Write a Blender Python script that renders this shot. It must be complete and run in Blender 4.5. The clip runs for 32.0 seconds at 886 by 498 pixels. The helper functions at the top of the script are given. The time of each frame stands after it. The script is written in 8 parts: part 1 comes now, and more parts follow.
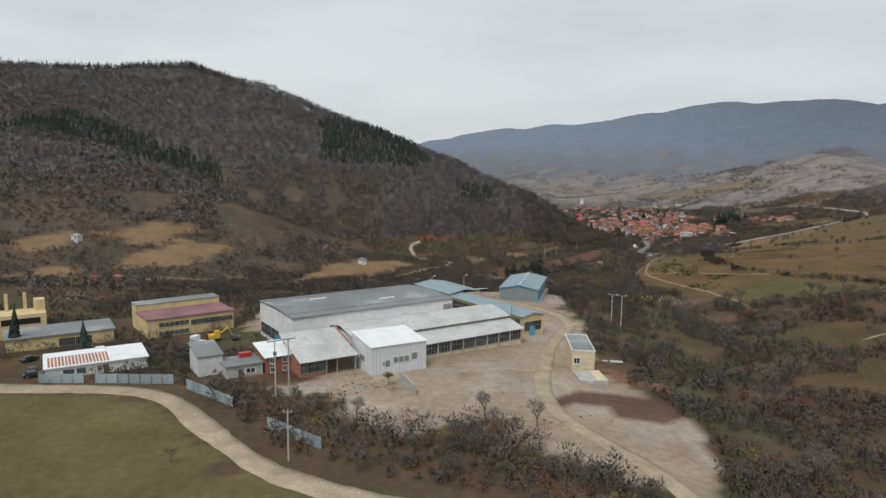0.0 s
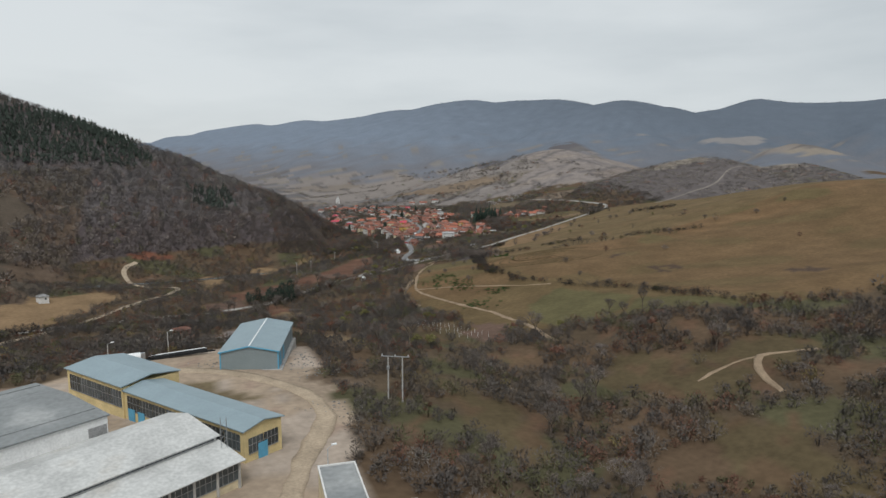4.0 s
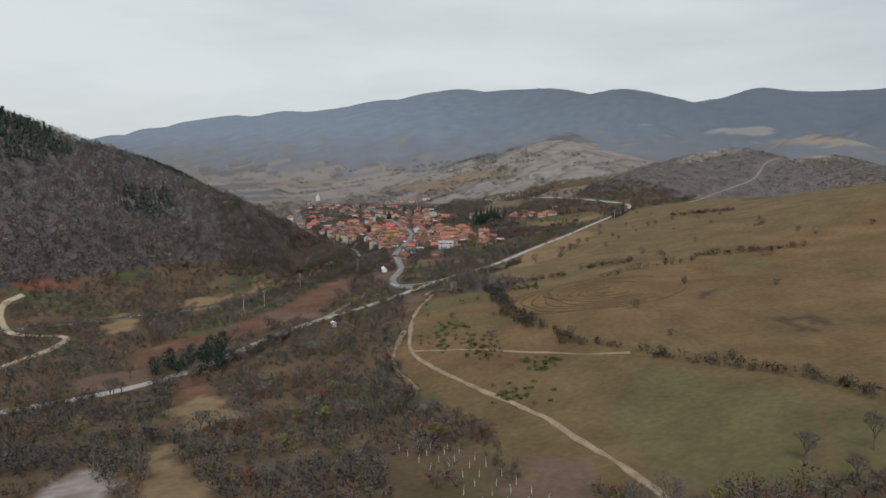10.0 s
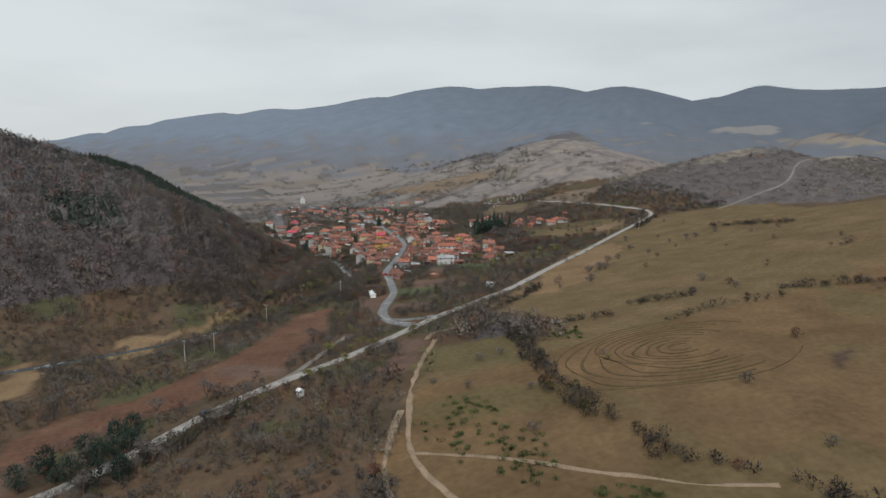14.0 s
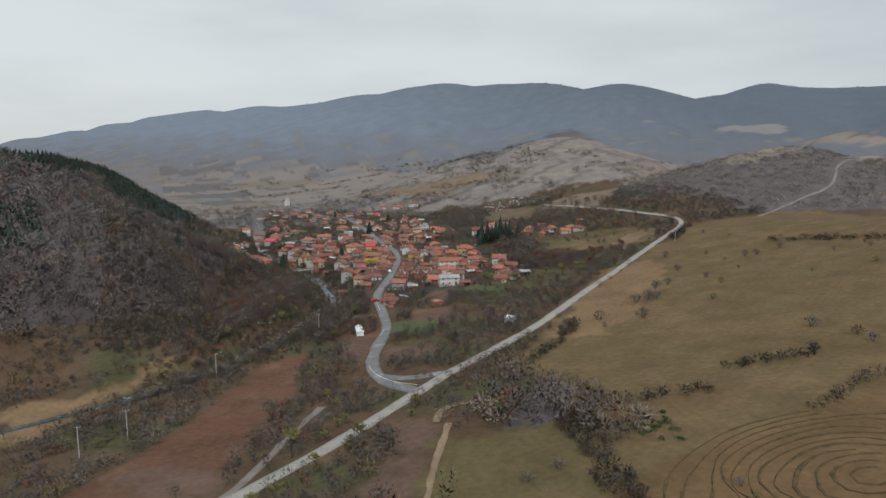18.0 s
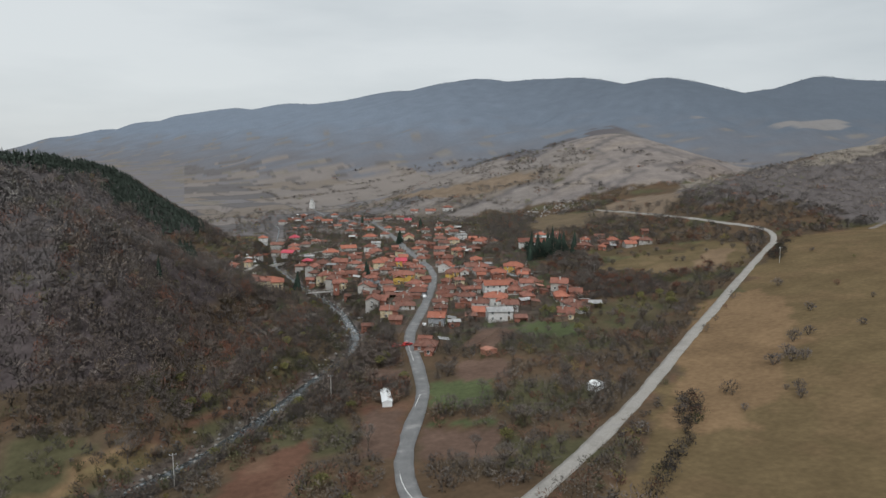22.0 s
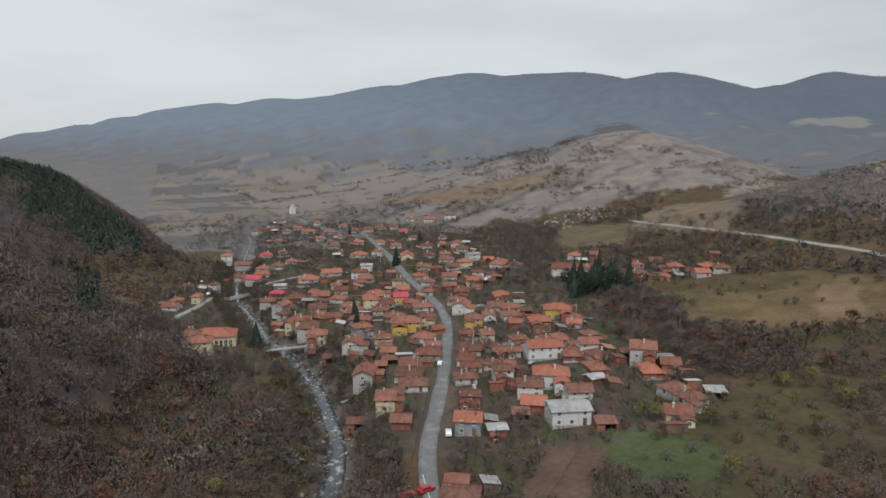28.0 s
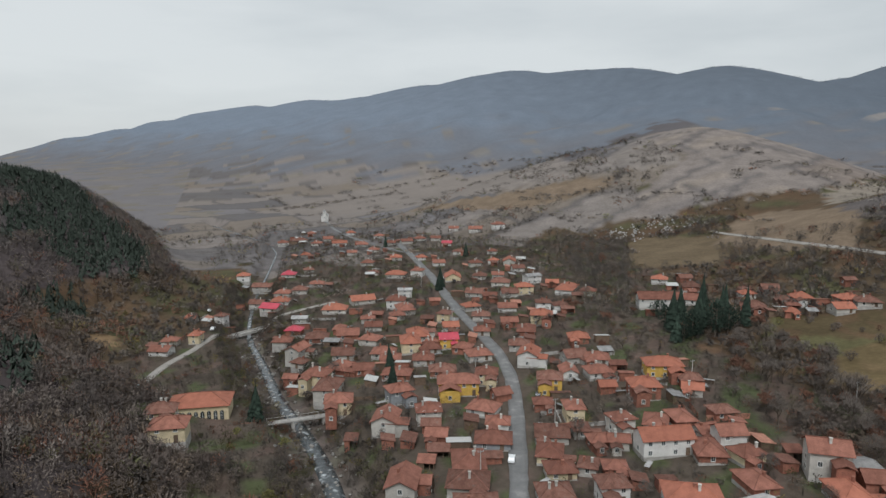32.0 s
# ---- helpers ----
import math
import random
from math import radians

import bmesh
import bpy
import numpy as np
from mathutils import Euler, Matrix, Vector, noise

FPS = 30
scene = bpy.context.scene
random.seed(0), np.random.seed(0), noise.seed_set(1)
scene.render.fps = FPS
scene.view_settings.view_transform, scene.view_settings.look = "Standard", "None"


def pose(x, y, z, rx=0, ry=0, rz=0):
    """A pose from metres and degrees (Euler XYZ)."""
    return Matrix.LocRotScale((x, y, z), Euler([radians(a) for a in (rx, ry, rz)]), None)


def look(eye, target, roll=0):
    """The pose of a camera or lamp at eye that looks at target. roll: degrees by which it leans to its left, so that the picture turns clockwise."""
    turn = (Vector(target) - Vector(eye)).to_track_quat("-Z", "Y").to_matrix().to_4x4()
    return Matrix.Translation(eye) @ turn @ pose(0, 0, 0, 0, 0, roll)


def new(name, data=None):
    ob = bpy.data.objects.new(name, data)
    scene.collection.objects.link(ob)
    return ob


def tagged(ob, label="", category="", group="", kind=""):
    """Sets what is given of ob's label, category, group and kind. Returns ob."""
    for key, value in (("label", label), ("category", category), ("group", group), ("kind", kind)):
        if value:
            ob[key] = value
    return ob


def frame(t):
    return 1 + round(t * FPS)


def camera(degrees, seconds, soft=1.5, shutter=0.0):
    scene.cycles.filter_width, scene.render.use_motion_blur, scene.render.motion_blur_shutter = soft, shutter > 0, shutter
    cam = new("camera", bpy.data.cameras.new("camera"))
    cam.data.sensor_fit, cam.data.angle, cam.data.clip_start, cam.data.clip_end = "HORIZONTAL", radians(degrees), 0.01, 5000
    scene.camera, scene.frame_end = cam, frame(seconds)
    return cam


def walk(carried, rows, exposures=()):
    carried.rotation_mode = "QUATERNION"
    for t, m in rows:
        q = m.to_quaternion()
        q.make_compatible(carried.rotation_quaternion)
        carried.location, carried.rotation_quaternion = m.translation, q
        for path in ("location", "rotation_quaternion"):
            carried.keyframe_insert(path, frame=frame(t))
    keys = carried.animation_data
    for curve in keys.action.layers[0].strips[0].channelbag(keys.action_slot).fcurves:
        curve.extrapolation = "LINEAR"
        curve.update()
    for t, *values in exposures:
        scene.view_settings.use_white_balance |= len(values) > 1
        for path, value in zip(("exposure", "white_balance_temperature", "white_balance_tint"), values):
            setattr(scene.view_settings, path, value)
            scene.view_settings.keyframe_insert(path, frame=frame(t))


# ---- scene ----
cam = camera(67.1, 32.0, soft=1.5)
PATH = [
    (0.0, -0.00, -0.00, 101.93, 82.51, -0.60, -0.00),
    (0.5, 4.44, 9.84, 101.89, 82.34, -0.50, 0.47),
    (1.0, 7.28, 19.71, 101.89, 82.34, -0.32, -2.02),
    (1.5, 8.90, 29.74, 101.96, 82.40, -0.25, -7.13),
    (2.0, 9.84, 39.83, 102.07, 82.47, -0.22, -12.30),
    (2.5, 10.88, 50.07, 102.16, 82.48, -0.16, -16.59),
    (3.0, 12.56, 60.41, 102.21, 82.44, -0.09, -19.84),
    (3.5, 14.92, 70.73, 102.21, 82.40, -0.03, -20.62),
    (5.5, 27.25, 111.87, 102.11, 82.26, 0.17, -20.68),
    (6.0, 30.43, 122.05, 102.12, 82.18, 0.19, -20.81),
    (6.5, 33.58, 132.24, 102.17, 82.14, 0.21, -20.96),
    (7.0, 36.72, 142.39, 102.25, 82.12, 0.18, -21.08),
    (7.5, 39.90, 152.35, 102.31, 82.09, 0.18, -21.21),
    (8.0, 43.09, 162.34, 102.35, 82.01, 0.15, -21.35),
    (8.5, 46.31, 172.35, 102.36, 81.92, 0.17, -21.45),
    (9.0, 49.51, 182.39, 102.34, 81.84, 0.17, -21.56),
    (9.5, 52.61, 192.32, 102.32, 81.77, 0.18, -21.67),
    (10.0, 55.60, 202.10, 102.31, 81.72, 0.17, -21.78),
    (10.5, 58.54, 211.71, 102.31, 81.69, 0.14, -21.87),
    (11.0, 61.48, 221.29, 102.35, 81.66, 0.12, -21.96),
    (11.5, 64.42, 231.05, 102.40, 81.68, 0.15, -22.05),
    (12.0, 67.52, 240.69, 102.42, 81.69, 0.16, -22.13),
    (12.5, 70.71, 250.46, 102.39, 81.68, 0.13, -22.25),
    (13.0, 73.87, 260.55, 102.31, 81.68, 0.14, -22.33),
    (13.5, 77.13, 270.83, 102.21, 81.63, 0.00, -22.48),
    (14.0, 80.46, 280.92, 102.09, 81.66, 0.06, -22.59),
    (14.5, 83.67, 290.81, 101.96, 81.69, -0.01, -22.70),
    (16.5, 95.98, 329.64, 101.39, 81.72, 0.04, -23.09),
    (17.0, 99.11, 339.21, 101.28, 81.67, -0.02, -23.15),
    (17.5, 102.24, 348.74, 101.21, 81.64, -0.02, -23.23),
    (18.0, 105.40, 358.42, 101.17, 81.60, -0.08, -23.33),
    (18.5, 108.48, 368.25, 101.17, 81.61, -0.03, -23.44),
    (19.0, 111.57, 378.15, 101.21, 81.58, -0.10, -23.57),
    (19.5, 114.58, 388.15, 101.29, 81.56, -0.11, -23.68),
    (20.0, 117.54, 397.99, 101.41, 81.55, -0.11, -23.81),
    (20.5, 120.43, 407.66, 101.55, 81.53, -0.05, -23.91),
    (21.0, 123.37, 417.20, 101.71, 81.49, 0.04, -23.92),
    (21.5, 126.32, 426.78, 101.89, 81.46, 0.07, -21.72),
    (22.0, 129.07, 436.38, 102.06, 81.41, 0.04, -20.77),
    (22.5, 131.65, 446.04, 102.24, 81.39, 0.01, -20.90),
    (23.0, 134.06, 455.66, 102.37, 81.40, 0.03, -20.97),
    (23.5, 136.44, 465.23, 102.45, 81.37, 0.01, -21.08),
    (24.0, 138.93, 474.79, 102.48, 81.32, 0.05, -21.16),
    (24.5, 141.49, 484.40, 102.48, 81.31, 0.10, -21.26),
    (25.0, 144.09, 494.09, 102.46, 81.30, 0.03, -21.31),
    (25.5, 146.47, 503.67, 102.41, 81.26, 0.00, -21.38),
    (27.5, 155.94, 541.85, 102.14, 81.25, -0.02, -21.68),
    (28.0, 158.57, 551.77, 102.10, 81.21, -0.17, -21.75),
    (28.5, 161.32, 561.79, 102.06, 81.18, -0.20, -21.81),
    (29.0, 164.02, 571.61, 102.00, 81.15, -0.16, -21.86),
    (29.5, 166.56, 581.25, 101.93, 81.16, -0.19, -21.88),
    (30.0, 169.00, 590.83, 101.84, 81.17, -0.15, -21.95),
    (30.5, 171.45, 600.36, 101.75, 81.15, -0.07, -21.99),
    (31.0, 173.94, 609.74, 101.65, 81.17, -0.02, -21.67),
    (31.5, 176.46, 618.81, 101.52, 81.22, 0.14, -20.38),
    (32.0, 178.99, 627.62, 101.38, 81.32, 0.37, -18.58),
]
walk(cam, [(t, pose(x, y, z, rx, ry, rz)) for t, x, y, z, rx, ry, rz in PATH])

# ---------------------------------------------------------------- light: an overcast November sky
world = bpy.data.worlds.new("overcast_sky")
scene.world = world
world.use_nodes = True
wn, wl = world.node_tree.nodes, world.node_tree.links
wn.clear()
w_out, w_bg = wn.new("ShaderNodeOutputWorld"), wn.new("ShaderNodeBackground")
w_sky = wn.new("ShaderNodeTexSky")
w_sky.sky_type, w_sky.sun_disc = "NISHITA", False
w_sky.sun_elevation, w_sky.sun_rotation = radians(38), radians(-25)
w_sky_dim = wn.new("ShaderNodeVectorMath")
w_sky_dim.operation = "SCALE"
w_sky_dim.inputs["Scale"].default_value = 0.07
w_co, w_map = wn.new("ShaderNodeTexCoord"), wn.new("ShaderNodeMapping")
w_map.inputs["Scale"].default_value = (1.0, 1.0, 4.5)
w_n1, w_n2 = wn.new("ShaderNodeTexNoise"), wn.new("ShaderNodeTexNoise")
w_n1.inputs["Scale"].default_value, w_n1.inputs["Detail"].default_value, w_n1.inputs["Roughness"].default_value = 1.7, 5, 0.5
w_n2.inputs["Scale"].default_value, w_n2.inputs["Detail"].default_value = 4.5, 6
w_add = wn.new("ShaderNodeMath")
w_add.operation = "MULTIPLY_ADD"
w_add.inputs[1].default_value = 0.35
w_ramp = wn.new("ShaderNodeValToRGB")
w_ramp.color_ramp.elements[0].position, w_ramp.color_ramp.elements[0].color = 0.48, (0.54, 0.59, 0.622, 1)
w_ramp.color_ramp.elements[1].position, w_ramp.color_ramp.elements[1].color = 0.85, (0.69, 0.735, 0.758, 1)
w_mix = wn.new("ShaderNodeMix")
w_mix.data_type = "RGBA"
w_mix.inputs["Factor"].default_value = 0.94
wl.new(w_co.outputs["Generated"], w_map.inputs["Vector"])
wl.new(w_map.outputs["Vector"], w_n1.inputs["Vector"])
wl.new(w_map.outputs["Vector"], w_n2.inputs["Vector"])
wl.new(w_n2.outputs["Fac"], w_add.inputs[0])
wl.new(w_n1.outputs["Fac"], w_add.inputs[2])
wl.new(w_add.outputs[0], w_ramp.inputs["Fac"])
wl.new(w_sky.outputs["Color"], w_sky_dim.inputs[0])
wl.new(w_sky_dim.outputs["Vector"], w_mix.inputs[6])
wl.new(w_ramp.outputs["Color"], w_mix.inputs[7])
wl.new(w_mix.outputs[2], w_bg.inputs["Color"])
w_bg.inputs["Strength"].default_value = 1.0
wl.new(w_bg.outputs["Background"], w_out.inputs["Surface"])

sun = new("sun", bpy.data.lights.new("sun", "SUN"))
sun.data.energy, sun.data.angle, sun.data.color = 2.0, radians(25), (0.985, 0.99, 0.985)
sun.matrix_world = look((0, 0, 0), (0.25, 0.55, -0.8))


# ---------------------------------------------------------------- the lie of the land
def dome(x, y, cx, cy, h, sx, sy=None, turn=0.0):
    """A rounded hill."""
    sy = sy or sx
    c, s = math.cos(radians(turn)), math.sin(radians(turn))
    u, v = (x - cx) * c + (y - cy) * s, -(x - cx) * s + (y - cy) * c
    return h * np.exp(-0.5 * ((u / sx) ** 2 + (v / sy) ** 2))


def along(x, y, line):
    """Distance to a line of places (x, y, value), the value there and the side."""
    best, val = np.full(np.shape(x), 1e9), np.zeros(np.shape(x))
    for (ax, ay, av), (bx, by, bv) in zip(line[:-1], line[1:]):
        dx, dy = bx - ax, by - ay
        k = np.clip(((x - ax) * dx + (y - ay) * dy) / (dx * dx + dy * dy), 0, 1)
        d = np.hypot(x - ax - k * dx, y - ay - k * dy)
        near = d < best
        val = np.where(near, av + k * (bv - av), val)
        best = np.where(near, d, best)
    return best, val


def ridge(x, y, line, slope, crest=25.0):
    """A mountain ridge that falls off evenly on both sides of its crest line."""
    top = np.full(np.shape(x), -400.0)
    for a, b in zip(line[:-1], line[1:]):
        d, v = along(x, y, (a, b))
        top = smax(top, v - slope * (np.sqrt(d * d + crest * crest) - crest), 3.0)
    return top


def smax(a, b, k=6.0):
    m = np.maximum(a, b)
    return m + k * np.log(np.exp((a - m) / k) + np.exp((b - m) / k))


def waves(x, y, seed, size):
    """Gentle unevenness, between -1 and 1."""
    rng = np.random.default_rng(seed)
    out = np.zeros(np.shape(x))
    for k in range(9):
        a, f, p = rng.uniform(0, 6.28), rng.uniform(0.6, 1.9) * 6.28 / size, rng.uniform(0, 6.28)
        out = out + np.sin((x * math.cos(a) + y * math.sin(a)) * f + p)
    return out / 4.0


RIVER = [(-150, 505, 30), (-60, 545, 23), (10, 562, 20), (70, 586, 18), (119, 614, 16.5), (140, 638, 15.5), (156, 660, 15), (174, 688, 14), (191, 708, 13.5), (200, 740, 13), (202, 763, 12.5), (204, 800, 12), (200, 838, 11.5), (195, 866, 11.2), (193, 908, 11), (188, 955, 10.5), (196, 1040, 10), (214, 1150, 9), (232, 1280, 8), (170, 1500, 6)]


PALE_HILL = [(640, 1360, 95.7), (726, 1300, 118), (812, 1460, 118.6), (938, 1438, 96.8), (1030, 1400, 72.8), (1120, 1330, 58), (1200, 1260, 60)]
DARK_CREST = [(590, 1010, 45), (627, 934, 55), (652, 870, 86), (710, 865, 103), (828, 890, 90), (892, 915, 88), (1000, 960, 90)]
PINE_CREST = [(191, 1079, 9), (121, 1042, 37), (31, 1275, 79), (14, 1035, 90), (-154, 953, 144)]


def height(x, y):
    x, y = np.asarray(x, float), np.asarray(y, float)
    floor_y = [-2500, 150, 220, 272, 308, 350, 420, 500, 600, 800, 1000, 1450, 1950, 2500, 3600, 5000]
    floor_z = [56, 51, 49.8, 48.0, 41.5, 34, 27, 23, 18.5, 13, 12, 12, 30, 56, 60, 50]
    z = np.interp(y, floor_y, floor_z)
    # the stream's gully beside the works yard
    d, _ = along(x, y, [(140, -300, 0), (95, 60, 0), (100, 160, 0), (112, 260, 0), (118, 330, 0), (90, 420, 0), (40, 520, 0)])
    z = z - np.interp(y, [-200, 100, 250, 340, 430, 520], [12, 12, 10, 5, 4, 0]) * np.exp(-0.5 * (d / 34) ** 2)
    # meadow hills on the sunny side of the valley
    z = z + dome(x, y, 530, 463.7, 65.3, 149.4) + dome(x, y, 703.6, 844.1, 37.5, 248.3) + dome(x, y, 217.1, 427.2, 10.5, 67.5) + dome(x, y, 544.8, 694.3, 20.7, 87.4) - dome(x, y, 654.9, 645.5, 37.8, 161.7)
    z = z + dome(x, y, 750, -100, 60, 230) + dome(x, y, -500, -300, 50, 200)
    z = z + 0.8 * waves(x, y, 3, 120) * np.clip((np.hypot(x - 10, y - 150) - 110) / 80, 0, 1)
    # the pale hill behind the village, the dark hill beside the valley road and the bare top beyond it
    z = smax(z, ridge(x, y, PALE_HILL, 0.36, 50), 8)
    z = smax(z, ridge(x, y, [(1200, 1950, 215), (1120, 1830, 182), (1000, 1700, 146), (880, 1530, 116), (770, 1420, 98)], 0.38, 40), 8)
    z = smax(z, ridge(x, y, [(880, 1480, 108), (726, 1300, 112), (700, 1180, 84), (670, 1080, 60)], 0.36, 50), 8)
    z = smax(z, ridge(x, y, DARK_CREST, 0.34, 40), 8)
    z = smax(z, ridge(x, y, [(1000, 960, 88), (1080, 1080, 90), (1160, 1130, 111), (1248, 1173, 134), (1340, 1180, 118), (1460, 1190, 86)], 0.4, 40), 8)
    z = smax(z, ridge(x, y, [(1200, 1500, 80), (1326, 1796, 110), (1500, 2100, 180)], 0.3, 60), 8)
    # the wooded mountain with its spurs
    west = [ridge(x, y, [(190, 738, 8), (127, 743, 27), (91, 731, 64), (-13, 824, 103), (-104, 824, 142), (-228, 859, 188), (-297, 903, 212), (-354, 957, 225), (-625, 878, 219), (-950, 700, 240), (-1300, 500, 250)], 0.51, 22),
            ridge(x, y, [(-420, 915, 205), (-455, 660, 152), (-300, 570, 104), (-190, 525, 70), (-120, 485, 38)], 0.42, 25),
            ridge(x, y, PINE_CREST, 0.85, 25)]
    rd, rv = along(x, y, RIVER)
    foot = rv + 3 + np.interp(y, [700, 900, 1000], [1.81, 0.31, 0.95]) * np.clip(rd - np.interp(y, [640, 740, 800, 900, 985, 1040], [12, 58, 12, 50, 44, 26]), 0, None)
    foot = np.where(y < 560, 1e4, foot)
    for w in west:
        w = -smax(-w, -foot, 4)
        z = smax(z, w + 3.0 * waves(x, y, 5, 90) * np.clip((w - 40) / 40, 0, 1), 5)
    # far mountains
    far = [ridge(x, y, [(-1500, 3900, 70), (-701, 4050, 70), (-210, 3914, 187), (44, 3765, 223), (338, 3615, 281), (418, 3430, 262), (551, 3290, 281), (716, 3144, 284), (934, 2905, 322), (1110, 2690, 344), (1191, 2620, 323), (1287, 2560, 337), (1447, 2490, 340), (1500, 2440, 280), (1570, 2410, 220)], 0.30, 90),
           ridge(x, y, [(1437, 2260, 194), (1481, 2139, 317), (1614, 2080, 267), (1659, 2060, 221), (1804, 2040, 277), (1985, 2024, 317), (2186, 1880, 295), (2221, 1697, 301), (2500, 1200, 310), (2700, 400, 310), (2700, -800, 300)], 0.34, 60),
           ridge(x, y, [(1760, 2700, 330), (1880, 2620, 345), (2000, 2560, 330)], 0.3, 60),
           ridge(x, y, [(-1900, 3300, 200), (-1500, 2600, 190), (-1300, 1900, 220), (-1400, 1200, 250)], 0.3, 90),
           ridge(x, y, [(-2400, -500, 260), (-1500, -1800, 260), (0, -2300, 240), (1500, -1900, 270), (2700, -800, 300)], 0.22, 90)]
    for w in far:
        spurs = 13.0 * waves(x, y, 9, 300) * np.clip((250 - w) / 90, 0, 1) * np.clip((w - 50) / 60, 0, 1)
        z = smax(z, w + spurs + 7.0 * waves(x, y, 8, 420) * np.clip((w - 90) / 90, 0, 1), 10)
    # the river's bed
    d, v = along(x, y, RIVER)
    k = np.clip(1 - (d - 4.5) / 11, 0, 1) * np.clip((x + 150) / 60, 0, 1)
    k = k * k * (3 - 2 * k)
    return z * (1 - k) + np.minimum(z, v) * k


# ---------------------------------------------------------------- materials
def material(name, color, rough=0.85, metal=0.0, vary=0.25, scale=1.5, fine=9.0, bump=0.15, spec=0.3, attr="", island=0.0, obrand=0.0, streak=None, coords="Object", second=None, fleck=0.5, soft=0.0, rough_noise=0.5):
    """A surface: a base colour, varied by coarse stains and a fine grain, with relief. attr: a colour attribute in place of the base colour."""
    m = bpy.data.materials.new(name)
    m.use_nodes = True
    n, l = m.node_tree.nodes, m.node_tree.links
    b = n["Principled BSDF"]
    b.inputs["Roughness"].default_value, b.inputs["Metallic"].default_value = rough, metal
    b.inputs["Specular IOR Level"].default_value = spec
    co = n.new("ShaderNodeTexCoord")
    src = co.outputs[coords]
    if streak:
        mp = n.new("ShaderNodeMapping")
        mp.inputs["Scale"].default_value = streak
        l.new(src, mp.inputs["Vector"])
        src = mp.outputs["Vector"]
    a, c = n.new("ShaderNodeTexNoise"), n.new("ShaderNodeTexNoise")
    a.inputs["Scale"].default_value, a.inputs["Detail"].default_value = scale, 5
    c.inputs["Scale"].default_value, c.inputs["Detail"].default_value = scale * fine, 4
    c.inputs["Roughness"].default_value = rough_noise
    l.new(src, a.inputs["Vector"])
    l.new(src, c.inputs["Vector"])
    if attr:
        at = n.new("ShaderNodeAttribute")
        at.attribute_name = attr
        base = at.outputs["Color"]
    else:
        rgb = n.new("ShaderNodeRGB")
        rgb.outputs[0].default_value = (*color, 1)
        base = rgb.outputs[0]
    if second:
        mixc = n.new("ShaderNodeMix")
        mixc.data_type = "RGBA"
        rp = n.new("ShaderNodeMapRange")
        rp.inputs["From Min"].default_value, rp.inputs["From Max"].default_value = fleck, fleck + 0.14
        l.new(a.outputs["Fac"], rp.inputs["Value"])
        l.new(rp.outputs["Result"], mixc.inputs["Factor"])
        l.new(base, mixc.inputs[6])
        mixc.inputs[7].default_value = (*second, 1)
        base = mixc.outputs[2]
    mix1 = n.new("ShaderNodeMapRange")
    mix1.inputs["From Min"].default_value, mix1.inputs["From Max"].default_value = 0.3, 0.7
    mix1.inputs["To Min"].default_value, mix1.inputs["To Max"].default_value = 1 - vary, 1 + vary
    mix2 = n.new("ShaderNodeMapRange")
    mix2.inputs["From Min"].default_value, mix2.inputs["From Max"].default_value = 0.3, 0.7
    mix2.inputs["To Min"].default_value, mix2.inputs["To Max"].default_value = 1 - vary * 0.8, 1 + vary * 0.8
    l.new(a.outputs["Fac"], mix1.inputs["Value"])
    l.new(c.outputs["Fac"], mix2.inputs["Value"])
    mul = n.new("ShaderNodeMath")
    mul.operation = "MULTIPLY"
    l.new(mix1.outputs["Result"], mul.inputs[0])
    l.new(mix2.outputs["Result"], mul.inputs[1])
    fac = mul.outputs[0]
    for amount, node, out in ((island, "ShaderNodeNewGeometry", "Random Per Island"), (obrand, "ShaderNodeObjectInfo", "Random")):
        if amount:
            g = n.new(node)
            r = n.new("ShaderNodeMapRange")
            r.inputs["To Min"].default_value, r.inputs["To Max"].default_value = 1 - amount, 1 + amount
            l.new(g.outputs[out], r.inputs["Value"])
            k = n.new("ShaderNodeMath")
            k.operation = "MULTIPLY"
            l.new(fac, k.inputs[0])
            l.new(r.outputs["Result"], k.inputs[1])
            fac = k.outputs[0]
    sc = n.new("ShaderNodeVectorMath")
    sc.operation = "SCALE"
    l.new(base, sc.inputs[0])
    l.new(fac, sc.inputs["Scale"])
    l.new(sc.outputs["Vector"], b.inputs["Base Color"])
    if soft:
        # many small leaves and twigs spread the light as a whole crown does
        ge, vm, nz = n.new("ShaderNodeNewGeometry"), n.new("ShaderNodeVectorMath"), n.new("ShaderNodeVectorMath")
        vm.operation, nz.operation = "MULTIPLY_ADD", "NORMALIZE"
        vm.inputs[1].default_value = (1 - soft,) * 3
        vm.inputs[2].default_value = (0, 0, soft)
        l.new(ge.outputs["Normal"], vm.inputs[0])
        l.new(vm.outputs["Vector"], nz.inputs[0])
        l.new(nz.outputs["Vector"], b.inputs["Normal"])
    if bump:
        bp = n.new("ShaderNodeBump")
        bp.inputs["Strength"].default_value, bp.inputs["Distance"].default_value = bump, 0.1
        l.new(c.outputs["Fac"], bp.inputs["Height"])
        l.new(bp.outputs["Normal"], b.inputs["Normal"])
    return m


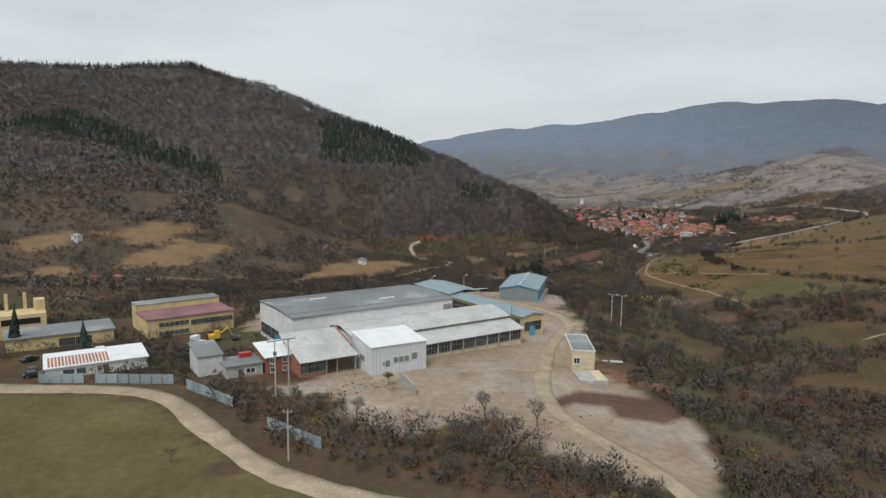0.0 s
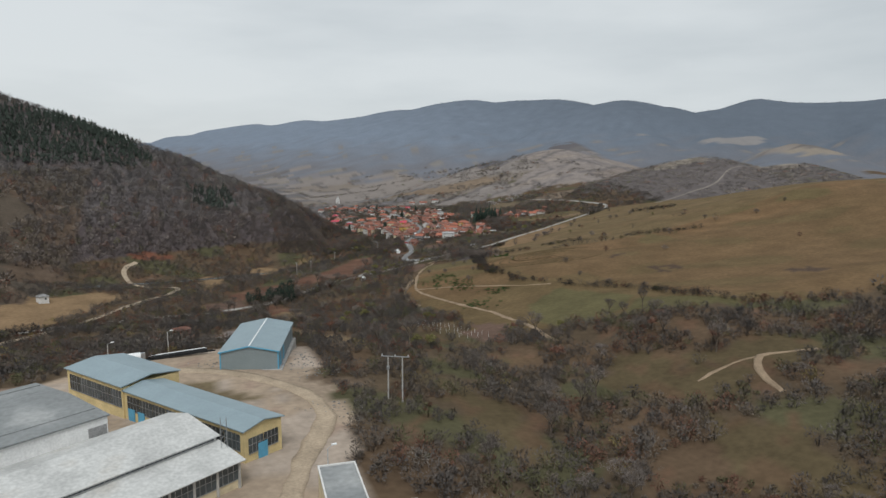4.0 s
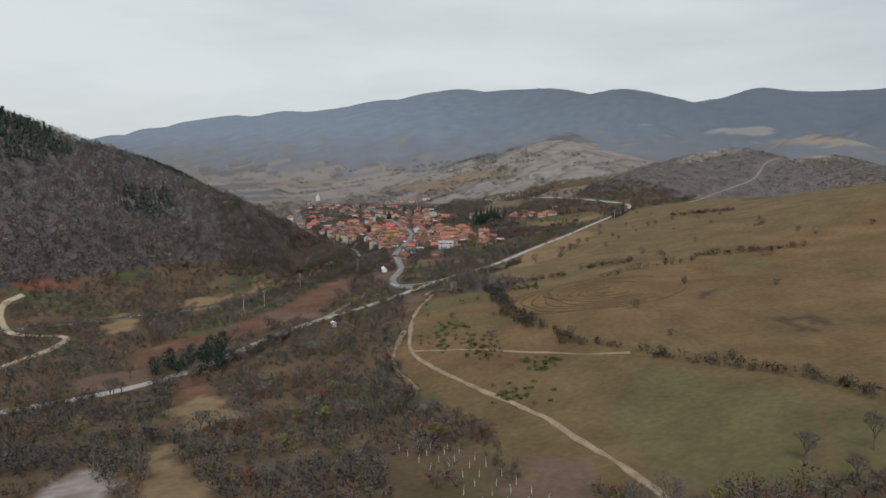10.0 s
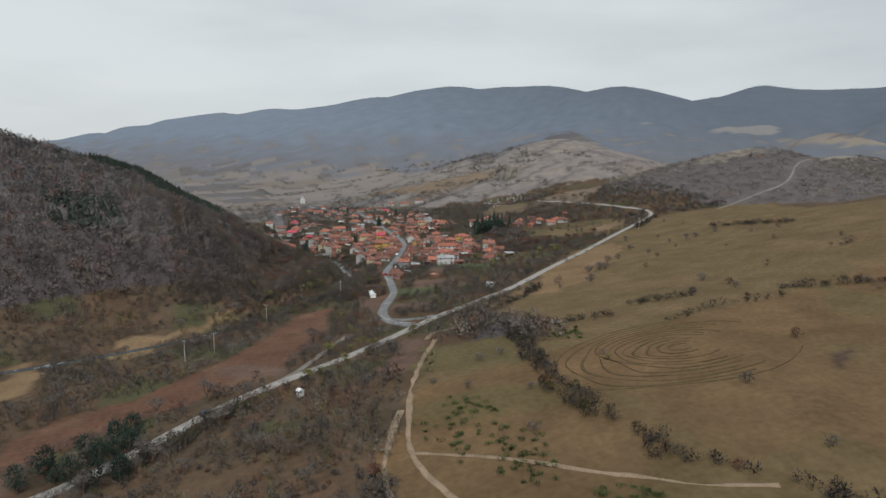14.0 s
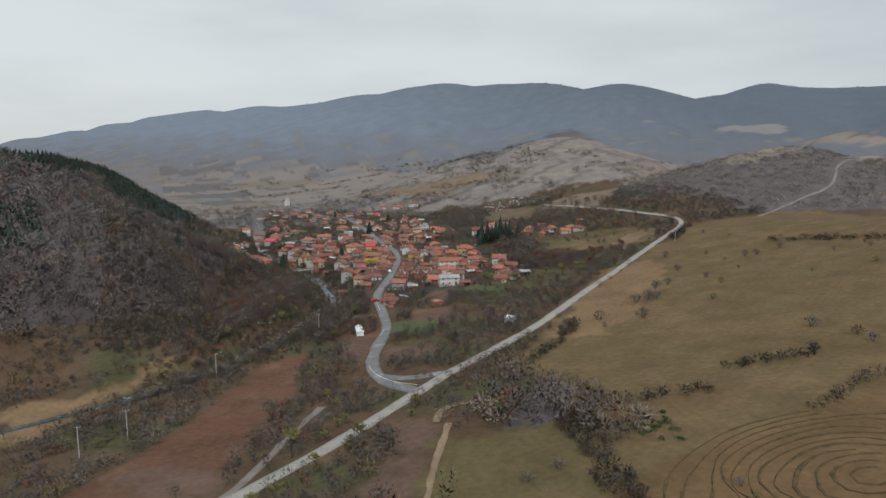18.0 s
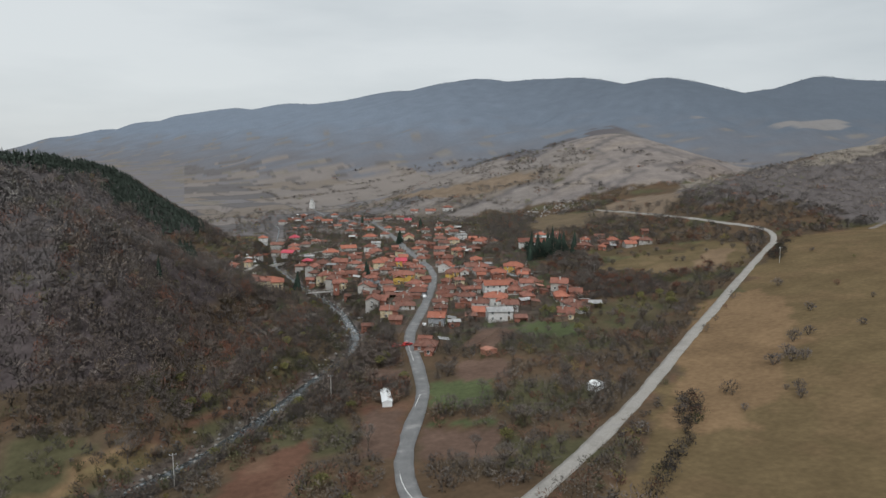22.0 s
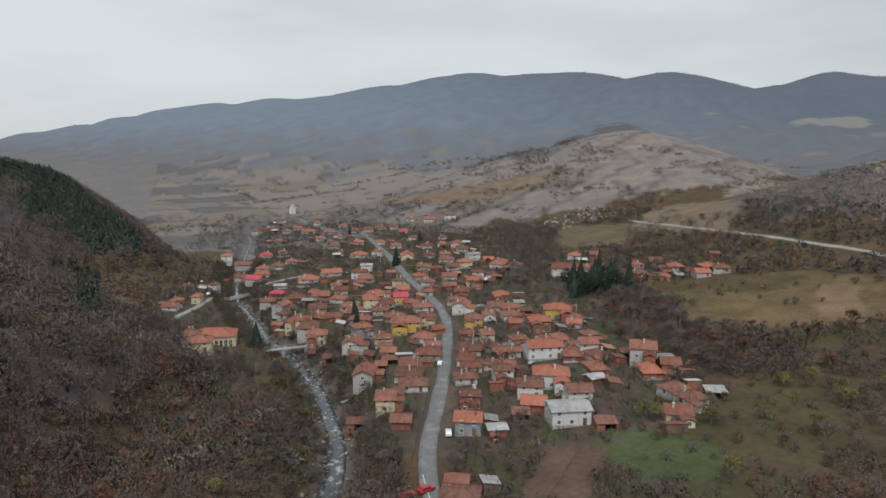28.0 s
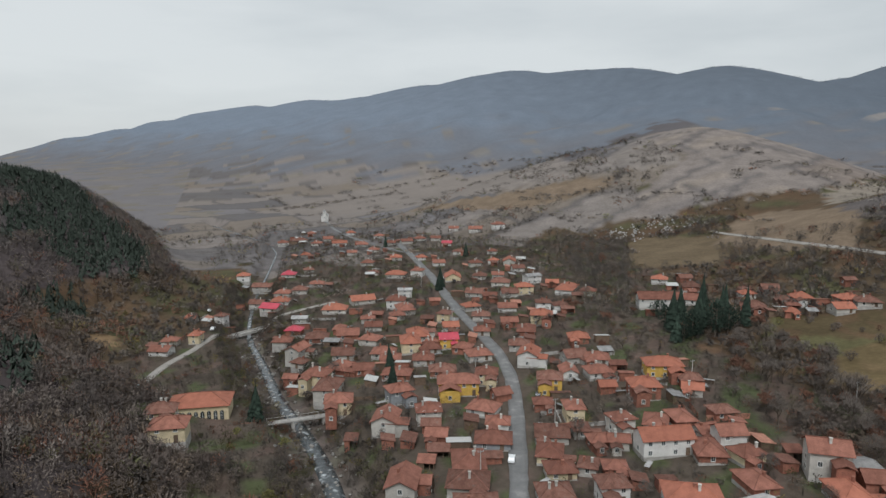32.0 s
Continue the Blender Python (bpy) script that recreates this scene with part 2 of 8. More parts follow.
LAND = material("land_cover", (0.1, 0.08, 0.05), rough=0.95, vary=0.17, scale=0.07, fine=8, bump=0.25, spec=0.05, attr="cover", rough_noise=0.54)
# the far ground is almost even in tone, as haze would leave it
LAND_FAR = material("far_land_cover", (0.1, 0.08, 0.05), rough=0.95, vary=0.05, scale=0.02, fine=6, bump=0, spec=0.02, attr="cover")
WOODS = material("bare_twigs", (0.1, 0.08, 0.06), rough=0.95, vary=0.12, scale=0.05, fine=10, bump=0, spec=0.03, attr="tint", island=0.05, soft=0.93)
BARK = material("grey_bark", (0.13, 0.105, 0.085), rough=0.95, vary=0.3, scale=3, bump=0.3, spec=0.1)
TWIG = material("twigs_grey_brown", (0.125, 0.106, 0.094), rough=0.95, vary=0.2, scale=0.6, bump=0, spec=0.05, island=0.2, obrand=0.25, soft=0.6)
RUST = material("rusty_leaves", (0.128, 0.068, 0.048), rough=0.9, vary=0.25, scale=0.6, bump=0, spec=0.1, island=0.25, obrand=0.25, soft=0.55)
WILLOW = material("yellow_green_leaves", (0.135, 0.125, 0.05), rough=0.9, vary=0.25, scale=0.6, bump=0, spec=0.1, island=0.25, obrand=0.25, soft=0.55)
NEEDLE = material("dark_needles", (0.028, 0.042, 0.032), rough=0.9, vary=0.3, scale=0.8, bump=0, spec=0.1, island=0.25, obrand=0.25, soft=0.5)
ASPHALT = material("grey_asphalt", (0.17, 0.17, 0.17), rough=0.9, vary=0.18, scale=0.25, fine=14, bump=0.1, second=(0.215, 0.21, 0.205), fleck=0.55, coords="Object")
CONCRETE_ROAD = material("pale_worn_road", (0.30, 0.28, 0.255), rough=0.92, vary=0.16, scale=0.18, fine=12, bump=0.15, second=(0.25, 0.235, 0.22), fleck=0.56)
GREY_TRACK = material("grey_gravel_lane", (0.20, 0.175, 0.155), rough=0.97, vary=0.22, scale=0.2, fine=10, bump=0.4, spec=0.05)
DIRT_ROAD = material("tan_dirt_track", (0.255, 0.19, 0.13), rough=0.97, vary=0.22, scale=0.2, fine=10, bump=0.4, spec=0.05)
SAND_ROAD = material("pale_sandy_track", (0.35, 0.28, 0.205), rough=0.97, vary=0.2, scale=0.2, fine=10, bump=0.4, spec=0.05)
VERGE = material("grass_between_ruts", (0.17, 0.13, 0.075), rough=0.97, vary=0.35, scale=0.5, bump=0.4, spec=0.05)
WATER = material("river_water", (0.05, 0.058, 0.062), rough=0.12, vary=0.35, scale=0.42, fine=6, bump=0.6, spec=0.5, second=(0.30, 0.32, 0.33), fleck=0.565)
ROCK = material("pale_river_rock", (0.25, 0.238, 0.222), rough=0.9, vary=0.3, scale=0.8, bump=0.4, obrand=0.2, island=0.25)
PAINT_WHITE = material("white_line_paint", (0.7, 0.7, 0.68), rough=0.7, vary=0.2, scale=1.0, bump=0)
TILE = material("red_roof_tiles", (0.225, 0.100, 0.074), rough=0.85, vary=0.24, scale=0.55, fine=9, bump=0.5, obrand=0.28, second=(0.22, 0.10, 0.08), fleck=0.60, spec=0.15)
TILE_NEW = material("new_orange_roof_tiles", (0.33, 0.127, 0.085), rough=0.8, vary=0.16, scale=0.6, fine=9, bump=0.4, obrand=0.14, spec=0.2)
TILE_OLD = material("old_brown_roof_tiles", (0.175, 0.088, 0.068), rough=0.9, vary=0.3, scale=0.7, fine=8, bump=0.5, obrand=0.25, second=(0.13, 0.09, 0.075), fleck=0.58, spec=0.1)
ROOF_PINK = material("raspberry_sheet_roof", (0.43, 0.065, 0.09), rough=0.55, vary=0.15, scale=0.5, bump=0.1, obrand=0.12)
ROOF_GREY = material("grey_sheet_roof", (0.30, 0.295, 0.29), rough=0.7, vary=0.25, scale=0.5, bump=0.15, obrand=0.3)
PLASTER = material("pale_plaster", (0.45, 0.43, 0.395), rough=0.92, vary=0.16, scale=0.7, fine=7, bump=0.1, obrand=0.22, second=(0.36, 0.33, 0.29), fleck=0.62)
PLASTER_CREAM = material("cream_plaster", (0.58, 0.49, 0.33), rough=0.92, vary=0.14, scale=0.7, bump=0.1, obrand=0.12)
PLASTER_YELLOW = material("yellow_plaster", (0.62, 0.40, 0.10), rough=0.92, vary=0.14, scale=0.7, bump=0.1, obrand=0.1)
PLASTER_WHITE = material("white_plaster", (0.60, 0.59, 0.57), rough=0.92, vary=0.1, scale=0.7, bump=0.1, obrand=0.08)
PLASTER_GREY = material("grey_blue_plaster", (0.27, 0.285, 0.30), rough=0.92, vary=0.14, scale=0.7, bump=0.1)
BRICK = material("red_brick_wall", (0.28, 0.12, 0.085), rough=0.92, vary=0.25, scale=1.2, fine=10, bump=0.3, obrand=0.2)
TIMBER = material("weathered_timber", (0.15, 0.105, 0.075), rough=0.92, vary=0.3, scale=1.0, streak=(1, 1, 6), bump=0.2, obrand=0.25)
GLASS = material("dark_window_glass", (0.05, 0.06, 0.065), rough=0.12, vary=0.3, scale=0.4, bump=0, spec=0.5, obrand=0.5)
FRAME_WHITE = material("white_window_frame", (0.66, 0.66, 0.64), rough=0.7, vary=0.1, bump=0)
SHEET_WHITE = material("white_painted_sheet", (0.74, 0.75, 0.75), rough=0.6, vary=0.07, scale=0.3, bump=0.1)
PANEL_WHITE = material("white_wall_panel", (0.60, 0.62, 0.63), rough=0.6, vary=0.05, scale=0.3, bump=0.05)
WALL_WHITE = material("streaked_white_wall", (0.68, 0.675, 0.66), rough=0.9, vary=0.12, scale=0.35, fine=8, bump=0.1, second=(0.50, 0.485, 0.46), fleck=0.64)
ROOF_FELT = material("grey_felt_roof", (0.205, 0.215, 0.215), rough=0.85, vary=0.16, scale=0.08, fine=14, bump=0.1, second=(0.28, 0.285, 0.28), fleck=0.60)
ROOF_ASBESTOS = material("pale_corrugated_cement_roof", (0.47, 0.47, 0.455), rough=0.9, vary=0.18, scale=0.15, fine=12, bump=0.2, second=(0.36, 0.345, 0.32), fleck=0.58)
ROOF_BLUE = material("pale_blue_metal_roof", (0.255, 0.325, 0.355), rough=0.5, metal=0.2, vary=0.06, scale=0.2, bump=0.03)
WALL_STEEL = material("blue_grey_steel_wall", (0.225, 0.265, 0.275), rough=0.55, metal=0.15, vary=0.06, scale=0.2, bump=0.05)
TRIM_BLUE = material("blue_trim_paint", (0.10, 0.32, 0.47), rough=0.6, vary=0.12, scale=0.6, bump=0)
WALL_OCHRE = material("ochre_plaster", (0.58, 0.46, 0.24), rough=0.92, vary=0.15, scale=0.4, bump=0.1)
ROOF_PURPLE = material("faded_maroon_roof", (0.235, 0.125, 0.135), rough=0.85, vary=0.2, scale=0.15, bump=0.1)
RUST_SHEET = material("rusted_sheet", (0.36, 0.17, 0.12), rough=0.85, vary=0.3, scale=0.8, bump=0.2)
FENCE_BLUE = material("blue_grey_fence_sheet", (0.29, 0.335, 0.345), rough=0.7, vary=0.18, scale=0.5, bump=0.1, obrand=0.15)
CONCRETE = material("weathered_concrete", (0.38, 0.365, 0.345), rough=0.92, vary=0.2, scale=0.6, bump=0.2, obrand=0.12)
STEEL = material("galvanised_steel", (0.36, 0.37, 0.38), rough=0.45, metal=0.7, vary=0.12, bump=0)
CAR_DARK = material("dark_car_paint", (0.035, 0.04, 0.05), rough=0.25, vary=0.05, bump=0, spec=0.5)
CAR_WHITE = material("white_car_paint", (0.68, 0.69, 0.70), rough=0.3, vary=0.05, bump=0, spec=0.5)
CAR_RED = material("red_car_paint", (0.42, 0.03, 0.03), rough=0.3, vary=0.05, bump=0, spec=0.5)
RUBBER = material("black_rubber", (0.02, 0.02, 0.02), rough=0.9, vary=0.1, bump=0)
MACHINE_YELLOW = material("yellow_machine_paint", (0.65, 0.40, 0.05), rough=0.5, vary=0.15, bump=0)
STONE_PALE = material("pale_gravestone", (0.28, 0.275, 0.27), rough=0.85, vary=0.2, bump=0.1, obrand=0.3)
STRAW = material("mown_grass_rows", (0.088, 0.066, 0.036), rough=0.97, vary=0.3, scale=0.6, bump=0.4, spec=0.05)


# ---------------------------------------------------------------- small builders
def soup(name, verts, tris, mat, tint=None):
    """A mesh object from numpy arrays of corners and triangles (or quads)."""
    me = bpy.data.meshes.new(name)
    verts, tris = np.asarray(verts, np.float32), np.asarray(tris, np.int32)
    k = tris.shape[1]
    me.vertices.add(len(verts))
    me.vertices.foreach_set("co", verts.ravel())
    me.loops.add(tris.size)
    me.loops.foreach_set("vertex_index", tris.ravel())
    me.polygons.add(len(tris))
    me.polygons.foreach_set("loop_start", np.arange(len(tris), dtype=np.int32) * k)
    me.polygons.foreach_set("loop_total", np.full(len(tris), k, np.int32))
    if tint is not None:
        at = me.attributes.new("tint" if mat is WOODS else "cover", "FLOAT_COLOR", "POINT")
        at.data.foreach_set("color", np.concatenate([tint, np.ones((len(tint), 1))], 1).astype(np.float32).ravel())
    me.update(calc_edges=True)
    me.materials.append(mat)
    return me


def bm_mesh(name, bm, *mats):
    me = bpy.data.meshes.new(name)
    bmesh.ops.recalc_face_normals(bm, faces=bm.faces)
    bm.to_mesh(me)
    bm.free()
    for m in mats:
        me.materials.append(m)
    return me


def part(name, bm, mat, parent, label="", m=None):
    """One mesh under a thing or a part. bm: a bmesh, or a mesh that is shared."""
    me = bm if isinstance(bm, bpy.types.Mesh) else bm_mesh(name, bm, *(mat if isinstance(mat, tuple) else (mat,)))
    ob = new(name, me)
    ob.parent = parent
    if m is not None:
        ob.matrix_basis = m
    if label:
        tagged(ob, label)
    return ob


def thing(name, m, label, category, group="", kind=""):
    ob = new(name)
    ob.empty_display_size = 0.5
    ob.matrix_basis = m
    return tagged(ob, label, category, group, kind)


def block(bm, x0, y0, z0, x1, y1, z1, mat=0):
    """A box between two corners."""
    vs = [bm.verts.new(p) for p in ((x0, y0, z0), (x1, y0, z0), (x1, y1, z0), (x0, y1, z0), (x0, y0, z1), (x1, y0, z1), (x1, y1, z1), (x0, y1, z1))]
    for f in ((3, 2, 1, 0), (0, 1, 5, 4), (1, 2, 6, 5), (2, 3, 7, 6), (3, 0, 4, 7), (4, 5, 6, 7)):
        bm.faces.new([vs[i] for i in f]).material_index = mat
    return bm


def prism(bm, outline, a, b, axis="x", mat=0):
    """An outline drawn out from a to b along an axis. The outline is in the other two directions."""
    def at(p, s):
        return (s, p[0], p[1]) if axis == "x" else (p[0], s, p[1]) if axis == "y" else (p[0], p[1], s)
    lo, hi = [bm.verts.new(at(p, a)) for p in outline], [bm.verts.new(at(p, b)) for p in outline]
    n = len(outline)
    for f in [lo[::-1], hi] + [[lo[i], lo[(i + 1) % n], hi[(i + 1) % n], hi[i]] for i in range(n)]:
        bm.faces.new(f).material_index = mat
    return bm


def tube(bm, a, b, r0, r1, sides=5, mat=0):
    """A tapered round bar from a to b."""
    a, b = Vector(a), Vector(b)
    q = (b - a).to_track_quat("Z", "Y")
    ring = [[bm.verts.new(p + q @ Vector((r * math.cos(6.2832 * i / sides), r * math.sin(6.2832 * i / sides), 0))) for i in range(sides)] for p, r in ((a, r0), (b, r1))]
    for i in range(sides):
        bm.faces.new((ring[0][i], ring[0][(i + 1) % sides], ring[1][(i + 1) % sides], ring[1][i])).material_index = mat
    bm.faces.new(ring[1]).material_index = mat
    bm.faces.new(ring[0][::-1]).material_index = mat
    return bm


def B():
    return bmesh.new()


def inside(x, y, poly):
    """Which of the places lie inside a polygon."""
    x, y = np.asarray(x, float), np.asarray(y, float)
    r = np.zeros(x.shape, bool)
    for (ax, ay), (bx, by) in zip(poly, poly[1:] + poly[:1]):
        if ay != by:
            r ^= ((ay > y) != (by > y)) & (x < (bx - ax) * (y - ay) / (by - ay) + ax)
    return r


def smooth_line(pts, step=3.0):
    """A line through the points, rounded at the corners and evenly divided."""
    p = np.array(pts, float)
    for _ in range(3):
        mid = np.stack([0.75 * p[:-1] + 0.25 * p[1:], 0.25 * p[:-1] + 0.75 * p[1:]], 1).reshape(-1, 2)
        p = np.vstack([p[:1], mid, p[-1:]])
    p = p[np.concatenate([[True], np.linalg.norm(np.diff(p, axis=0), axis=1) > 1e-3])]
    s = np.concatenate([[0], np.cumsum(np.linalg.norm(np.diff(p, axis=0), axis=1))])
    t = np.linspace(0, s[-1], max(3, int(s[-1] / step)))
    return np.stack([np.interp(t, s, p[:, 0]), np.interp(t, s, p[:, 1])], 1)

# ---------------------------------------------------------------- where what grows
MEADOW = [(191, 488), (150, 470), (132, 434), (124, 420), (118, 378), (125, 353), (120, 327), (122, 306), (132, 299), (137, 291), (148, 284), (165, 274), (190, 262), (330, 230), (620, 140), (900, 300), (760, 560), (560, 740), (478, 752), (400, 697), (312, 632), (265, 598), (232, 566), (205, 540), (214, 505)]
YARD = [(-43, 142), (-29, 151), (-40, 200), (-60, 195), (-62, 240), (0, 272), (20, 292), (40, 300), (47, 285), (49, 262), (47, 244), (48, 222), (42, 190), (40, 168), (45, 157), (52, 149), (55, 133), (53, 120), (46, 100), (32, 105), (18, 116), (11, 128), (-4, 119), (-18, 124), (-22, 139)]
FIELD = [(-400, 138), (-95, 138), (-77, 138), (-64, 134), (-54, 128), (-47, 120), (-41, 110), (-27, 100), (-20, 95), (0, 60), (-40, -60), (-400, -40)]
RED_FIELDS = [[(35, 487), (50, 503), (70, 506), (82, 520), (103, 542), (138, 602), (158, 615), (142, 566), (121, 522), (101, 503), (83, 491), (70, 486), (54, 478), (39, 464)], [(113, 629), (130, 645), (147, 665), (171, 695), (174, 688), (148, 662), (130, 642), (119, 630)], [(176, 634), (190, 630), (177, 592), (168, 597)], [(51, 452), (60, 440), (68, 405), (58, 380), (50, 398)]]
TERRACES = [[(-207, 415), (-174, 450), (-140, 451), (-163, 419), (-191, 402)], [(-254, 377), (-230, 399), (-215, 390), (-248, 368)], [(-96, 393), (-74, 470), (-19, 514), (-32, 454), (-79, 349)], [(-230, 440), (-200, 470), (-170, 468), (-195, 436)], [(-190, 375), (-160, 395), (-120, 392), (-150, 365)], [(-95, 392), (-65, 486), (-36, 517), (-14, 502), (-55, 417), (-79, 353)], [(124, 923), (138, 931), (132, 947), (123, 935)], [(58, 594), (72, 604), (88, 612), (113, 628), (116, 627), (101, 613), (80, 598), (71, 567), (64, 559)], [(19, 543), (22, 580), (37, 555), (36, 531), (23, 529)], [(-270, 420), (-240, 440), (-235, 420), (-262, 405)]]
GREENS = [[(203, 644), (222, 637), (218, 622), (208, 614), (195, 624)], [(190, 612), (209, 602), (207, 598), (189, 610)], [(275, 694), (283, 675), (271, 659), (259, 665), (253, 687)], [(160, 800), (186, 796), (197, 812), (196, 832), (164, 833), (158, 818)]]
OLIVE = [[(128, 246), (156, 211), (144, 200), (124, 210), (121, 225)], [(127, 199), (135, 184), (133, 169), (128, 155), (119, 160), (114, 176)], [(70, 239), (82, 244), (92, 212), (82, 190), (75, 196)], [(131, 255), (157, 225), (151, 220), (127, 245)], [(74, 251), (86, 249), (85, 240), (71, 241)], [(105, 269), (120, 267), (118, 260), (102, 256)], [(96, 344), (116, 325), (112, 285), (96, 278), (90, 300)], [(455, 800), (400, 852), (385, 820), (430, 780)], [(71, 242), (83, 246), (86, 221), (89, 204), (83, 190), (75, 191), (75, 211)], [(128, 203), (134, 189), (134, 176), (127, 177), (124, 190)], [(131, 169), (131, 157), (124, 155), (123, 161)], [(150, 225), (175, 232), (185, 215), (160, 205)]]
TANS = [[(45, 369), (51, 369), (60, 323), (58, 316), (48, 328)], [(47, 402), (60, 425), (71, 387), (56, 384)], [(60, 320), (70, 318), (66, 296), (58, 300)]]
SPOIL = [[(17, 323), (25, 344), (33, 361), (42, 332), (40, 320), (25, 317)]]
BROWNS = [[(113, 315), (123, 314), (124, 286), (111, 290)], [(216, 817), (231, 812), (231, 790), (222, 776), (216, 800)], [(167, 901), (176, 909), (183, 895), (170, 882)], [(94, 526), (105, 527), (117, 511), (115, 502), (98, 512)], [(160, 521), (167, 518), (167, 507), (162, 497), (155, 503)], [(140, 484), (152, 499), (160, 493), (149, 475)], [(19, 455), (26, 463), (42, 463), (44, 449), (35, 439), (22, 440)], [(188, 607), (206, 593), (197, 577), (180, 589)], [(176, 628), (187, 625), (175, 592), (166, 596)], [(185, 667), (200, 661), (195, 650), (181, 650)], [(212, 640), (226, 632), (236, 650), (220, 660)], [(252, 700), (262, 690), (240, 668), (226, 676)], [(120, 325), (129, 323), (132, 307), (121, 304)]]
FALLOW = [(418, 996), (481, 1064), (508, 997), (453, 932), (416, 959)]
STRIP = [(50, 586), (79, 609), (110, 622), (138, 654), (165, 690), (156, 670), (110, 617), (79, 596), (58, 563)]
DRY_BANK = [(338, 671), (372, 668), (360, 640), (337, 614), (294, 580), (255, 556), (240, 566)]
DARK_TUFTS = [[(236, 360), (250, 355), (243, 339), (232, 349)], [(249, 405), (250, 400), (242, 389), (235, 392)], [(262, 300), (272, 296), (268, 286), (258, 290)]]
OLD_FIELDS = [[(179, 354), (188, 307), (157, 279), (143, 270), (141, 302), (153, 335)], [(185, 301), (205, 258), (182, 242), (160, 259), (154, 273)]]
PASTURE = [(277, 704), (310, 712), (346, 693), (340, 680), (295, 652), (262, 676), (258, 690)]
GLADE = [(167, 503), (196, 486), (186, 465), (180, 452), (150, 470)]
SLOPE = [(380, 824), (394, 846), (455, 806), (470, 765), (410, 716), (375, 740), (362, 766), (358, 780), (384, 800)]
PALE = [(514, 1118), (519, 1141), (545, 1157), (601, 1188), (635, 1204), (643, 1250), (650, 1330), (720, 1420), (812, 1490), (940, 1470), (1060, 1420), (1000, 1300), (880, 1170), (799, 1121), (719, 1084), (665, 1067), (632, 1078), (598, 1096), (571, 1104), (541, 1100)]
VILLAGE = [(215, 705), (150, 800), (135, 900), (165, 960), (180, 1040), (240, 1270), (340, 1300), (440, 1090), (420, 960), (395, 870), (350, 830), (350, 735), (300, 700), (262, 690)]
TAN_FAR = [[(387, 1416), (471, 1305), (540, 1247), (568, 1219), (534, 1197), (486, 1212), (440, 1265)], [(528, 1030), (589, 1044), (577, 954), (527, 909), (506, 936)], [(485, 982), (549, 1024), (591, 1027), (536, 923), (495, 885), (478, 916)]]
PALE_FAR = [[(446, 1853), (578, 1864), (700, 1859), (785, 1844), (802, 1799), (674, 1794), (538, 1813)], [(224, 1553), (347, 1719), (445, 1797), (596, 1779), (664, 1770), (640, 1500), (559, 1265), (527, 1265), (465, 1327), (378, 1511), (296, 1503)], [(625, 1285), (656, 1245), (625, 1201), (580, 1214)], [(147, 2271), (362, 2108), (495, 2011), (441, 1990), (288, 2106)]]
SPUR_WOODS = [(781, 1836), (969, 1952), (1111, 1932), (1163, 1893), (1000, 1650), (830, 1500), (720, 1430), (650, 1340), (620, 1330), (567, 1330)]
DARK_HILL = [(549, 834), (529, 869), (539, 917), (590, 985), (640, 930), (668, 868), (712, 850), (828, 874), (892, 900), (1000, 945), (1060, 1000), (1150, 900), (900, 700), (640, 700), (548, 745)]
CLEARINGS = [[(1242, 1726), (1287, 1724), (1223, 1677)], [(1363, 1618), (1481, 1634), (1629, 1638), (1572, 1581), (1426, 1560)], [(1124, 1890), (1120, 1850), (1094, 1826)]]
FAR_LINES = [[(619, 1275), (649, 1241)], [(605, 1253), (639, 1221)], [(591, 1231), (617, 1211)], [(669, 1218), (699, 1184)], [(571, 1144), (590, 1095), (638, 1070)], [(683, 1103), (764, 1120)], [(491, 1221), (538, 1204), (577, 1221)], [(557, 1800), (671, 1787), (782, 1760)], [(433, 1746), (571, 1772), (656, 1751)], [(439, 1261), (476, 1165), (547, 1071)], [(256, 1563), (377, 1671), (463, 1703)], [(516, 1321), (574, 1310), (632, 1310)], [(630, 1130), (700, 1150)], [(480, 1250), (545, 1190)]]
QUARRY = [(388, 712), (422, 739), (456, 767), (442, 774), (410, 753), (392, 730)]
PINES_FAR = [[(-147, 805), (-80, 832), (-44, 818), (-26, 797), (-13, 770), (-48, 727), (-90, 716), (-126, 695)], [(15, 728), (46, 751), (59, 717), (29, 701)], [(-393, 685), (-374, 707), (-330, 717), (-260, 679), (-213, 650), (-199, 622), (-236, 630), (-299, 649), (-360, 600), (-400, 590)], [(61, 1062), (73, 1148), (85, 1085), (74, 1014)], [(94, 1102), (122, 1101), (130, 1040), (128, 1024), (110, 1028)], [(91, 985), (107, 1008), (118, 960), (108, 940)], [(113, 850), (125, 842), (133, 812), (128, 800)]]
BALD = [(-200, 846), (-186, 836), (-160, 818), (-150, 824), (-170, 842), (-190, 855)]
BRACKEN = [(-27, 605), (-15, 613), (6, 612), (2, 605), (-23, 597)]


def in_pines(x, y):
    """The pine plantations of the mountain, and the pines that hold its far crest."""
    return in_any(x, y, PINES_FAR) | ((along(x, y, PINE_CREST[1:])[0] < 27 + 5 * waves(x, y, 34, 40)) & (x < 135))



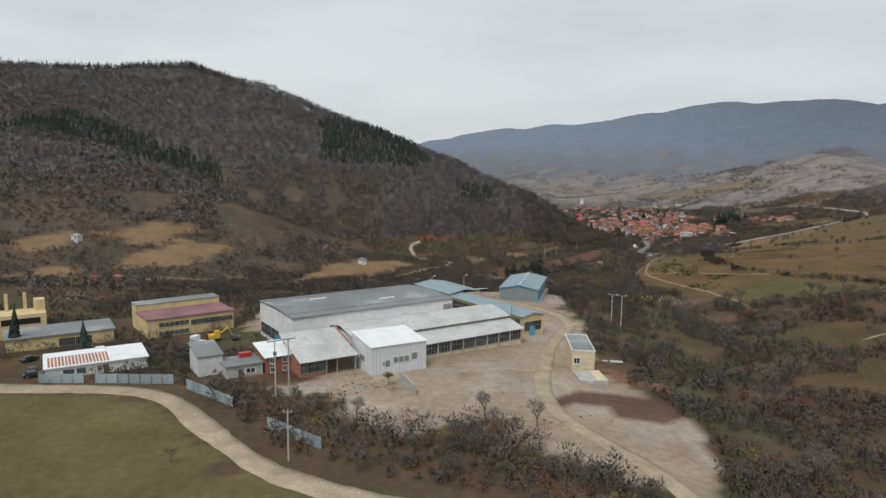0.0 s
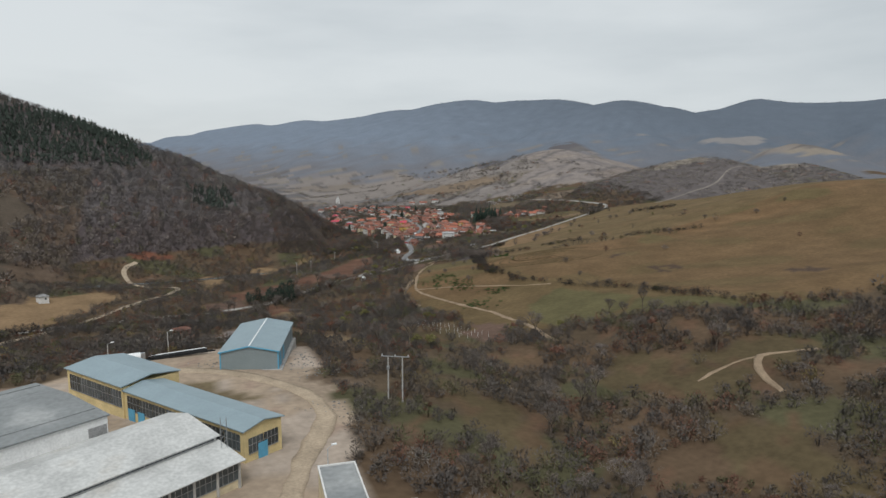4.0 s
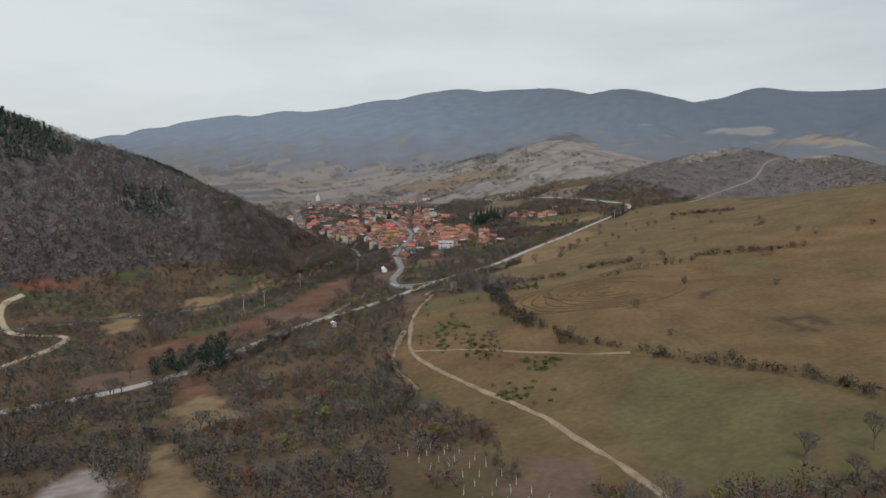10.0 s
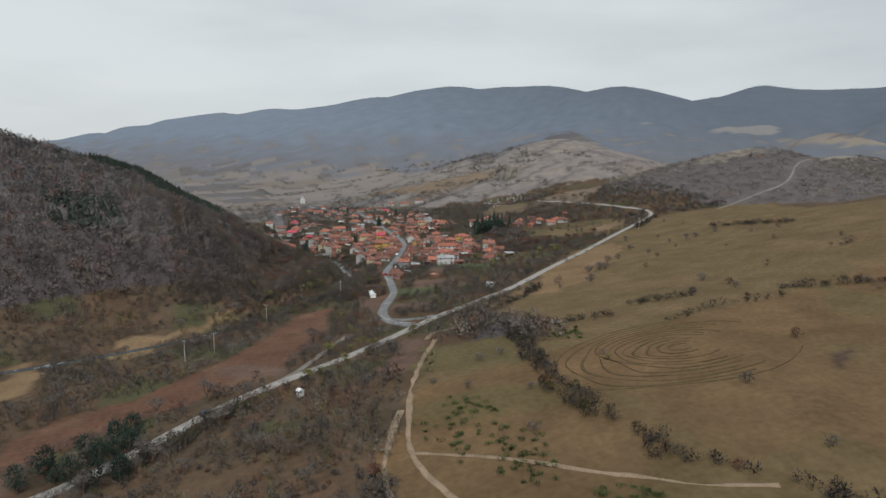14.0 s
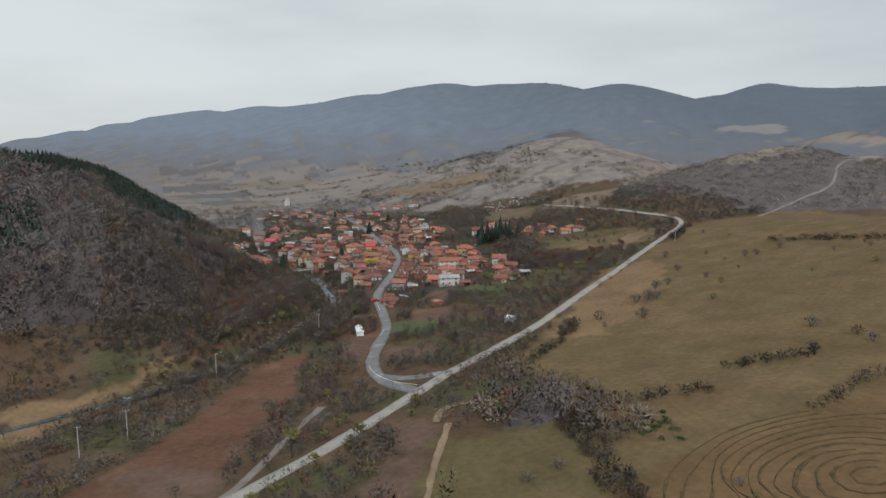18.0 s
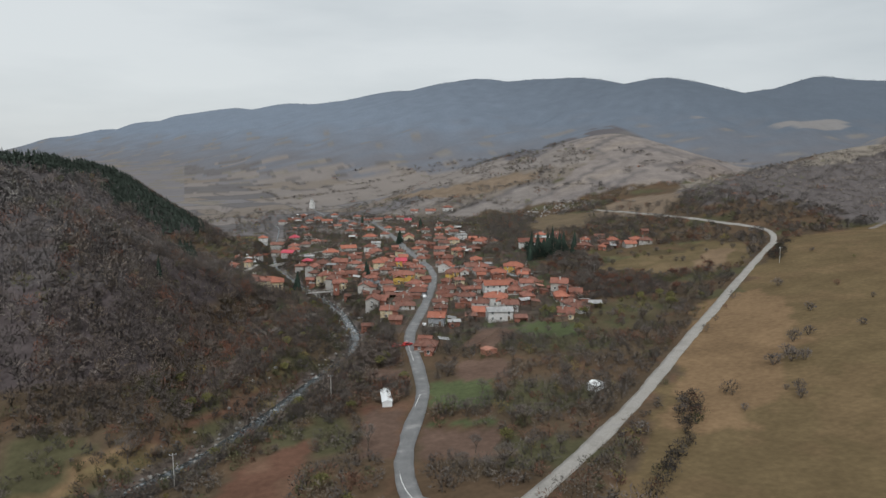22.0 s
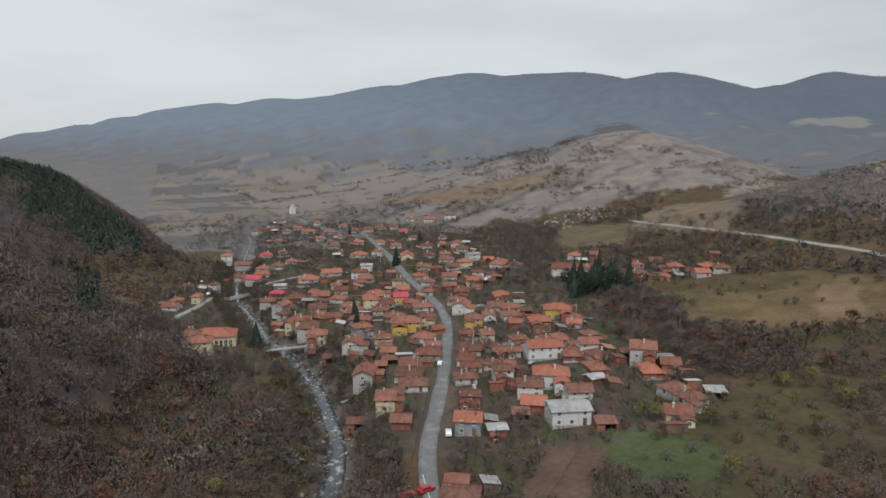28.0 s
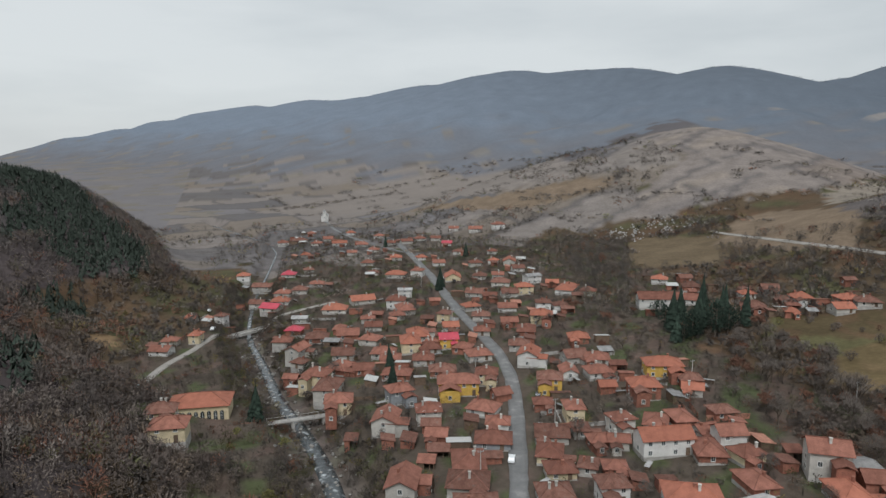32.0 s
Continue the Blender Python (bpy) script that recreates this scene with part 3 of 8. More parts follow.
def far_fields(x, y):
    """The strip fields of the far slopes: a tone for each field, and the distance to its edge."""
    wx, wy = x + 16 * waves(x, y, 27, 210), y + 16 * waves(x, y, 28, 210)
    u, v = (0.93 * wx + 0.36 * wy) / 130, (-0.36 * wx + 0.93 * wy) / 62
    u = u + 0.5 * (np.floor(v) % 2)
    tone = np.sin(np.floor(u) * 127.1 + np.floor(v) * 311.7) * 43758.5453
    edge = np.minimum(np.minimum(u % 1, 1 - u % 1) * 2.1, np.minimum(v % 1, 1 - v % 1))
    return tone - np.floor(tone), edge


def cover(x, y, z):
    """The colour of the ground at each place: turf, soil, leaf litter, gravel, with haze mixed in."""
    def put(mask, col, k=1.0):
        c[mask] = c[mask] * (1 - k) + np.array(col) * k
    c = np.zeros(x.shape + (3,))
    wob = 4.0 * waves(x, y, 21, 26)
    xw, yw = x + wob, y + 4.0 * waves(x, y, 22, 26)
    n1, n2 = waves(x, y, 23, 70), waves(x, y, 24, 18)
    c[:] = (0.090, 0.066, 0.039)
    put(n1 > 0.25, (0.100, 0.068, 0.039))
    put(n1 < -0.5, (0.080, 0.074, 0.037))
    put(n2 > 0.8, (0.13, 0.076, 0.044), 0.6)
    # woods on the mountain: leaf litter
    wood = (z > 34) & (x < 210) & (y > 455)
    put(wood, (0.100, 0.088, 0.078))
    put(wood & (n2 > 0.6), (0.118, 0.090, 0.072))
    put(wood & (z < 55) & (y > 560), (0.085, 0.070, 0.062))
    low = (x < -60) & (y > 300) & (z < 95)
    put(low & (n1 > 0.2), (0.105, 0.076, 0.050))
    put(low & (n1 <= 0.2), (0.085, 0.068, 0.047))
    # meadows
    m = inside(xw, yw, MEADOW)
    put(m, (0.133, 0.087, 0.041))
    put(m & (n1 > 0.0), (0.148, 0.094, 0.045))
    put(m & (n1 < -0.45), (0.115, 0.087, 0.039))
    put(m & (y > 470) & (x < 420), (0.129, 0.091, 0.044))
    put(m & (x < 205) & (y < 372) & (y > 268), (0.114, 0.091, 0.041), 0.8)
    put(m & (x > 260) & (x < 480) & (y > 490) & (y < 720), (0.140, 0.101, 0.047))
    # paler beyond 455, darker before 420: haze over distance put into the turf
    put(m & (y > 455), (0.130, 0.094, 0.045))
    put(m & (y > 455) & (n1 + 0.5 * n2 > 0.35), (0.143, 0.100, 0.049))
    put(m & (y < 420), (0.124, 0.083, 0.040), 0.55)
    for q in OLD_FIELDS:
        put(m & inside(x + 0.2 * wob, y, q), (0.103, 0.090, 0.040))
    for q in DARK_TUFTS:
        put(inside(xw, yw, q) & (n2 > -0.4), (0.075, 0.052, 0.034))
    put(inside(xw, yw, DRY_BANK), (0.185, 0.122, 0.062))
    put(inside(xw, yw, STRIP), (0.165, 0.125, 0.058))
    put(inside(xw, yw, PASTURE), (0.084, 0.069, 0.036))
    put(inside(xw, yw, PASTURE) & (n2 > 0.3), (0.074, 0.070, 0.034))
    put(inside(xw, yw, GLADE), (0.116, 0.092, 0.042))
    put(inside(xw, yw, SLOPE), (0.128, 0.096, 0.046))
    put(inside(xw, yw, SLOPE) & (n2 + n1 > 0.4), (0.150, 0.108, 0.054))
    put(inside(xw, yw, SLOPE) & (y > 800), (0.105, 0.096, 0.044))
    put(inside(xw, yw, FIELD), (0.128, 0.104, 0.046))
    for p in TERRACES:
        put(inside(xw, yw, p), (0.20, 0.135, 0.07))
    for p in RED_FIELDS:
        put(inside(x + 0.3 * wob, y, p), (0.122, 0.066, 0.041))
        put(inside(x + 0.3 * wob, y, p) & (n2 + n1 > 0.5), (0.138, 0.082, 0.050))
    for p in GREENS:
        put(inside(x + 0.3 * wob, y, p), (0.078, 0.092, 0.040))
    for p in OLIVE:
        put(inside(xw, yw, p), (0.090, 0.069, 0.035))
        put(inside(xw, yw, p) & (n2 > 0.35), (0.104, 0.070, 0.038))
    for p in TANS:
        put(inside(xw, yw, p), (0.19, 0.135, 0.07))
    for p in SPOIL:
        put(inside(xw, yw, p), (0.26, 0.222, 0.185))
        put(inside(xw, yw, p) & (n2 > 0.2), (0.19, 0.15, 0.11))
    for p in BROWNS:
        put(inside(x + 0.2 * wob, y, p), (0.125, 0.082, 0.056))
    # the village's yards
    v = inside(xw, yw, VILLAGE)
    put(v, (0.092, 0.075, 0.054))
    put(v & (n2 > 0.5), (0.118, 0.086, 0.064))
    put(v & (n2 < -0.5), (0.076, 0.086, 0.040))
    put(inside(xw, yw, QUARRY), (0.19, 0.132, 0.074))
    # the works yard of crushed stone
    yd = inside(x + 0.5 * wob, y, YARD)
    put(yd, (0.31, 0.243, 0.162))
    put(yd & (n1 + 0.6 * n2 > 0.3), (0.33, 0.272, 0.198))
    put(yd & (n2 < -0.75), (0.27, 0.20, 0.138))
    put(inside(xw, yw, [(33, 150), (52, 149), (54, 136), (38, 133), (26, 141)]), (0.115, 0.075, 0.05))
    put(inside(xw, yw, [(42, 172), (58, 165), (56, 152), (44, 156)]), (0.20, 0.115, 0.07))
    put(inside(xw, yw, [(40, 250), (52, 246), (50, 232), (43, 236)]), (0.13, 0.095, 0.06))
    put(inside(xw, yw, [(12, 246), (24, 243), (31, 232), (22, 227), (12, 234)]), (0.14, 0.11, 0.06))
    # the pale hill and the slopes behind the village, lightened for haze
    back = (y + 40 * n1 > 1130) & (x + 0.4 * (y - 1100) + 25 * n2 > 130)
    put(back, (0.150, 0.138, 0.122))
    put(back & (n1 > 0.5), (0.172, 0.150, 0.118))
    p = inside(x + 3 * wob, y + 2 * wob, PALE)
    n3 = waves(x, y * 2.6, 25, 190)
    put(p, (0.205, 0.178, 0.146))
    put(p & (n3 > 0.45), (0.225, 0.192, 0.150))
    put(p & (n3 < -0.75), (0.165, 0.146, 0.124))
    e = (along(x, y, DARK_CREST[2:])[0] < 26 + 8 * n2) & (z > 70)
    e |= (np.hypot(x - 1248, y - 1173) < 90 + 12 * n2) & (z > 108)
    e |= inside(xw, yw, [(640, 930), (600, 1000), (690, 1080), (900, 1120), (1000, 1010), (880, 930), (700, 885)])
    put(e, (0.225, 0.195, 0.145))
    # wooded far mountains, blue-grey haze mixed into their colour
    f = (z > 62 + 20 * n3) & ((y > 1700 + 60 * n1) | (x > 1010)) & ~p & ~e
    # the plain beyond the village holds haze in its colour too
    rest = (y > 1330 + 60 * n1) & ~p
    put(rest, (0.166, 0.156, 0.142))
    put(rest & (n3 + 0.6 * n1 > 0.45), (0.165, 0.150, 0.118))
    put(rest & (n3 + 0.6 * n1 > 1.0), (0.190, 0.168, 0.130))
    patch, edge = far_fields(x, y)
    on = (rest | back) & ~p & (x > 120)
    put(on & (patch > 0.72), (0.205, 0.180, 0.146), 0.8)
    put(on & (patch > 0.45) & (patch <= 0.72), (0.182, 0.152, 0.112), 0.8)
    put(on & (patch < 0.2), (0.120, 0.112, 0.100), 0.8)
    put(p & (patch < 0.25), (0.182, 0.150, 0.118), 0.7)
    put((on | p) & (edge < 0.06), (0.112, 0.102, 0.090), 0.75)
    put(inside(xw, yw, FALLOW), (0.132, 0.100, 0.058))
    for q in TAN_FAR:
        put(inside(x + wob, y + wob, q), (0.180, 0.136, 0.088))
    for q in PALE_FAR:
        put(inside(x + 1.5 * wob, y + wob, q), (0.205, 0.180, 0.146))
    put(inside(x + 3 * wob, y, SPUR_WOODS), (0.112, 0.104, 0.097))
    put(inside(xw, yw, BALD), (0.27, 0.245, 0.21))
    put(inside(xw, yw, BRACKEN), (0.155, 0.068, 0.040))
    # the dark hill's ground is lightened likewise, as through haze
    put(inside(x + 2 * wob, y, DARK_HILL) & ~e, (0.116, 0.102, 0.088))
    # the haze tint grows with height and towards the west
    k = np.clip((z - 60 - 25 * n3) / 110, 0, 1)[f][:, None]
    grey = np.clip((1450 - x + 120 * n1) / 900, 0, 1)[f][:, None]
    hazy_woods = (1 - grey) * np.array((0.112, 0.132, 0.143)) + grey * np.array((0.164, 0.194, 0.212))
    c[f] = (1 - k) * np.array((0.142, 0.140, 0.134)) + k * hazy_woods
    for q in CLEARINGS:
        put(inside(x + wob, y, q), (0.21, 0.20, 0.175))
    put(f & (z < 150) & (n3 + 0.5 * n1 > 0.9), (0.175, 0.165, 0.140))
    # river banks
    d, _ = along(x, y, RIVER)
    put((d < 7) & (y > 610) & (y < 960), (0.15, 0.128, 0.105), 0.6)
    # the whole ground is pushed towards blue, a share of haze
    c[..., 2] *= 1.12
    return c


xs = np.concatenate([np.arange(-3300, -620, 40), np.arange(-620, -130, 8), np.arange(-130, 470, 3.0), np.arange(470, 1000, 8), np.arange(1000, 3700, 30)])
ys = np.concatenate([np.arange(-2800, -60, 60), np.arange(-60, 60, 8), np.arange(60, 1010, 3.0), np.arange(1010, 1700, 8), np.arange(1700, 4500, 28)])
gx, gy = np.meshgrid(xs, ys)
gz = height(gx, gy)
gidx = (np.arange(len(ys) - 1)[:, None] * len(xs) + np.arange(len(xs) - 1)[None]).ravel()
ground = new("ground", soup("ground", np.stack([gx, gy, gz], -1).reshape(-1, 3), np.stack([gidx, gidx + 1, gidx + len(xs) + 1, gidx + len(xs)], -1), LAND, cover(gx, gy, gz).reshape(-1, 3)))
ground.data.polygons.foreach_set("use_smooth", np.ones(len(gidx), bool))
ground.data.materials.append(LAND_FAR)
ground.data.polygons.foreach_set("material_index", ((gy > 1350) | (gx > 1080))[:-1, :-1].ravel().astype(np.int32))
tagged(ground, "valley ground of dry turf, leaf litter and soil", "ground", kind="structure")


def zat(x, y):
    """The height of the ground sheet at one place."""
    i = min(max(int(np.searchsorted(xs, x)) - 1, 0), len(xs) - 2)
    j = min(max(int(np.searchsorted(ys, y)) - 1, 0), len(ys) - 2)
    a, b = (x - xs[i]) / (xs[i + 1] - xs[i]), (y - ys[j]) / (ys[j + 1] - ys[j])
    return float((gz[j, i] * (1 - a) + gz[j, i + 1] * a) * (1 - b) + (gz[j + 1, i] * (1 - a) + gz[j + 1, i + 1] * a) * b)



def ribbon(name, pts, width, mat, label, category="road", lift=0.22, edge=0.25, seed=1, drop=0.5):
    """A road that follows the land, with side faces down to the ground."""
    p = smooth_line(pts, 2.5)
    d = np.gradient(p, axis=0)
    d /= np.linalg.norm(d, axis=1)[:, None]
    nrm = np.stack([-d[:, 1], d[:, 0]], 1)
    rng = np.random.default_rng(seed)
    k = len(p)
    wl, wr = (width / 2 + edge * np.convolve(rng.normal(0, 1, k + 4), np.ones(5) / 3, "valid") for _ in range(2))
    rows = []
    zc = height(p[:, 0], p[:, 1])
    for off in (wl, wl * 0.45, 0 * wl, -wr * 0.45, -wr):
        q = p + nrm * off[:, None]
        rows.append(np.column_stack([q, np.maximum(0.5 * (zc + height(q[:, 0], q[:, 1])), height(q[:, 0], q[:, 1])) + lift]))
    lo, hi = rows[0] - [0, 0, drop], rows[-1] - [0, 0, drop]
    v = np.concatenate([lo, *rows, hi])
    f = []
    for r in range(6):
        i = np.arange(k - 1)
        f.append(np.stack([r * k + i, (r + 1) * k + i, (r + 1) * k + i + 1, r * k + i + 1], -1))
    me = soup(name, v, np.concatenate(f), mat)
    return tagged(new(name, me), label, category, kind="structure")


VROAD = [(176, 541), (171, 556), (172, 577), (181, 602), (198, 634), (206, 668), (213, 702), (240, 756), (256, 792), (271, 826), (281, 860), (284, 896), (289, 940), (304, 1015), (317, 1110), (328, 1200)]
MROAD = [(-150, 330), (-90, 372), (-38, 410), (0, 424), (40, 438), (92, 483), (121, 501), (150, 521), (176, 541), (206, 560), (240, 584), (291, 622), (354, 669), (420, 716), (470, 751)]
MROAD2 = [(470, 751), (489, 768), (500, 785), (498, 805), (497, 833), (493, 880), (496, 937), (518, 1025)]
DTRACK = [(172, 509), (157, 484), (143, 456), (133, 432), (129, 411), (132, 384), (139, 350), (138, 320), (136, 299), (132, 280), (131, 271)]
CROSS = [(131, 420), (142, 407), (150, 397), (157, 385), (164, 377), (170, 369), (180, 362)]
DTRACK2 = [(136, 444), (128, 430), (123, 420), (120, 406), (121, 385)]
TRACK_W = [(-62, 352), (-50, 378), (-38, 403), (-25, 436), (-15, 464), (-6, 488), (2, 503), (8, 520), (7, 532), (0, 536), (-14, 541), (-25, 566), (-28, 585), (-20, 594)]
RTRACK = [(178, 212), (170, 214.5), (164, 217), (160, 216), (155.5, 211), (151, 204), (148, 196)]
ROAD_A = [(-260, 150), (-130, 143), (-97, 141), (-82, 141), (-67, 141), (-56, 135), (-46, 122), (-35, 110), (-27, 102), (-19, 97), (0, 90), (40, 84)]
YTRACK = [(4, 264), (14, 259.5), (25.6, 253.8), (33, 245), (38, 237), (42.4, 228.7), (43, 216), (37, 203), (29, 178), (23, 150), (24, 132), (30, 120), (36, 112), (42, 98), (46, 80)]
SIDE = [(100, 488), (115, 499), (127, 517), (136, 532), (148, 548)]
HILL_TRACK = [(534, 736), (586, 750), (632, 754), (655, 763), (689, 788), (716, 797), (800, 840), (882, 905)]
WEST_LANE = [(150, 880), (156, 900), (165, 917), (173, 942), (180, 952), (192, 957), (211, 974), (236, 985)]
CHURCH_LANE = [(306, 1465), (300, 1440), (297, 1358), (298, 1265), (317, 1140)]
ribbon("road", MROAD, 4.3, CONCRETE_ROAD, "pale worn concrete valley road")
ribbon("road", MROAD2, 3.8, CONCRETE_ROAD, "pale worn concrete valley road", lift=0.24)
ribbon("road", VROAD, 4.8, ASPHALT, "grey asphalt village street", lift=0.30)
ribbon("road", WEST_LANE, 3.2, CONCRETE_ROAD, "narrow pale lane beside the river", lift=0.2)
ribbon("road", CHURCH_LANE, 4.0, ASPHALT, "grey lane up to the white church", lift=0.2)
for pts, w, mt, lab in ((HILL_TRACK, 2.6, GREY_TRACK, "pale track up the dark far hill"), (DTRACK, 1.7, DIRT_ROAD, "tan dirt track along the meadow"), (DTRACK2, 1.6, DIRT_ROAD, "faint dirt track beside the meadow"), (CROSS, 1.2, DIRT_ROAD, "narrow dirt path across the meadow"), (TRACK_W, 3.4, SAND_ROAD, "pale dirt track up to the woods"), (RTRACK, 1.7, DIRT_ROAD, "winding tan dirt track between bushes"), ([(162, 216.5), (154.5, 217.7), (146, 216.4), (139, 215)], 0.8, DIRT_ROAD, "faint dirt path below the winding track"), (ROAD_A, 5.2, SAND_ROAD, "pale sandy track past the green field"), (YTRACK, 4.2, SAND_ROAD, "wheel-worn sandy track through the works yard"), (SIDE, 2.2, GREY_TRACK, "narrow pale side lane")):
    ribbon("dirt_track", pts, w, mt, lab, lift=0.12, edge=0.5)

# the river
rp = smooth_line([(a, b) for a, b, _ in RIVER[1:]], 3.0)
rd = np.gradient(rp, axis=0)
rd /= np.linalg.norm(rd, axis=1)[:, None]
rz = along(rp[:, 0], rp[:, 1], RIVER)[1] + 0.55
rn = np.stack([-rd[:, 1], rd[:, 0]], 1)
narrow = np.interp(rp[:, 1], [600, 800, 900, 980, 1100], [0.72, 0.62, 0.5, 0.3, 0.2])[:, None] * np.interp(rp[:, 1], [590, 640], [0.4, 1])[:, None]
rv = np.concatenate([np.column_stack([rp + rn * o * narrow, rz - (0.8 if abs(o) > 4 else 0)]) for o in (4.6, 3.3, 1.2, -1.2, -3.3, -4.6)])
ri, rk = np.arange(len(rp) - 1), len(rp)
river = new("water", soup("water", rv, np.concatenate([np.stack([r * rk + ri, (r + 1) * rk + ri, (r + 1) * rk + ri + 1, r * rk + ri + 1], -1) for r in range(5)]), WATER))
tagged(river, "shallow mountain river with white riffles", "river", kind="structure")

# ---------------------------------------------------------------- plants
LINES_CLEAR = [(VROAD, 5.5), (MROAD, 4.0), (MROAD2, 5.0), (DTRACK, 2.3), (CROSS, 2.2), (TRACK_W, 2.8), (RTRACK, 3.5), (ROAD_A, 6.5), (YTRACK, 6), (SIDE, 2.0), (WEST_LANE, 4), (CHURCH_LANE, 4)]


def clear_of_roads(x, y):
    ok = np.ones(x.shape, bool)
    for pts, w in LINES_CLEAR:
        d, _ = along(x, y, [(a, b, 0) for a, b in pts])
        ok &= d > w
    d, _ = along(x, y, RIVER)
    return ok & (d > np.where(y > 615, 6, 1.5))


def plants(centres, width, tall, tufts, stems, size, rng, colours):
    """Corners, triangles and tints of many leafless shrubs: upright stems and a ragged crown of twig tufts."""
    n = len(centres)
    V, C = [], []
    col = colours * rng.uniform(0.84, 1.16, (n, 1))
    if stems:
        a = rng.uniform(0, 6.283, (n, stems))
        r = width[:, None] * rng.uniform(0.15, 0.55, (n, stems))
        top = np.stack([r * np.cos(a), r * np.sin(a), tall[:, None] * rng.uniform(0.7, 1.05, (n, stems))], -1)
        side = np.stack([-np.sin(a), np.cos(a), 0 * a], -1) * (0.014 * tall[:, None, None])
        low = np.stack([0.1 * r * np.cos(a), 0.1 * r * np.sin(a), 0 * a - 0.4], -1)
        V.append((np.stack([low - side, low + side, top], 2) + centres[:, None, None, :]).reshape(-1, 3))
        C.append(np.repeat(col * 0.9, stems * 3, 0))
    # tufts lie in an uneven crown
    u = rng.normal(0, 1, (n, tufts, 3))
    u /= np.linalg.norm(u, axis=-1, keepdims=True)
    u *= rng.uniform(0.35, 1.0, (n, tufts, 1)) ** 0.6
    lump = 1 + 0.35 * np.sin(3 * np.arctan2(u[..., 1], u[..., 0]) + rng.uniform(0, 6.28, (n, 1)))
    c = np.stack([u[..., 0] * lump * width[:, None] * 0.5, u[..., 1] * lump * width[:, None] * 0.5, tall[:, None] * (0.56 + 0.44 * u[..., 2])], -1)
    # each tuft is a slim spray of twigs that points outwards and up
    way = u / (np.linalg.norm(u, axis=-1, keepdims=True) + 1e-6) + rng.normal(0, 0.45, u.shape) + [0, 0, 0.55]
    way /= np.linalg.norm(way, axis=-1, keepdims=True)
    side = np.cross(way, rng.normal(0, 1, u.shape))
    side /= np.linalg.norm(side, axis=-1, keepdims=True) + 1e-6
    k = size[:, None, None] * rng.uniform(0.7, 1.3, (n, tufts, 1))
    tri = np.stack([c - way * k * 1.6 - side * k * 0.62, c - way * k * 1.2 + side * k * 0.62, c + way * k * 2.1], 2)
    V.append((tri + centres[:, None, None, :]).reshape(-1, 3))
    C.append(np.repeat(np.repeat(col, tufts, 0) * rng.uniform(0.9, 1.1, (n * tufts, 1)), 3, 0))
    V, C = np.concatenate(V), np.concatenate(C)
    return V, np.arange(len(V)).reshape(-1, 3), C


def conifers(centres, width, tall, blades, rng, colours):
    """Corners, triangles and tints of many firs and pines: ragged cones of drooping boughs."""
    n = len(centres)
    k = rng.uniform(0.05, 0.98, (n, blades))
    a = rng.uniform(0, 6.283, (n, blades))
    r = width[:, None] * 0.5 * (1.02 - k) ** 0.7 * rng.uniform(0.7, 1.15, (n, blades))
    z = tall[:, None] * (0.08 + 0.9 * k)
    tip = np.stack([r * np.cos(a), r * np.sin(a), z - 0.10 * tall[:, None]], -1)
    b = 0.26 * (0.35 + r)
    sd = np.stack([-np.sin(a) * b, np.cos(a) * b, 0 * a], -1)
    up = np.stack([0.15 * r * np.cos(a), 0.15 * r * np.sin(a), z + 0.13 * tall[:, None]], -1)
    V = (np.stack([tip + sd, tip - sd, up], 2) + centres[:, None, None, :]).reshape(-1, 3)
    C = np.repeat(np.repeat(colours, blades, 0) * rng.uniform(0.8, 1.2, (n * blades, 1)), 3, 0)
    return V, np.arange(len(V)).reshape(-1, 3), C


def scatter(x0, y0, x1, y1, step, rng, keep):
    """Places on a loose grid that the rule keeps."""
    x, y = np.meshgrid(np.arange(x0, x1, step), np.arange(y0, y1, step))
    x = (x + rng.uniform(-0.5, 0.5, x.shape) * step).ravel()
    y = (y + rng.uniform(-0.5, 0.5, y.shape) * step).ravel()
    k = keep(x, y)
    x, y = x[k], y[k]
    return np.column_stack([x, y, height(x, y)])


PALETTE = np.array([(0.150, 0.128, 0.112), (0.115, 0.102, 0.092), (0.175, 0.142, 0.110), (0.205, 0.108, 0.075), (0.135, 0.130, 0.070), (0.25, 0.20, 0.08), (0.20, 0.175, 0.15)])


def pick(p, rng, weights, seed, rusty=0.0):
    """A colour for each plant, in drifts."""
    w = np.tile(np.array(weights, float), (len(p), 1))
    d = waves(p[:, 0], p[:, 1], seed, 60)
    w[:, 3] *= np.clip(1 + 2.2 * d, 0.1, None)
    w[:, 1] *= np.clip(1 - 1.2 * d, 0.1, None)
    w[:, 4] *= np.clip(1 + 2 * waves(p[:, 0], p[:, 1], seed + 1, 45), 0.05, None)
    w /= w.sum(1, keepdims=True)
    i = (rng.uniform(0, 1, (len(p), 1)) > np.cumsum(w, 1)).sum(1)
    return PALETTE[np.clip(i, 0, 6)]


def stuff(name, data, label, category):
    V, T, C = data
    return tagged(new(name, soup(name, V, T, WOODS, C)), label, category, kind="stuff")


def in_any(x, y, polys):
    r = np.zeros(np.shape(x), bool)
    for p in polys:
        r |= inside(x, y, p)
    return r


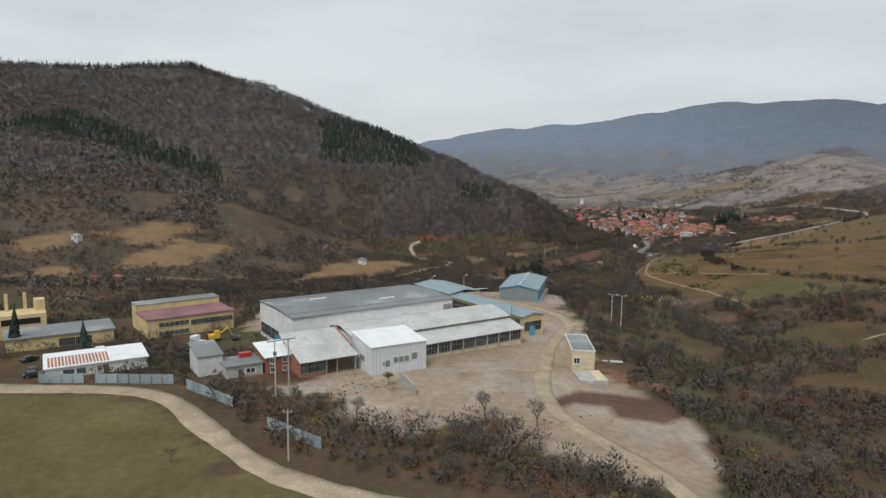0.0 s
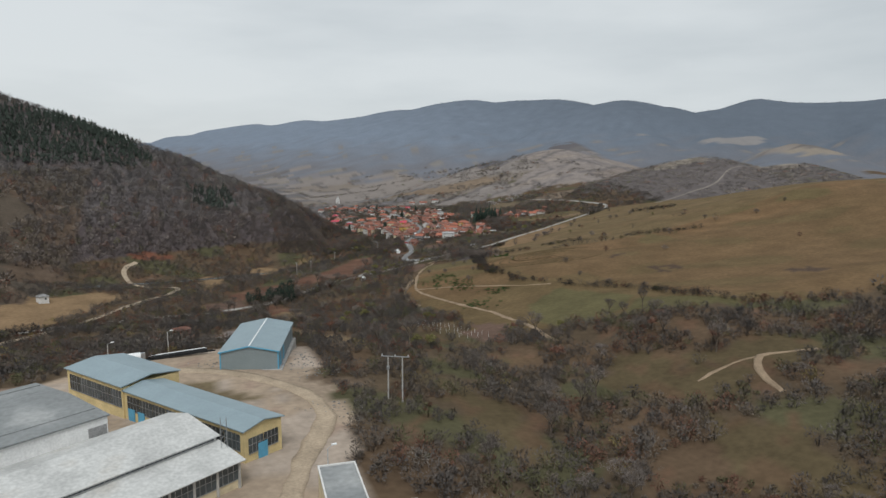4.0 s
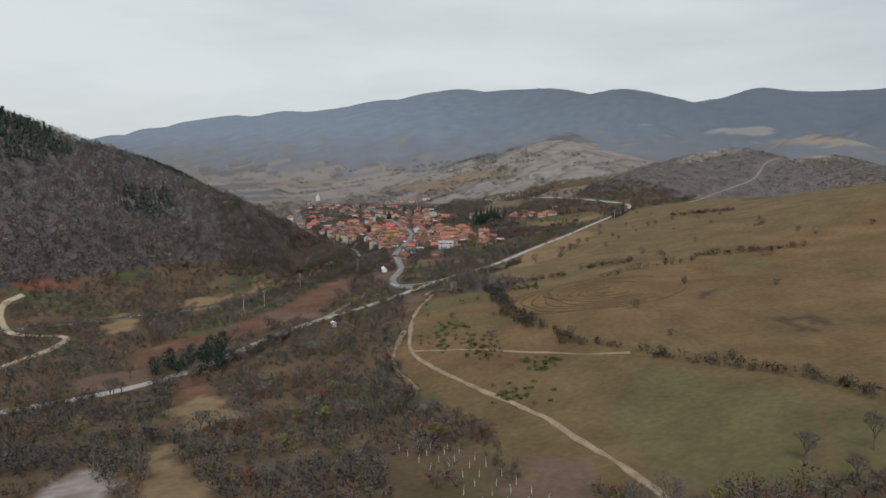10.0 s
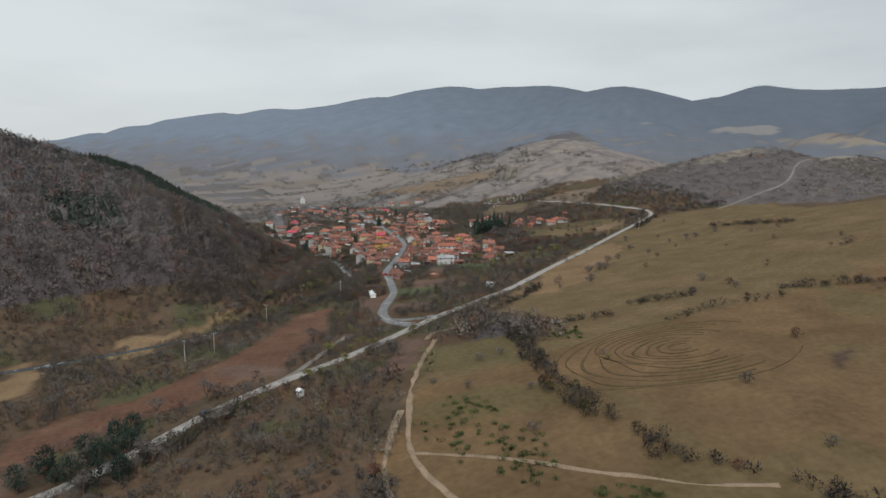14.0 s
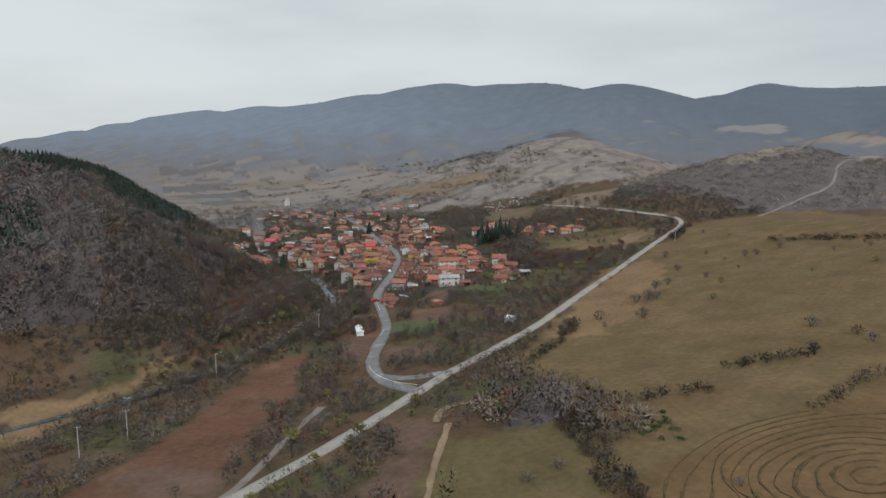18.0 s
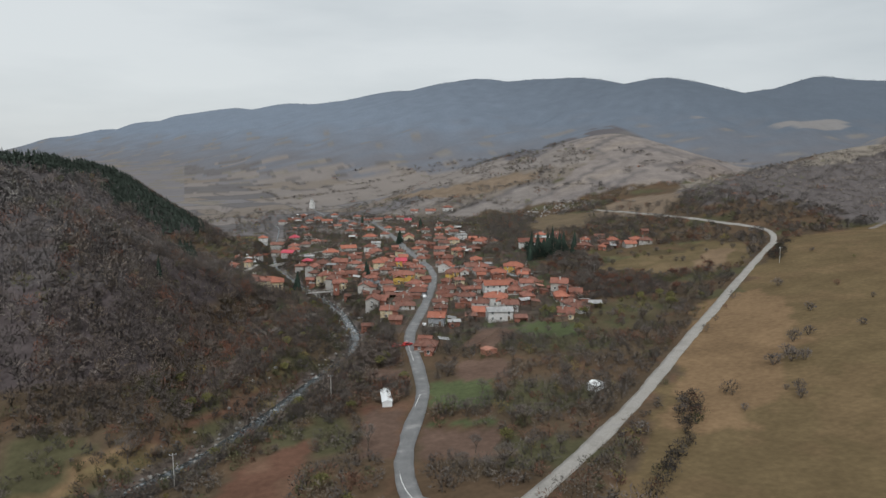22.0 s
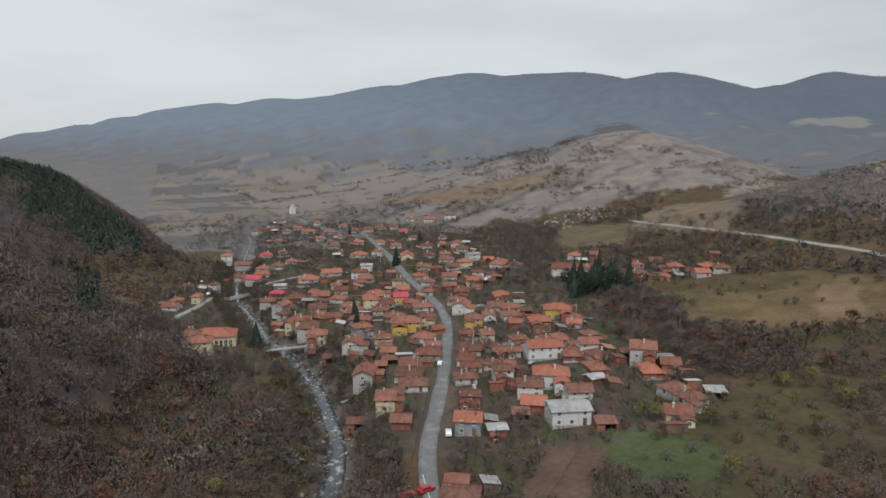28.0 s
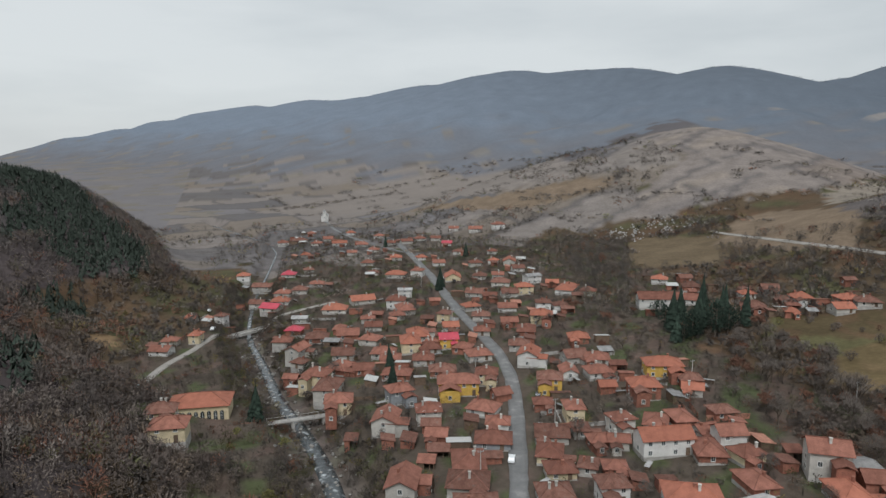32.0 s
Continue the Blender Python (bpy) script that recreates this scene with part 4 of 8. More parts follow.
rng = np.random.default_rng(11)
OPEN = [FIELD, YARD, SLOPE, GLADE, PASTURE, STRIP, FALLOW] + TAN_FAR + TANS + SPOIL + RED_FIELDS + GREENS + BROWNS + TERRACES
BUILT = [[(-62, 198), (-40, 166), (-5, 161), (27, 183), (17, 207), (5, 204), (-12, 228)], [(-46, 150), (-32, 147), (-16, 149), (1, 157), (-8, 176), (-42, 170)], [(-60, 147), (-44, 145), (-42, 165), (-60, 165)], [(-99, 203), (-84, 183), (-59, 200), (-76, 221)], [(-101, 159), (-90, 143), (-69, 156), (-80, 172)], [(-129, 185), (-113, 165), (-87, 184), (-100, 201)], [(21, 194), (36, 202), (0, 260), (-13, 247)], [(19, 256), (38, 249), (49, 289), (31, 295)], [(-72, 176), (-54, 170), (-50, 192), (-62, 198)], [(-110, 146), (-92, 145), (-92, 166), (-108, 168)], [(30, 162), (46, 160), (52, 184), (32, 184)]]


def rule_mountain(x, y):
    z = height(x, y)
    d, _ = along(x, y, RIVER)
    return (z > np.where(y > 640, 22, 32)) & (x < 205) & (d > np.where(y > 640, 12, 22)) & ~in_any(x, y, OPEN) & ~in_pines(x, y) & ~((x < -90) & (z < 75) & (waves(x, y, 31, 60) > 0.35)) & (rng.uniform(0, 1, x.shape) < 0.95) & clear_of_roads(x, y)


p = scatter(-640, 470, 205, 1320, 4.9, rng, rule_mountain)
n = len(p)
near = p[:, 0] > 60
close = (p[:, 0] > 105) & (p[:, 1] > 600) & (p[:, 1] < 930)
mid = ~near & (p[:, 0] > -170) & (p[:, 1] > 560)
for sel, tf, sz in ((close, 130, 0.225), (near & ~close, 72, 0.31), (mid, 54, 0.38), (~near & ~mid, 28, 0.54)):
    q, k = p[sel], int(sel.sum())
    # tints grow paler and bluer uphill: haze mixed into the twigs
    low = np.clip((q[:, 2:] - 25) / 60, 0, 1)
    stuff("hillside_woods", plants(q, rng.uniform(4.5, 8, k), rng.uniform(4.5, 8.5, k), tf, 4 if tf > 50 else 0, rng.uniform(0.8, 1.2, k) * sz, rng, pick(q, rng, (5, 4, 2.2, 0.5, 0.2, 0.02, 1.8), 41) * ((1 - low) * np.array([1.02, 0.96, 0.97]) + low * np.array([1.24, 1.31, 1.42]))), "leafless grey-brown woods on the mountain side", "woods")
# the mountain farther west: tints raised by a fifth for the same haze
p = scatter(-1500, 480, -640, 1150, 13, rng, lambda x, y: height(x, y) > 90)
n = len(p)
stuff("hillside_woods", plants(p, rng.uniform(12, 17, n), rng.uniform(6, 9, n), 18, 0, rng.uniform(1.2, 2.0, n), rng, pick(p, rng, (5, 4, 3, 1, 0.2, 0, 1.2), 41) * 1.2), "leafless grey-brown woods on the mountain side", "woods")

# pine plantations on the mountain, their green lightened for haze
p = scatter(-460, 480, 140, 1310, 4.4, rng, lambda x, y: in_pines(x + 7 * waves(x, y, 33, 40), y))
n = len(p)
stuff("pine_woods", conifers(p, rng.uniform(4, 6, n), rng.uniform(6.5, 10, n), 26, rng, np.tile([0.056, 0.071, 0.058], (n, 1))), "dense dark green pine plantation", "woods")
crest = np.column_stack([rng.uniform(-640, -250, 420), rng.normal(0, 9, 420)])
cy = np.interp(crest[:, 0], [-640, -490, -354, -297, -250], [878, 915, 955, 903, 875]) + crest[:, 1]
crest = np.column_stack([crest[:, 0], cy, height(crest[:, 0], cy)])
# the crest's pines carry the same hazed green
stuff("pine_woods", conifers(crest, rng.uniform(4, 6, 420), rng.uniform(8, 12, 420), 18, rng, np.tile([0.052, 0.068, 0.058], (420, 1))), "row of dark pines along the mountain crest", "woods")

# thickets of the valley floor and the gullies
HEDGE = [([(196, 489), (191, 477), (181, 449), (173, 425), (171, 408), (172, 397), (172, 384)], 4.2), ([(174, 378), (179, 368)], 2.0), ([(182, 362), (192, 337), (198, 315), (195, 289), (199, 266), (215, 245)], 2.3), ([(248, 489), (270, 482)], 2.0), ([(294, 461), (310, 448), (330, 430)], 2.2), ([(207, 489), (230, 480)], 3.5), ([(231, 453), (259, 459), (288, 452)], 1.3), ([(420, 626), (421, 600), (414, 559)], 3.0), ([(430, 712), (470, 745)], 5.0), ([(180, 512), (210, 505), (200, 489)], 4.0), ([(262, 585), (240, 560), (215, 540)], 3.0)]


def hedge_d(x, y):
    r = np.zeros(np.shape(x), bool)
    for pts, w in HEDGE:
        d, _ = along(x, y, [(a, b, 0) for a, b in pts])
        r |= d < w * (0.75 + 0.4 * waves(x, y, 36, 30))
    return r


def rule_valley(x, y):
    z = height(x, y)
    m = inside(x, y, MEADOW)
    patch = (waves(x, y, 37, 22) > 1.15) & (waves(x, y, 38, 120) > 0.1)
    brush = ~m & ~inside(x, y, VILLAGE) & ~in_any(x, y, OPEN) & ~in_any(x, y, BUILT) & ((waves(x, y, 39, 34) + 0.45 * waves(x, y, 40, 13) > np.where((y < 300) & (x > 58), -0.4, -0.6)))
    brush &= ~((z > 32) & (x < 205) & (y > 470))
    brush &= ~(in_any(x, y, OLIVE) & (waves(x, y, 39, 34) < 0.7))
    brush &= ~((x < 40) & (y < 93))
    brush &= ~((x < -140) & (y > 145) & (y < 290) & (waves(x, y, 39, 34) < 0.2))
    return (brush | (m & patch & (y > 430) & (x > 235))) & clear_of_roads(x, y)


for box, step, tf, st, lab in (((-120, 60, 250, 420), 2.9, 88, 8, "leafless brown scrub in the stream's gully"), ((-120, 420, 470, 720), 3.4, 72, 6, "leafless brown scrub on the valley floor"), ((120, 720, 560, 1060), 4.6, 46, 3, "leafless grey scrub round the village"), ((250, 60, 700, 420), 7.0, 26, 3, "leafless scrub between the far meadows"), ((-420, 60, -120, 470), 4.6, 30, 3, "leafless brown scrub on the terraced hillside"), ((100, 1060, 800, 1420), 8.0, 20, 0, "leafless grey thickets below the pale hill")):
    p = scatter(*box, step, rng, rule_valley)
    if box[1] == 1060:
        p = p[(waves(p[:, 0], p[:, 1], 43, 110) > -0.2) & ~inside(p[:, 0], p[:, 1], PALE)]
    n = len(p)
    big = np.clip(0.55 + 0.25 * waves(p[:, 0], p[:, 1], 45, 40) + rng.uniform(-0.2, 0.5, n), 0.3, 1.3)
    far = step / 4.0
    # wider-spaced, farther scrub gets a lighter tint, in place of haze
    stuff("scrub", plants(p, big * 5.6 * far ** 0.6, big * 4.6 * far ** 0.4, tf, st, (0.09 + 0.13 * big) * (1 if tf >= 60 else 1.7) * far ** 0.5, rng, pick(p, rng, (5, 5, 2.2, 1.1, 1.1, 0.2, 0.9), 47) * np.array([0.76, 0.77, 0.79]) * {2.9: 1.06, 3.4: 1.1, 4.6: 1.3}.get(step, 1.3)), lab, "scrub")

# hedges between the meadows
p = scatter(160, 220, 480, 760, 2.3, rng, lambda x, y: inside(x, y, MEADOW) & hedge_d(x, y) & clear_of_roads(x, y))
n = len(p)
stuff("field_hedge", plants(p, rng.uniform(2.4, 4.6, n), rng.uniform(1.6, 3.8, n), 60, 5, rng.uniform(0.13, 0.22, n), rng, pick(p, rng, (4, 5, 2, 0.8, 1.0, 0.05, 0.6), 57) * 0.52), "dark leafless hedge between dry meadows", "hedge")

# field hedges and thickets on the far slopes
def far_hedge(x, y):
    r = (waves(x, y, 52, 90) > 1.75) & ~in_any(x, y, TAN_FAR)
    r |= (far_fields(x, y)[1] < 0.07) & (waves(x, y, 55, 70) > 0.15) & (height(x, y) < 84)
    r &= along(x, y, PALE_HILL)[0] > 30
    for pts in FAR_LINES:
        d, _ = along(x, y, [(a, b, 0) for a, b in pts])
        r |= d < 9 * (0.8 + 0.7 * waves(x, y, 66, 60))
    return r


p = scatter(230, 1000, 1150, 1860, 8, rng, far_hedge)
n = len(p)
# tints raised and cooled to offset the tufts' own shade and add haze
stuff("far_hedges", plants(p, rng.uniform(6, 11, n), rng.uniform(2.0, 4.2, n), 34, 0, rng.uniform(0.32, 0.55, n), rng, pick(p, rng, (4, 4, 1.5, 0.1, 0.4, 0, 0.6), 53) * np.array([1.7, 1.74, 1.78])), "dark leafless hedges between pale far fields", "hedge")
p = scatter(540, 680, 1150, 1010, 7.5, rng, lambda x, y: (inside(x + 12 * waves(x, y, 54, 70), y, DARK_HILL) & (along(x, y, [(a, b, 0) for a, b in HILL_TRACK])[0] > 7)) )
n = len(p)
# the hill's woods are brightened and cooled in the same way
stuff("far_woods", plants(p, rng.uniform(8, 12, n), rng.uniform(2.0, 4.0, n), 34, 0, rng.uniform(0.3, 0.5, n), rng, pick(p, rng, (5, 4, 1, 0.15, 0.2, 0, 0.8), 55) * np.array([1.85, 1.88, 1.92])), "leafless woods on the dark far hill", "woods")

# woods of the far mountains: crowns along the crests and in sparse rows below them
def far_crest(x, y):
    z = height(x, y)
    return (z > 150) & (z > height(x - 40, y - 40) + 4) & (z > height(x + 40, y + 40) - 2) & (rng.uniform(0, 1, x.shape) < 0.5)


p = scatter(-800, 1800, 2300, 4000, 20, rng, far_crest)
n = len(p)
# one blue-grey tint puts the haze into these crowns
stuff("far_woods", plants(p, rng.uniform(14, 22, n), rng.uniform(1.0, 2.2, n), 8, 0, rng.uniform(0.7, 1.2, n), rng, np.tile([0.135, 0.154, 0.168], (n, 1))), "distant mountain woods tinted blue-grey for haze", "woods")


# single trees: a trunk with limbs and a crown of twigs
def limb_tree(rng, tall, spread, depth=4, crown="twig"):
    trunk, V = B(), []

    def grow(a, way, length, r, d):
        b = a + way * length
        tube(trunk, a, b, r, r * 0.62, 5 if d < 2 else 3)
        if d == depth:
            for _ in range(9):
                s = Vector(rng.normal(0, 1, 3)).normalized()
                tip = b + (way * 0.6 + s).normalized() * tall * rng.uniform(0.05, 0.13)
                w = way.cross(s).normalized() * tall * (0.0035 if crown == "twig" else 0.028)
                V.extend([b - w, b + w, tip])
            return
        k = 4 if d == 0 else 3
        ph = rng.uniform(0, 6.28)
        for i in range(k):
            an = ph + 6.283 * i / k + rng.uniform(-0.4, 0.4)
            side = Vector((math.cos(an), math.sin(an), 0))
            nw = (way * rng.uniform(0.7, 1.2) + side * spread * rng.uniform(0.6, 1.2) + Vector((0, 0, 0.25))).normalized()
            grow(a + way * length * rng.uniform(0.65, 1.0), nw, length * rng.uniform(0.55, 0.78), r * 0.55, d + 1)

    grow(Vector((0, 0, -0.3)), Vector((rng.uniform(-0.06, 0.06), rng.uniform(-0.06, 0.06), 1)).normalized(), tall * 0.34, tall * 0.022, 0)
    return bm_mesh("trunk", trunk, BARK), np.array([tuple(v) for v in V])


def tree_kind(rng, tall, spread, mat, leafy=0):
    tr, V = limb_tree(rng, tall, spread, 3 if leafy else 4, "leaf" if leafy else "twig")
    if leafy:
        k = rng.integers(0, len(V) // 3, leafy)
        c = V.reshape(-1, 3, 3)[k, 2] + rng.normal(0, tall * 0.045, (leafy, 3))
        V = np.concatenate([V, (c[:, None] + rng.normal(0, tall * 0.022, (leafy, 3, 3))).reshape(-1, 3)])
    return tr, soup("crown", V, np.arange(len(V)).reshape(-1, 3), mat)


def fir_kind(rng, tall, wide, mat):
    bm = tube(B(), (0, 0, -0.3), (0, 0, tall * 0.93), tall * 0.02, tall * 0.004, 6)
    V, T, C = conifers(np.zeros((1, 3)), np.array([wide]), np.array([tall]), 420, rng, np.ones((1, 3)))
    return bm_mesh("trunk", bm, BARK), soup("crown", V, T, mat)


def pine_kind(rng, tall, wide):
    bm = tube(B(), (0, 0, -0.3), (0, 0, tall * 0.85), tall * 0.022, tall * 0.006, 6)
    V, T, C = plants(np.zeros((1, 3)), np.array([wide]), np.array([tall]), 520, 0, np.array([0.26]), rng, np.ones((1, 3)))
    for i in range(7):
        a = rng.uniform(0, 6.28)
        tube(bm, (0, 0, tall * (0.25 + 0.07 * i)), (wide * 0.32 * math.cos(a), wide * 0.32 * math.sin(a), tall * (0.35 + 0.07 * i)), 0.06, 0.02, 4)
    return bm_mesh("trunk", bm, BARK), soup("crown", V, T, NEEDLE)


def shrub_kind(rng, mat):
    V, T, C = plants(np.zeros((1, 3)), np.array([3.4]), np.array([3.0]), 150, 0, np.array([0.17]), rng, np.ones((1, 3)))
    st = B()
    for _ in range(10):
        a = rng.uniform(0, 6.28)
        tube(st, (0.1 * math.cos(a), 0.1 * math.sin(a), -0.2), (1.1 * math.cos(a), 1.1 * math.sin(a), rng.uniform(1.8, 2.8)), 0.05, 0.015, 3)
    return bm_mesh("trunk", st, BARK), soup("crown", V, T, mat)


rt = np.random.default_rng(77)
KINDS = {"bare": [tree_kind(rt, h, s, TWIG) for h, s in ((9, 0.75), (11, 0.6), (8, 0.95), (12, 0.7))],
         "rust": [tree_kind(rt, h, s, RUST, 260) for h, s in ((8, 0.8), (6.5, 0.9))],
         "willow": [tree_kind(rt, h, s, WILLOW, 300) for h, s in ((8, 0.9), (6, 1.0))],
         "fir": [fir_kind(rt, 12, 5.2, NEEDLE), fir_kind(rt, 15, 6.0, NEEDLE)],
         "pine": [pine_kind(rt, 8.5, 6.5), pine_kind(rt, 10, 6.0), pine_kind(rt, 7, 6.5)],
         "shrub": [shrub_kind(rt, TWIG), shrub_kind(rt, TWIG), shrub_kind(rt, WILLOW), shrub_kind(rt, RUST)]}
KIND_LABEL = {"bare": "leafless grey-brown tree with spreading limbs", "rust": "tree that still holds rust-brown autumn leaves", "willow": "willow tree with thin yellow-green leaves", "fir": "tall dark green conifer with drooping boughs", "pine": "dark green pine with a rounded dense crown", "shrub": "leafless round shrub standing in dry grass"}
KIND_NAME = {"bare": "bare_tree", "rust": "autumn_tree", "willow": "willow_tree", "fir": "conifer", "pine": "pine_tree", "shrub": "shrub"}
made_trees = {}


def tree(kind, x, y, scale=1.0, which=None, label="", group=""):
    """One tree or shrub that stands on the ground at (x, y)."""
    i = rt.integers(0, len(KINDS[kind])) if which is None else which
    m = pose(x, y, zat(x, y), rt.uniform(-3, 3), rt.uniform(-3, 3), rt.uniform(0, 360))
    t = thing(KIND_NAME[kind], m, label or KIND_LABEL[kind], "shrub" if kind == "shrub" else "tree", group)
    t.scale = (scale * rt.uniform(0.9, 1.1),) * 2 + (scale * rt.uniform(0.9, 1.15),)
    part("trunk", KINDS[kind][i][0], None, t)
    part("crown", KINDS[kind][i][1], None, t)
    return t

# ---------------------------------------------------------------- single trees, where they stand out
def grove(kind, n, x0, y0, x1, y1, smin, smax_, seed, rule=None, group=""):
    r = np.random.default_rng(seed)
    x, y = r.uniform(x0, x1, n * 12), r.uniform(y0, y1, n * 12)
    ok = clear_of_roads(x, y)
    if rule is not None:
        ok &= rule(x, y)
    for i in np.nonzero(ok)[0][:n]:
        tree(kind, x[i], y[i], r.uniform(smin, smax_), group=group)


def in_scrub(x, y):
    return rule_valley(x, y)


def off_village(x, y):
    return ~inside(x, y, VILLAGE)


grove("bare", 46, 60, 95, 170, 330, 0.6, 1.0, 1, in_scrub, "trees in the gully")
grove("bare", 46, 30, 330, 180, 560, 0.55, 0.95, 2, in_scrub, "trees on the valley floor")
grove("bare", 24, 190, 560, 330, 740, 0.5, 0.85, 3, in_scrub, "trees below the valley road")
grove("bare", 22, 160, 560, 215, 720, 0.5, 0.8, 4, None, "trees along the river")
grove("rust", 16, 60, 100, 180, 420, 0.55, 0.9, 5, in_scrub, "rust-brown trees in the gully")
grove("rust", 12, 340, 690, 420, 830, 0.7, 1.1, 6, in_scrub, "rust-brown trees by the village")
grove("willow", 20, 100, 500, 215, 720, 0.6, 0.95, 7, in_scrub, "willows along the river")
grove("willow", 14, 65, 270, 140, 420, 0.5, 0.9, 8, in_scrub, "yellow-green trees on the valley floor")
grove("bare", 14, -45, 90, 20, 130, 0.4, 0.65, 9, lambda x, y: y > 96, "small bare trees by the works yard")
grove("shrub", 16, 160, 330, 420, 620, 0.55, 1.1, 10, lambda x, y: inside(x, y, MEADOW), "single shrubs in the meadow")
grove("shrub", 9, 240, 560, 460, 720, 0.5, 1.0, 12, lambda x, y: inside(x, y, MEADOW), "single shrubs in the meadow")
for x, y, s in ((209, 397, 1.1), (294, 501, 1.3), (289, 478, 0.9), (386, 612, 1.3), (404, 606, 1.1), (170, 466, 0.9), (178, 467, 0.8), (150, 456, 0.7), (156, 444, 0.7), (168, 430, 0.8), (156, 409, 0.9), (304, 589, 1.2), (316, 443, 1.0), (282, 565, 1.2), (279, 562, 0.9), (254, 578, 1.1), (323, 598, 1.2), (274, 485, 0.9), (378, 662, 1.5), (300, 584, 1.6), (303, 582, 1.2), (295, 586, 1.4), (315, 597, 1.5), (349, 620, 1.1), (390, 608, 1.0), (250, 574, 1.0), (198, 340, 1.0), (201, 318, 0.9)):
    tree("shrub", x, y, s, 0)
for x, y, s in ((90, 205, 0.9), (160, 285, 0.8), (171, 280, 0.7), (115, 225, 0.9), (110, 590, 0.85), (100, 575, 0.75), (88, 560, 0.7), (75, 548, 0.75)):
    tree("bare", x, y, s)
for x, y, s in ((84, 606, 1.0), (110, 621, 1.25), (62, 574, 0.8)):
    tree("bare", x, y, s, 2, label="tall pale leafless tree beside the field strip")
grove("bare", 24, 30, 415, 100, 478, 0.5, 0.8, 31, lambda x, y: along(x, y, [(a, b, 0) for a, b in MROAD])[0] < 16, "trees beside the valley road")
grove("willow", 12, 120, 480, 170, 530, 0.5, 0.8, 32, lambda x, y: along(x, y, [(a, b, 0) for a, b in MROAD])[0] < 12, "willows beside the valley road")
grove("shrub", 60, 262, 652, 346, 712, 0.5, 1.1, 45, lambda x, y: inside(x, y, PASTURE), "shrubs in the pasture below the village")
grove("shrub", 26, 345, 700, 470, 845, 0.6, 1.2, 46, lambda x, y: inside(x, y, SLOPE), "shrubs on the slope beside the village")
grove("bare", 16, 262, 652, 346, 712, 0.5, 0.8, 48, None, "bare trees in the pasture below the village")
grove("willow", 12, 262, 655, 350, 700, 0.7, 1.0, 47, None, "willows in the pasture below the village")
# conifers
for x, y, s in ((365, 849, 1.25), (358, 842, 1.15), (371, 843, 1.3), (352, 850, 1.0), (378, 850, 1.1), (345, 838, 0.95), (361, 856, 1.2), (374, 858, 1.05), (382, 842, 0.9)):
    tree("fir", x, y, s * 1.05, label="dark green conifer in a dense village clump", group="conifers beside the village")
    tree("pine", x + rt.uniform(-6, 6), y + rt.uniform(-6, 6), s * 1.05, label="dark green pine in a dense village clump", group="conifers beside the village")
for x, y, s in ((56, 452, 0.8), (62, 458, 0.9), (50, 460, 0.85), (67, 450, 0.75), (58, 466, 0.8), (45, 452, 0.7)):
    tree("pine", x, y, s, label="dark green pine in a roadside clump", group="pines by the valley road")
RAVINE = [(362, 828), (383, 836), (365, 793), (358, 763), (336, 722), (318, 722), (319, 757), (323, 773), (340, 806)]
grove("rust", 20, 315, 720, 385, 840, 0.75, 1.15, 41, lambda x, y: inside(x, y, RAVINE), "rust-brown trees in the ravine")
grove("bare", 52, 315, 720, 385, 850, 0.7, 1.05, 42, lambda x, y: inside(x, y, RAVINE), "bare trees in the ravine")
p = scatter(320, 850, 520, 1130, 5.5, rng, lambda x, y: inside(x, y, [(442, 1120), (474, 1070), (395, 935), (349, 872), (331, 880), (372, 961)]) | (inside(x, y, [(400, 870), (470, 960), (520, 980), (540, 900), (480, 830), (430, 850)]) & (waves(x, y, 71, 30) > 0.2)))
n = len(p)
stuff("village_woods", plants(p, rng.uniform(4, 7, n), rng.uniform(4, 7.5, n), 90, 4, rng.uniform(0.2, 0.3, n), rng, pick(p, rng, (5, 5, 2, 0.8, 0.2, 0, 0.8), 72) * 1.12), "leafless dark woods behind the village", "woods")
grove("rust", 8, 331, 865, 356, 912, 0.6, 0.9, 44, None, "rust-brown trees behind the village")
for x, y, s in ((360, 869, 0.9), (367, 864, 0.95), (353, 838, 1.2), (362, 836, 1.3)):
    tree("pine", x, y, s * 1.2, label="dark green pine in a dense village clump", group="conifers beside the village")
for i in range(9):
    tree("pine", 46 + rt.uniform(0, 24), 446 + rt.uniform(0, 24), rt.uniform(0.6, 0.95), label="dark green pine in a roadside clump", group="pines by the valley road")
for x, y, s in ((-92, 168, 0.75), (-113, 172, 0.7), (-120, 166, 0.85), (-128, 170, 0.7)):
    tree("fir", x, y, s, label="dark green spruce beside the low sheds", group="spruces by the sheds")
for x, y, s in ((186, 832, 0.95), (232, 842, 0.8), (296, 985, 0.9), (300, 992, 0.8), (115, 738, 0.7), (236, 860, 0.7), (352, 1090, 0.9), (312, 1180, 0.8)):
    tree("fir", x, y, s)
tree("willow", -11.8, 147, 0.5, label="round yellow-green bush at the edge of the yard")

# ---------------------------------------------------------------- houses
WIN = block(block(B(), -0.55, -0.06, -0.65, 0.55, 0.05, 0.65, 0), -0.44, -0.075, -0.54, 0.44, 0.0, 0.54, 1)
block(WIN, -0.035, -0.085, -0.54, 0.035, 0.0, 0.54, 0)
block(WIN, -0.62, -0.14, -0.72, 0.62, 0.0, -0.65, 0)
WIN = bm_mesh("window", WIN, FRAME_WHITE, GLASS)
DOOR = block(block(B(), -0.55, -0.07, 0, 0.55, 0.05, 2.15, 0), -0.45, -0.09, 0.02, 0.45, 0.0, 2.05, 1)
DOOR = bm_mesh("door", DOOR, TIMBER, TIMBER)
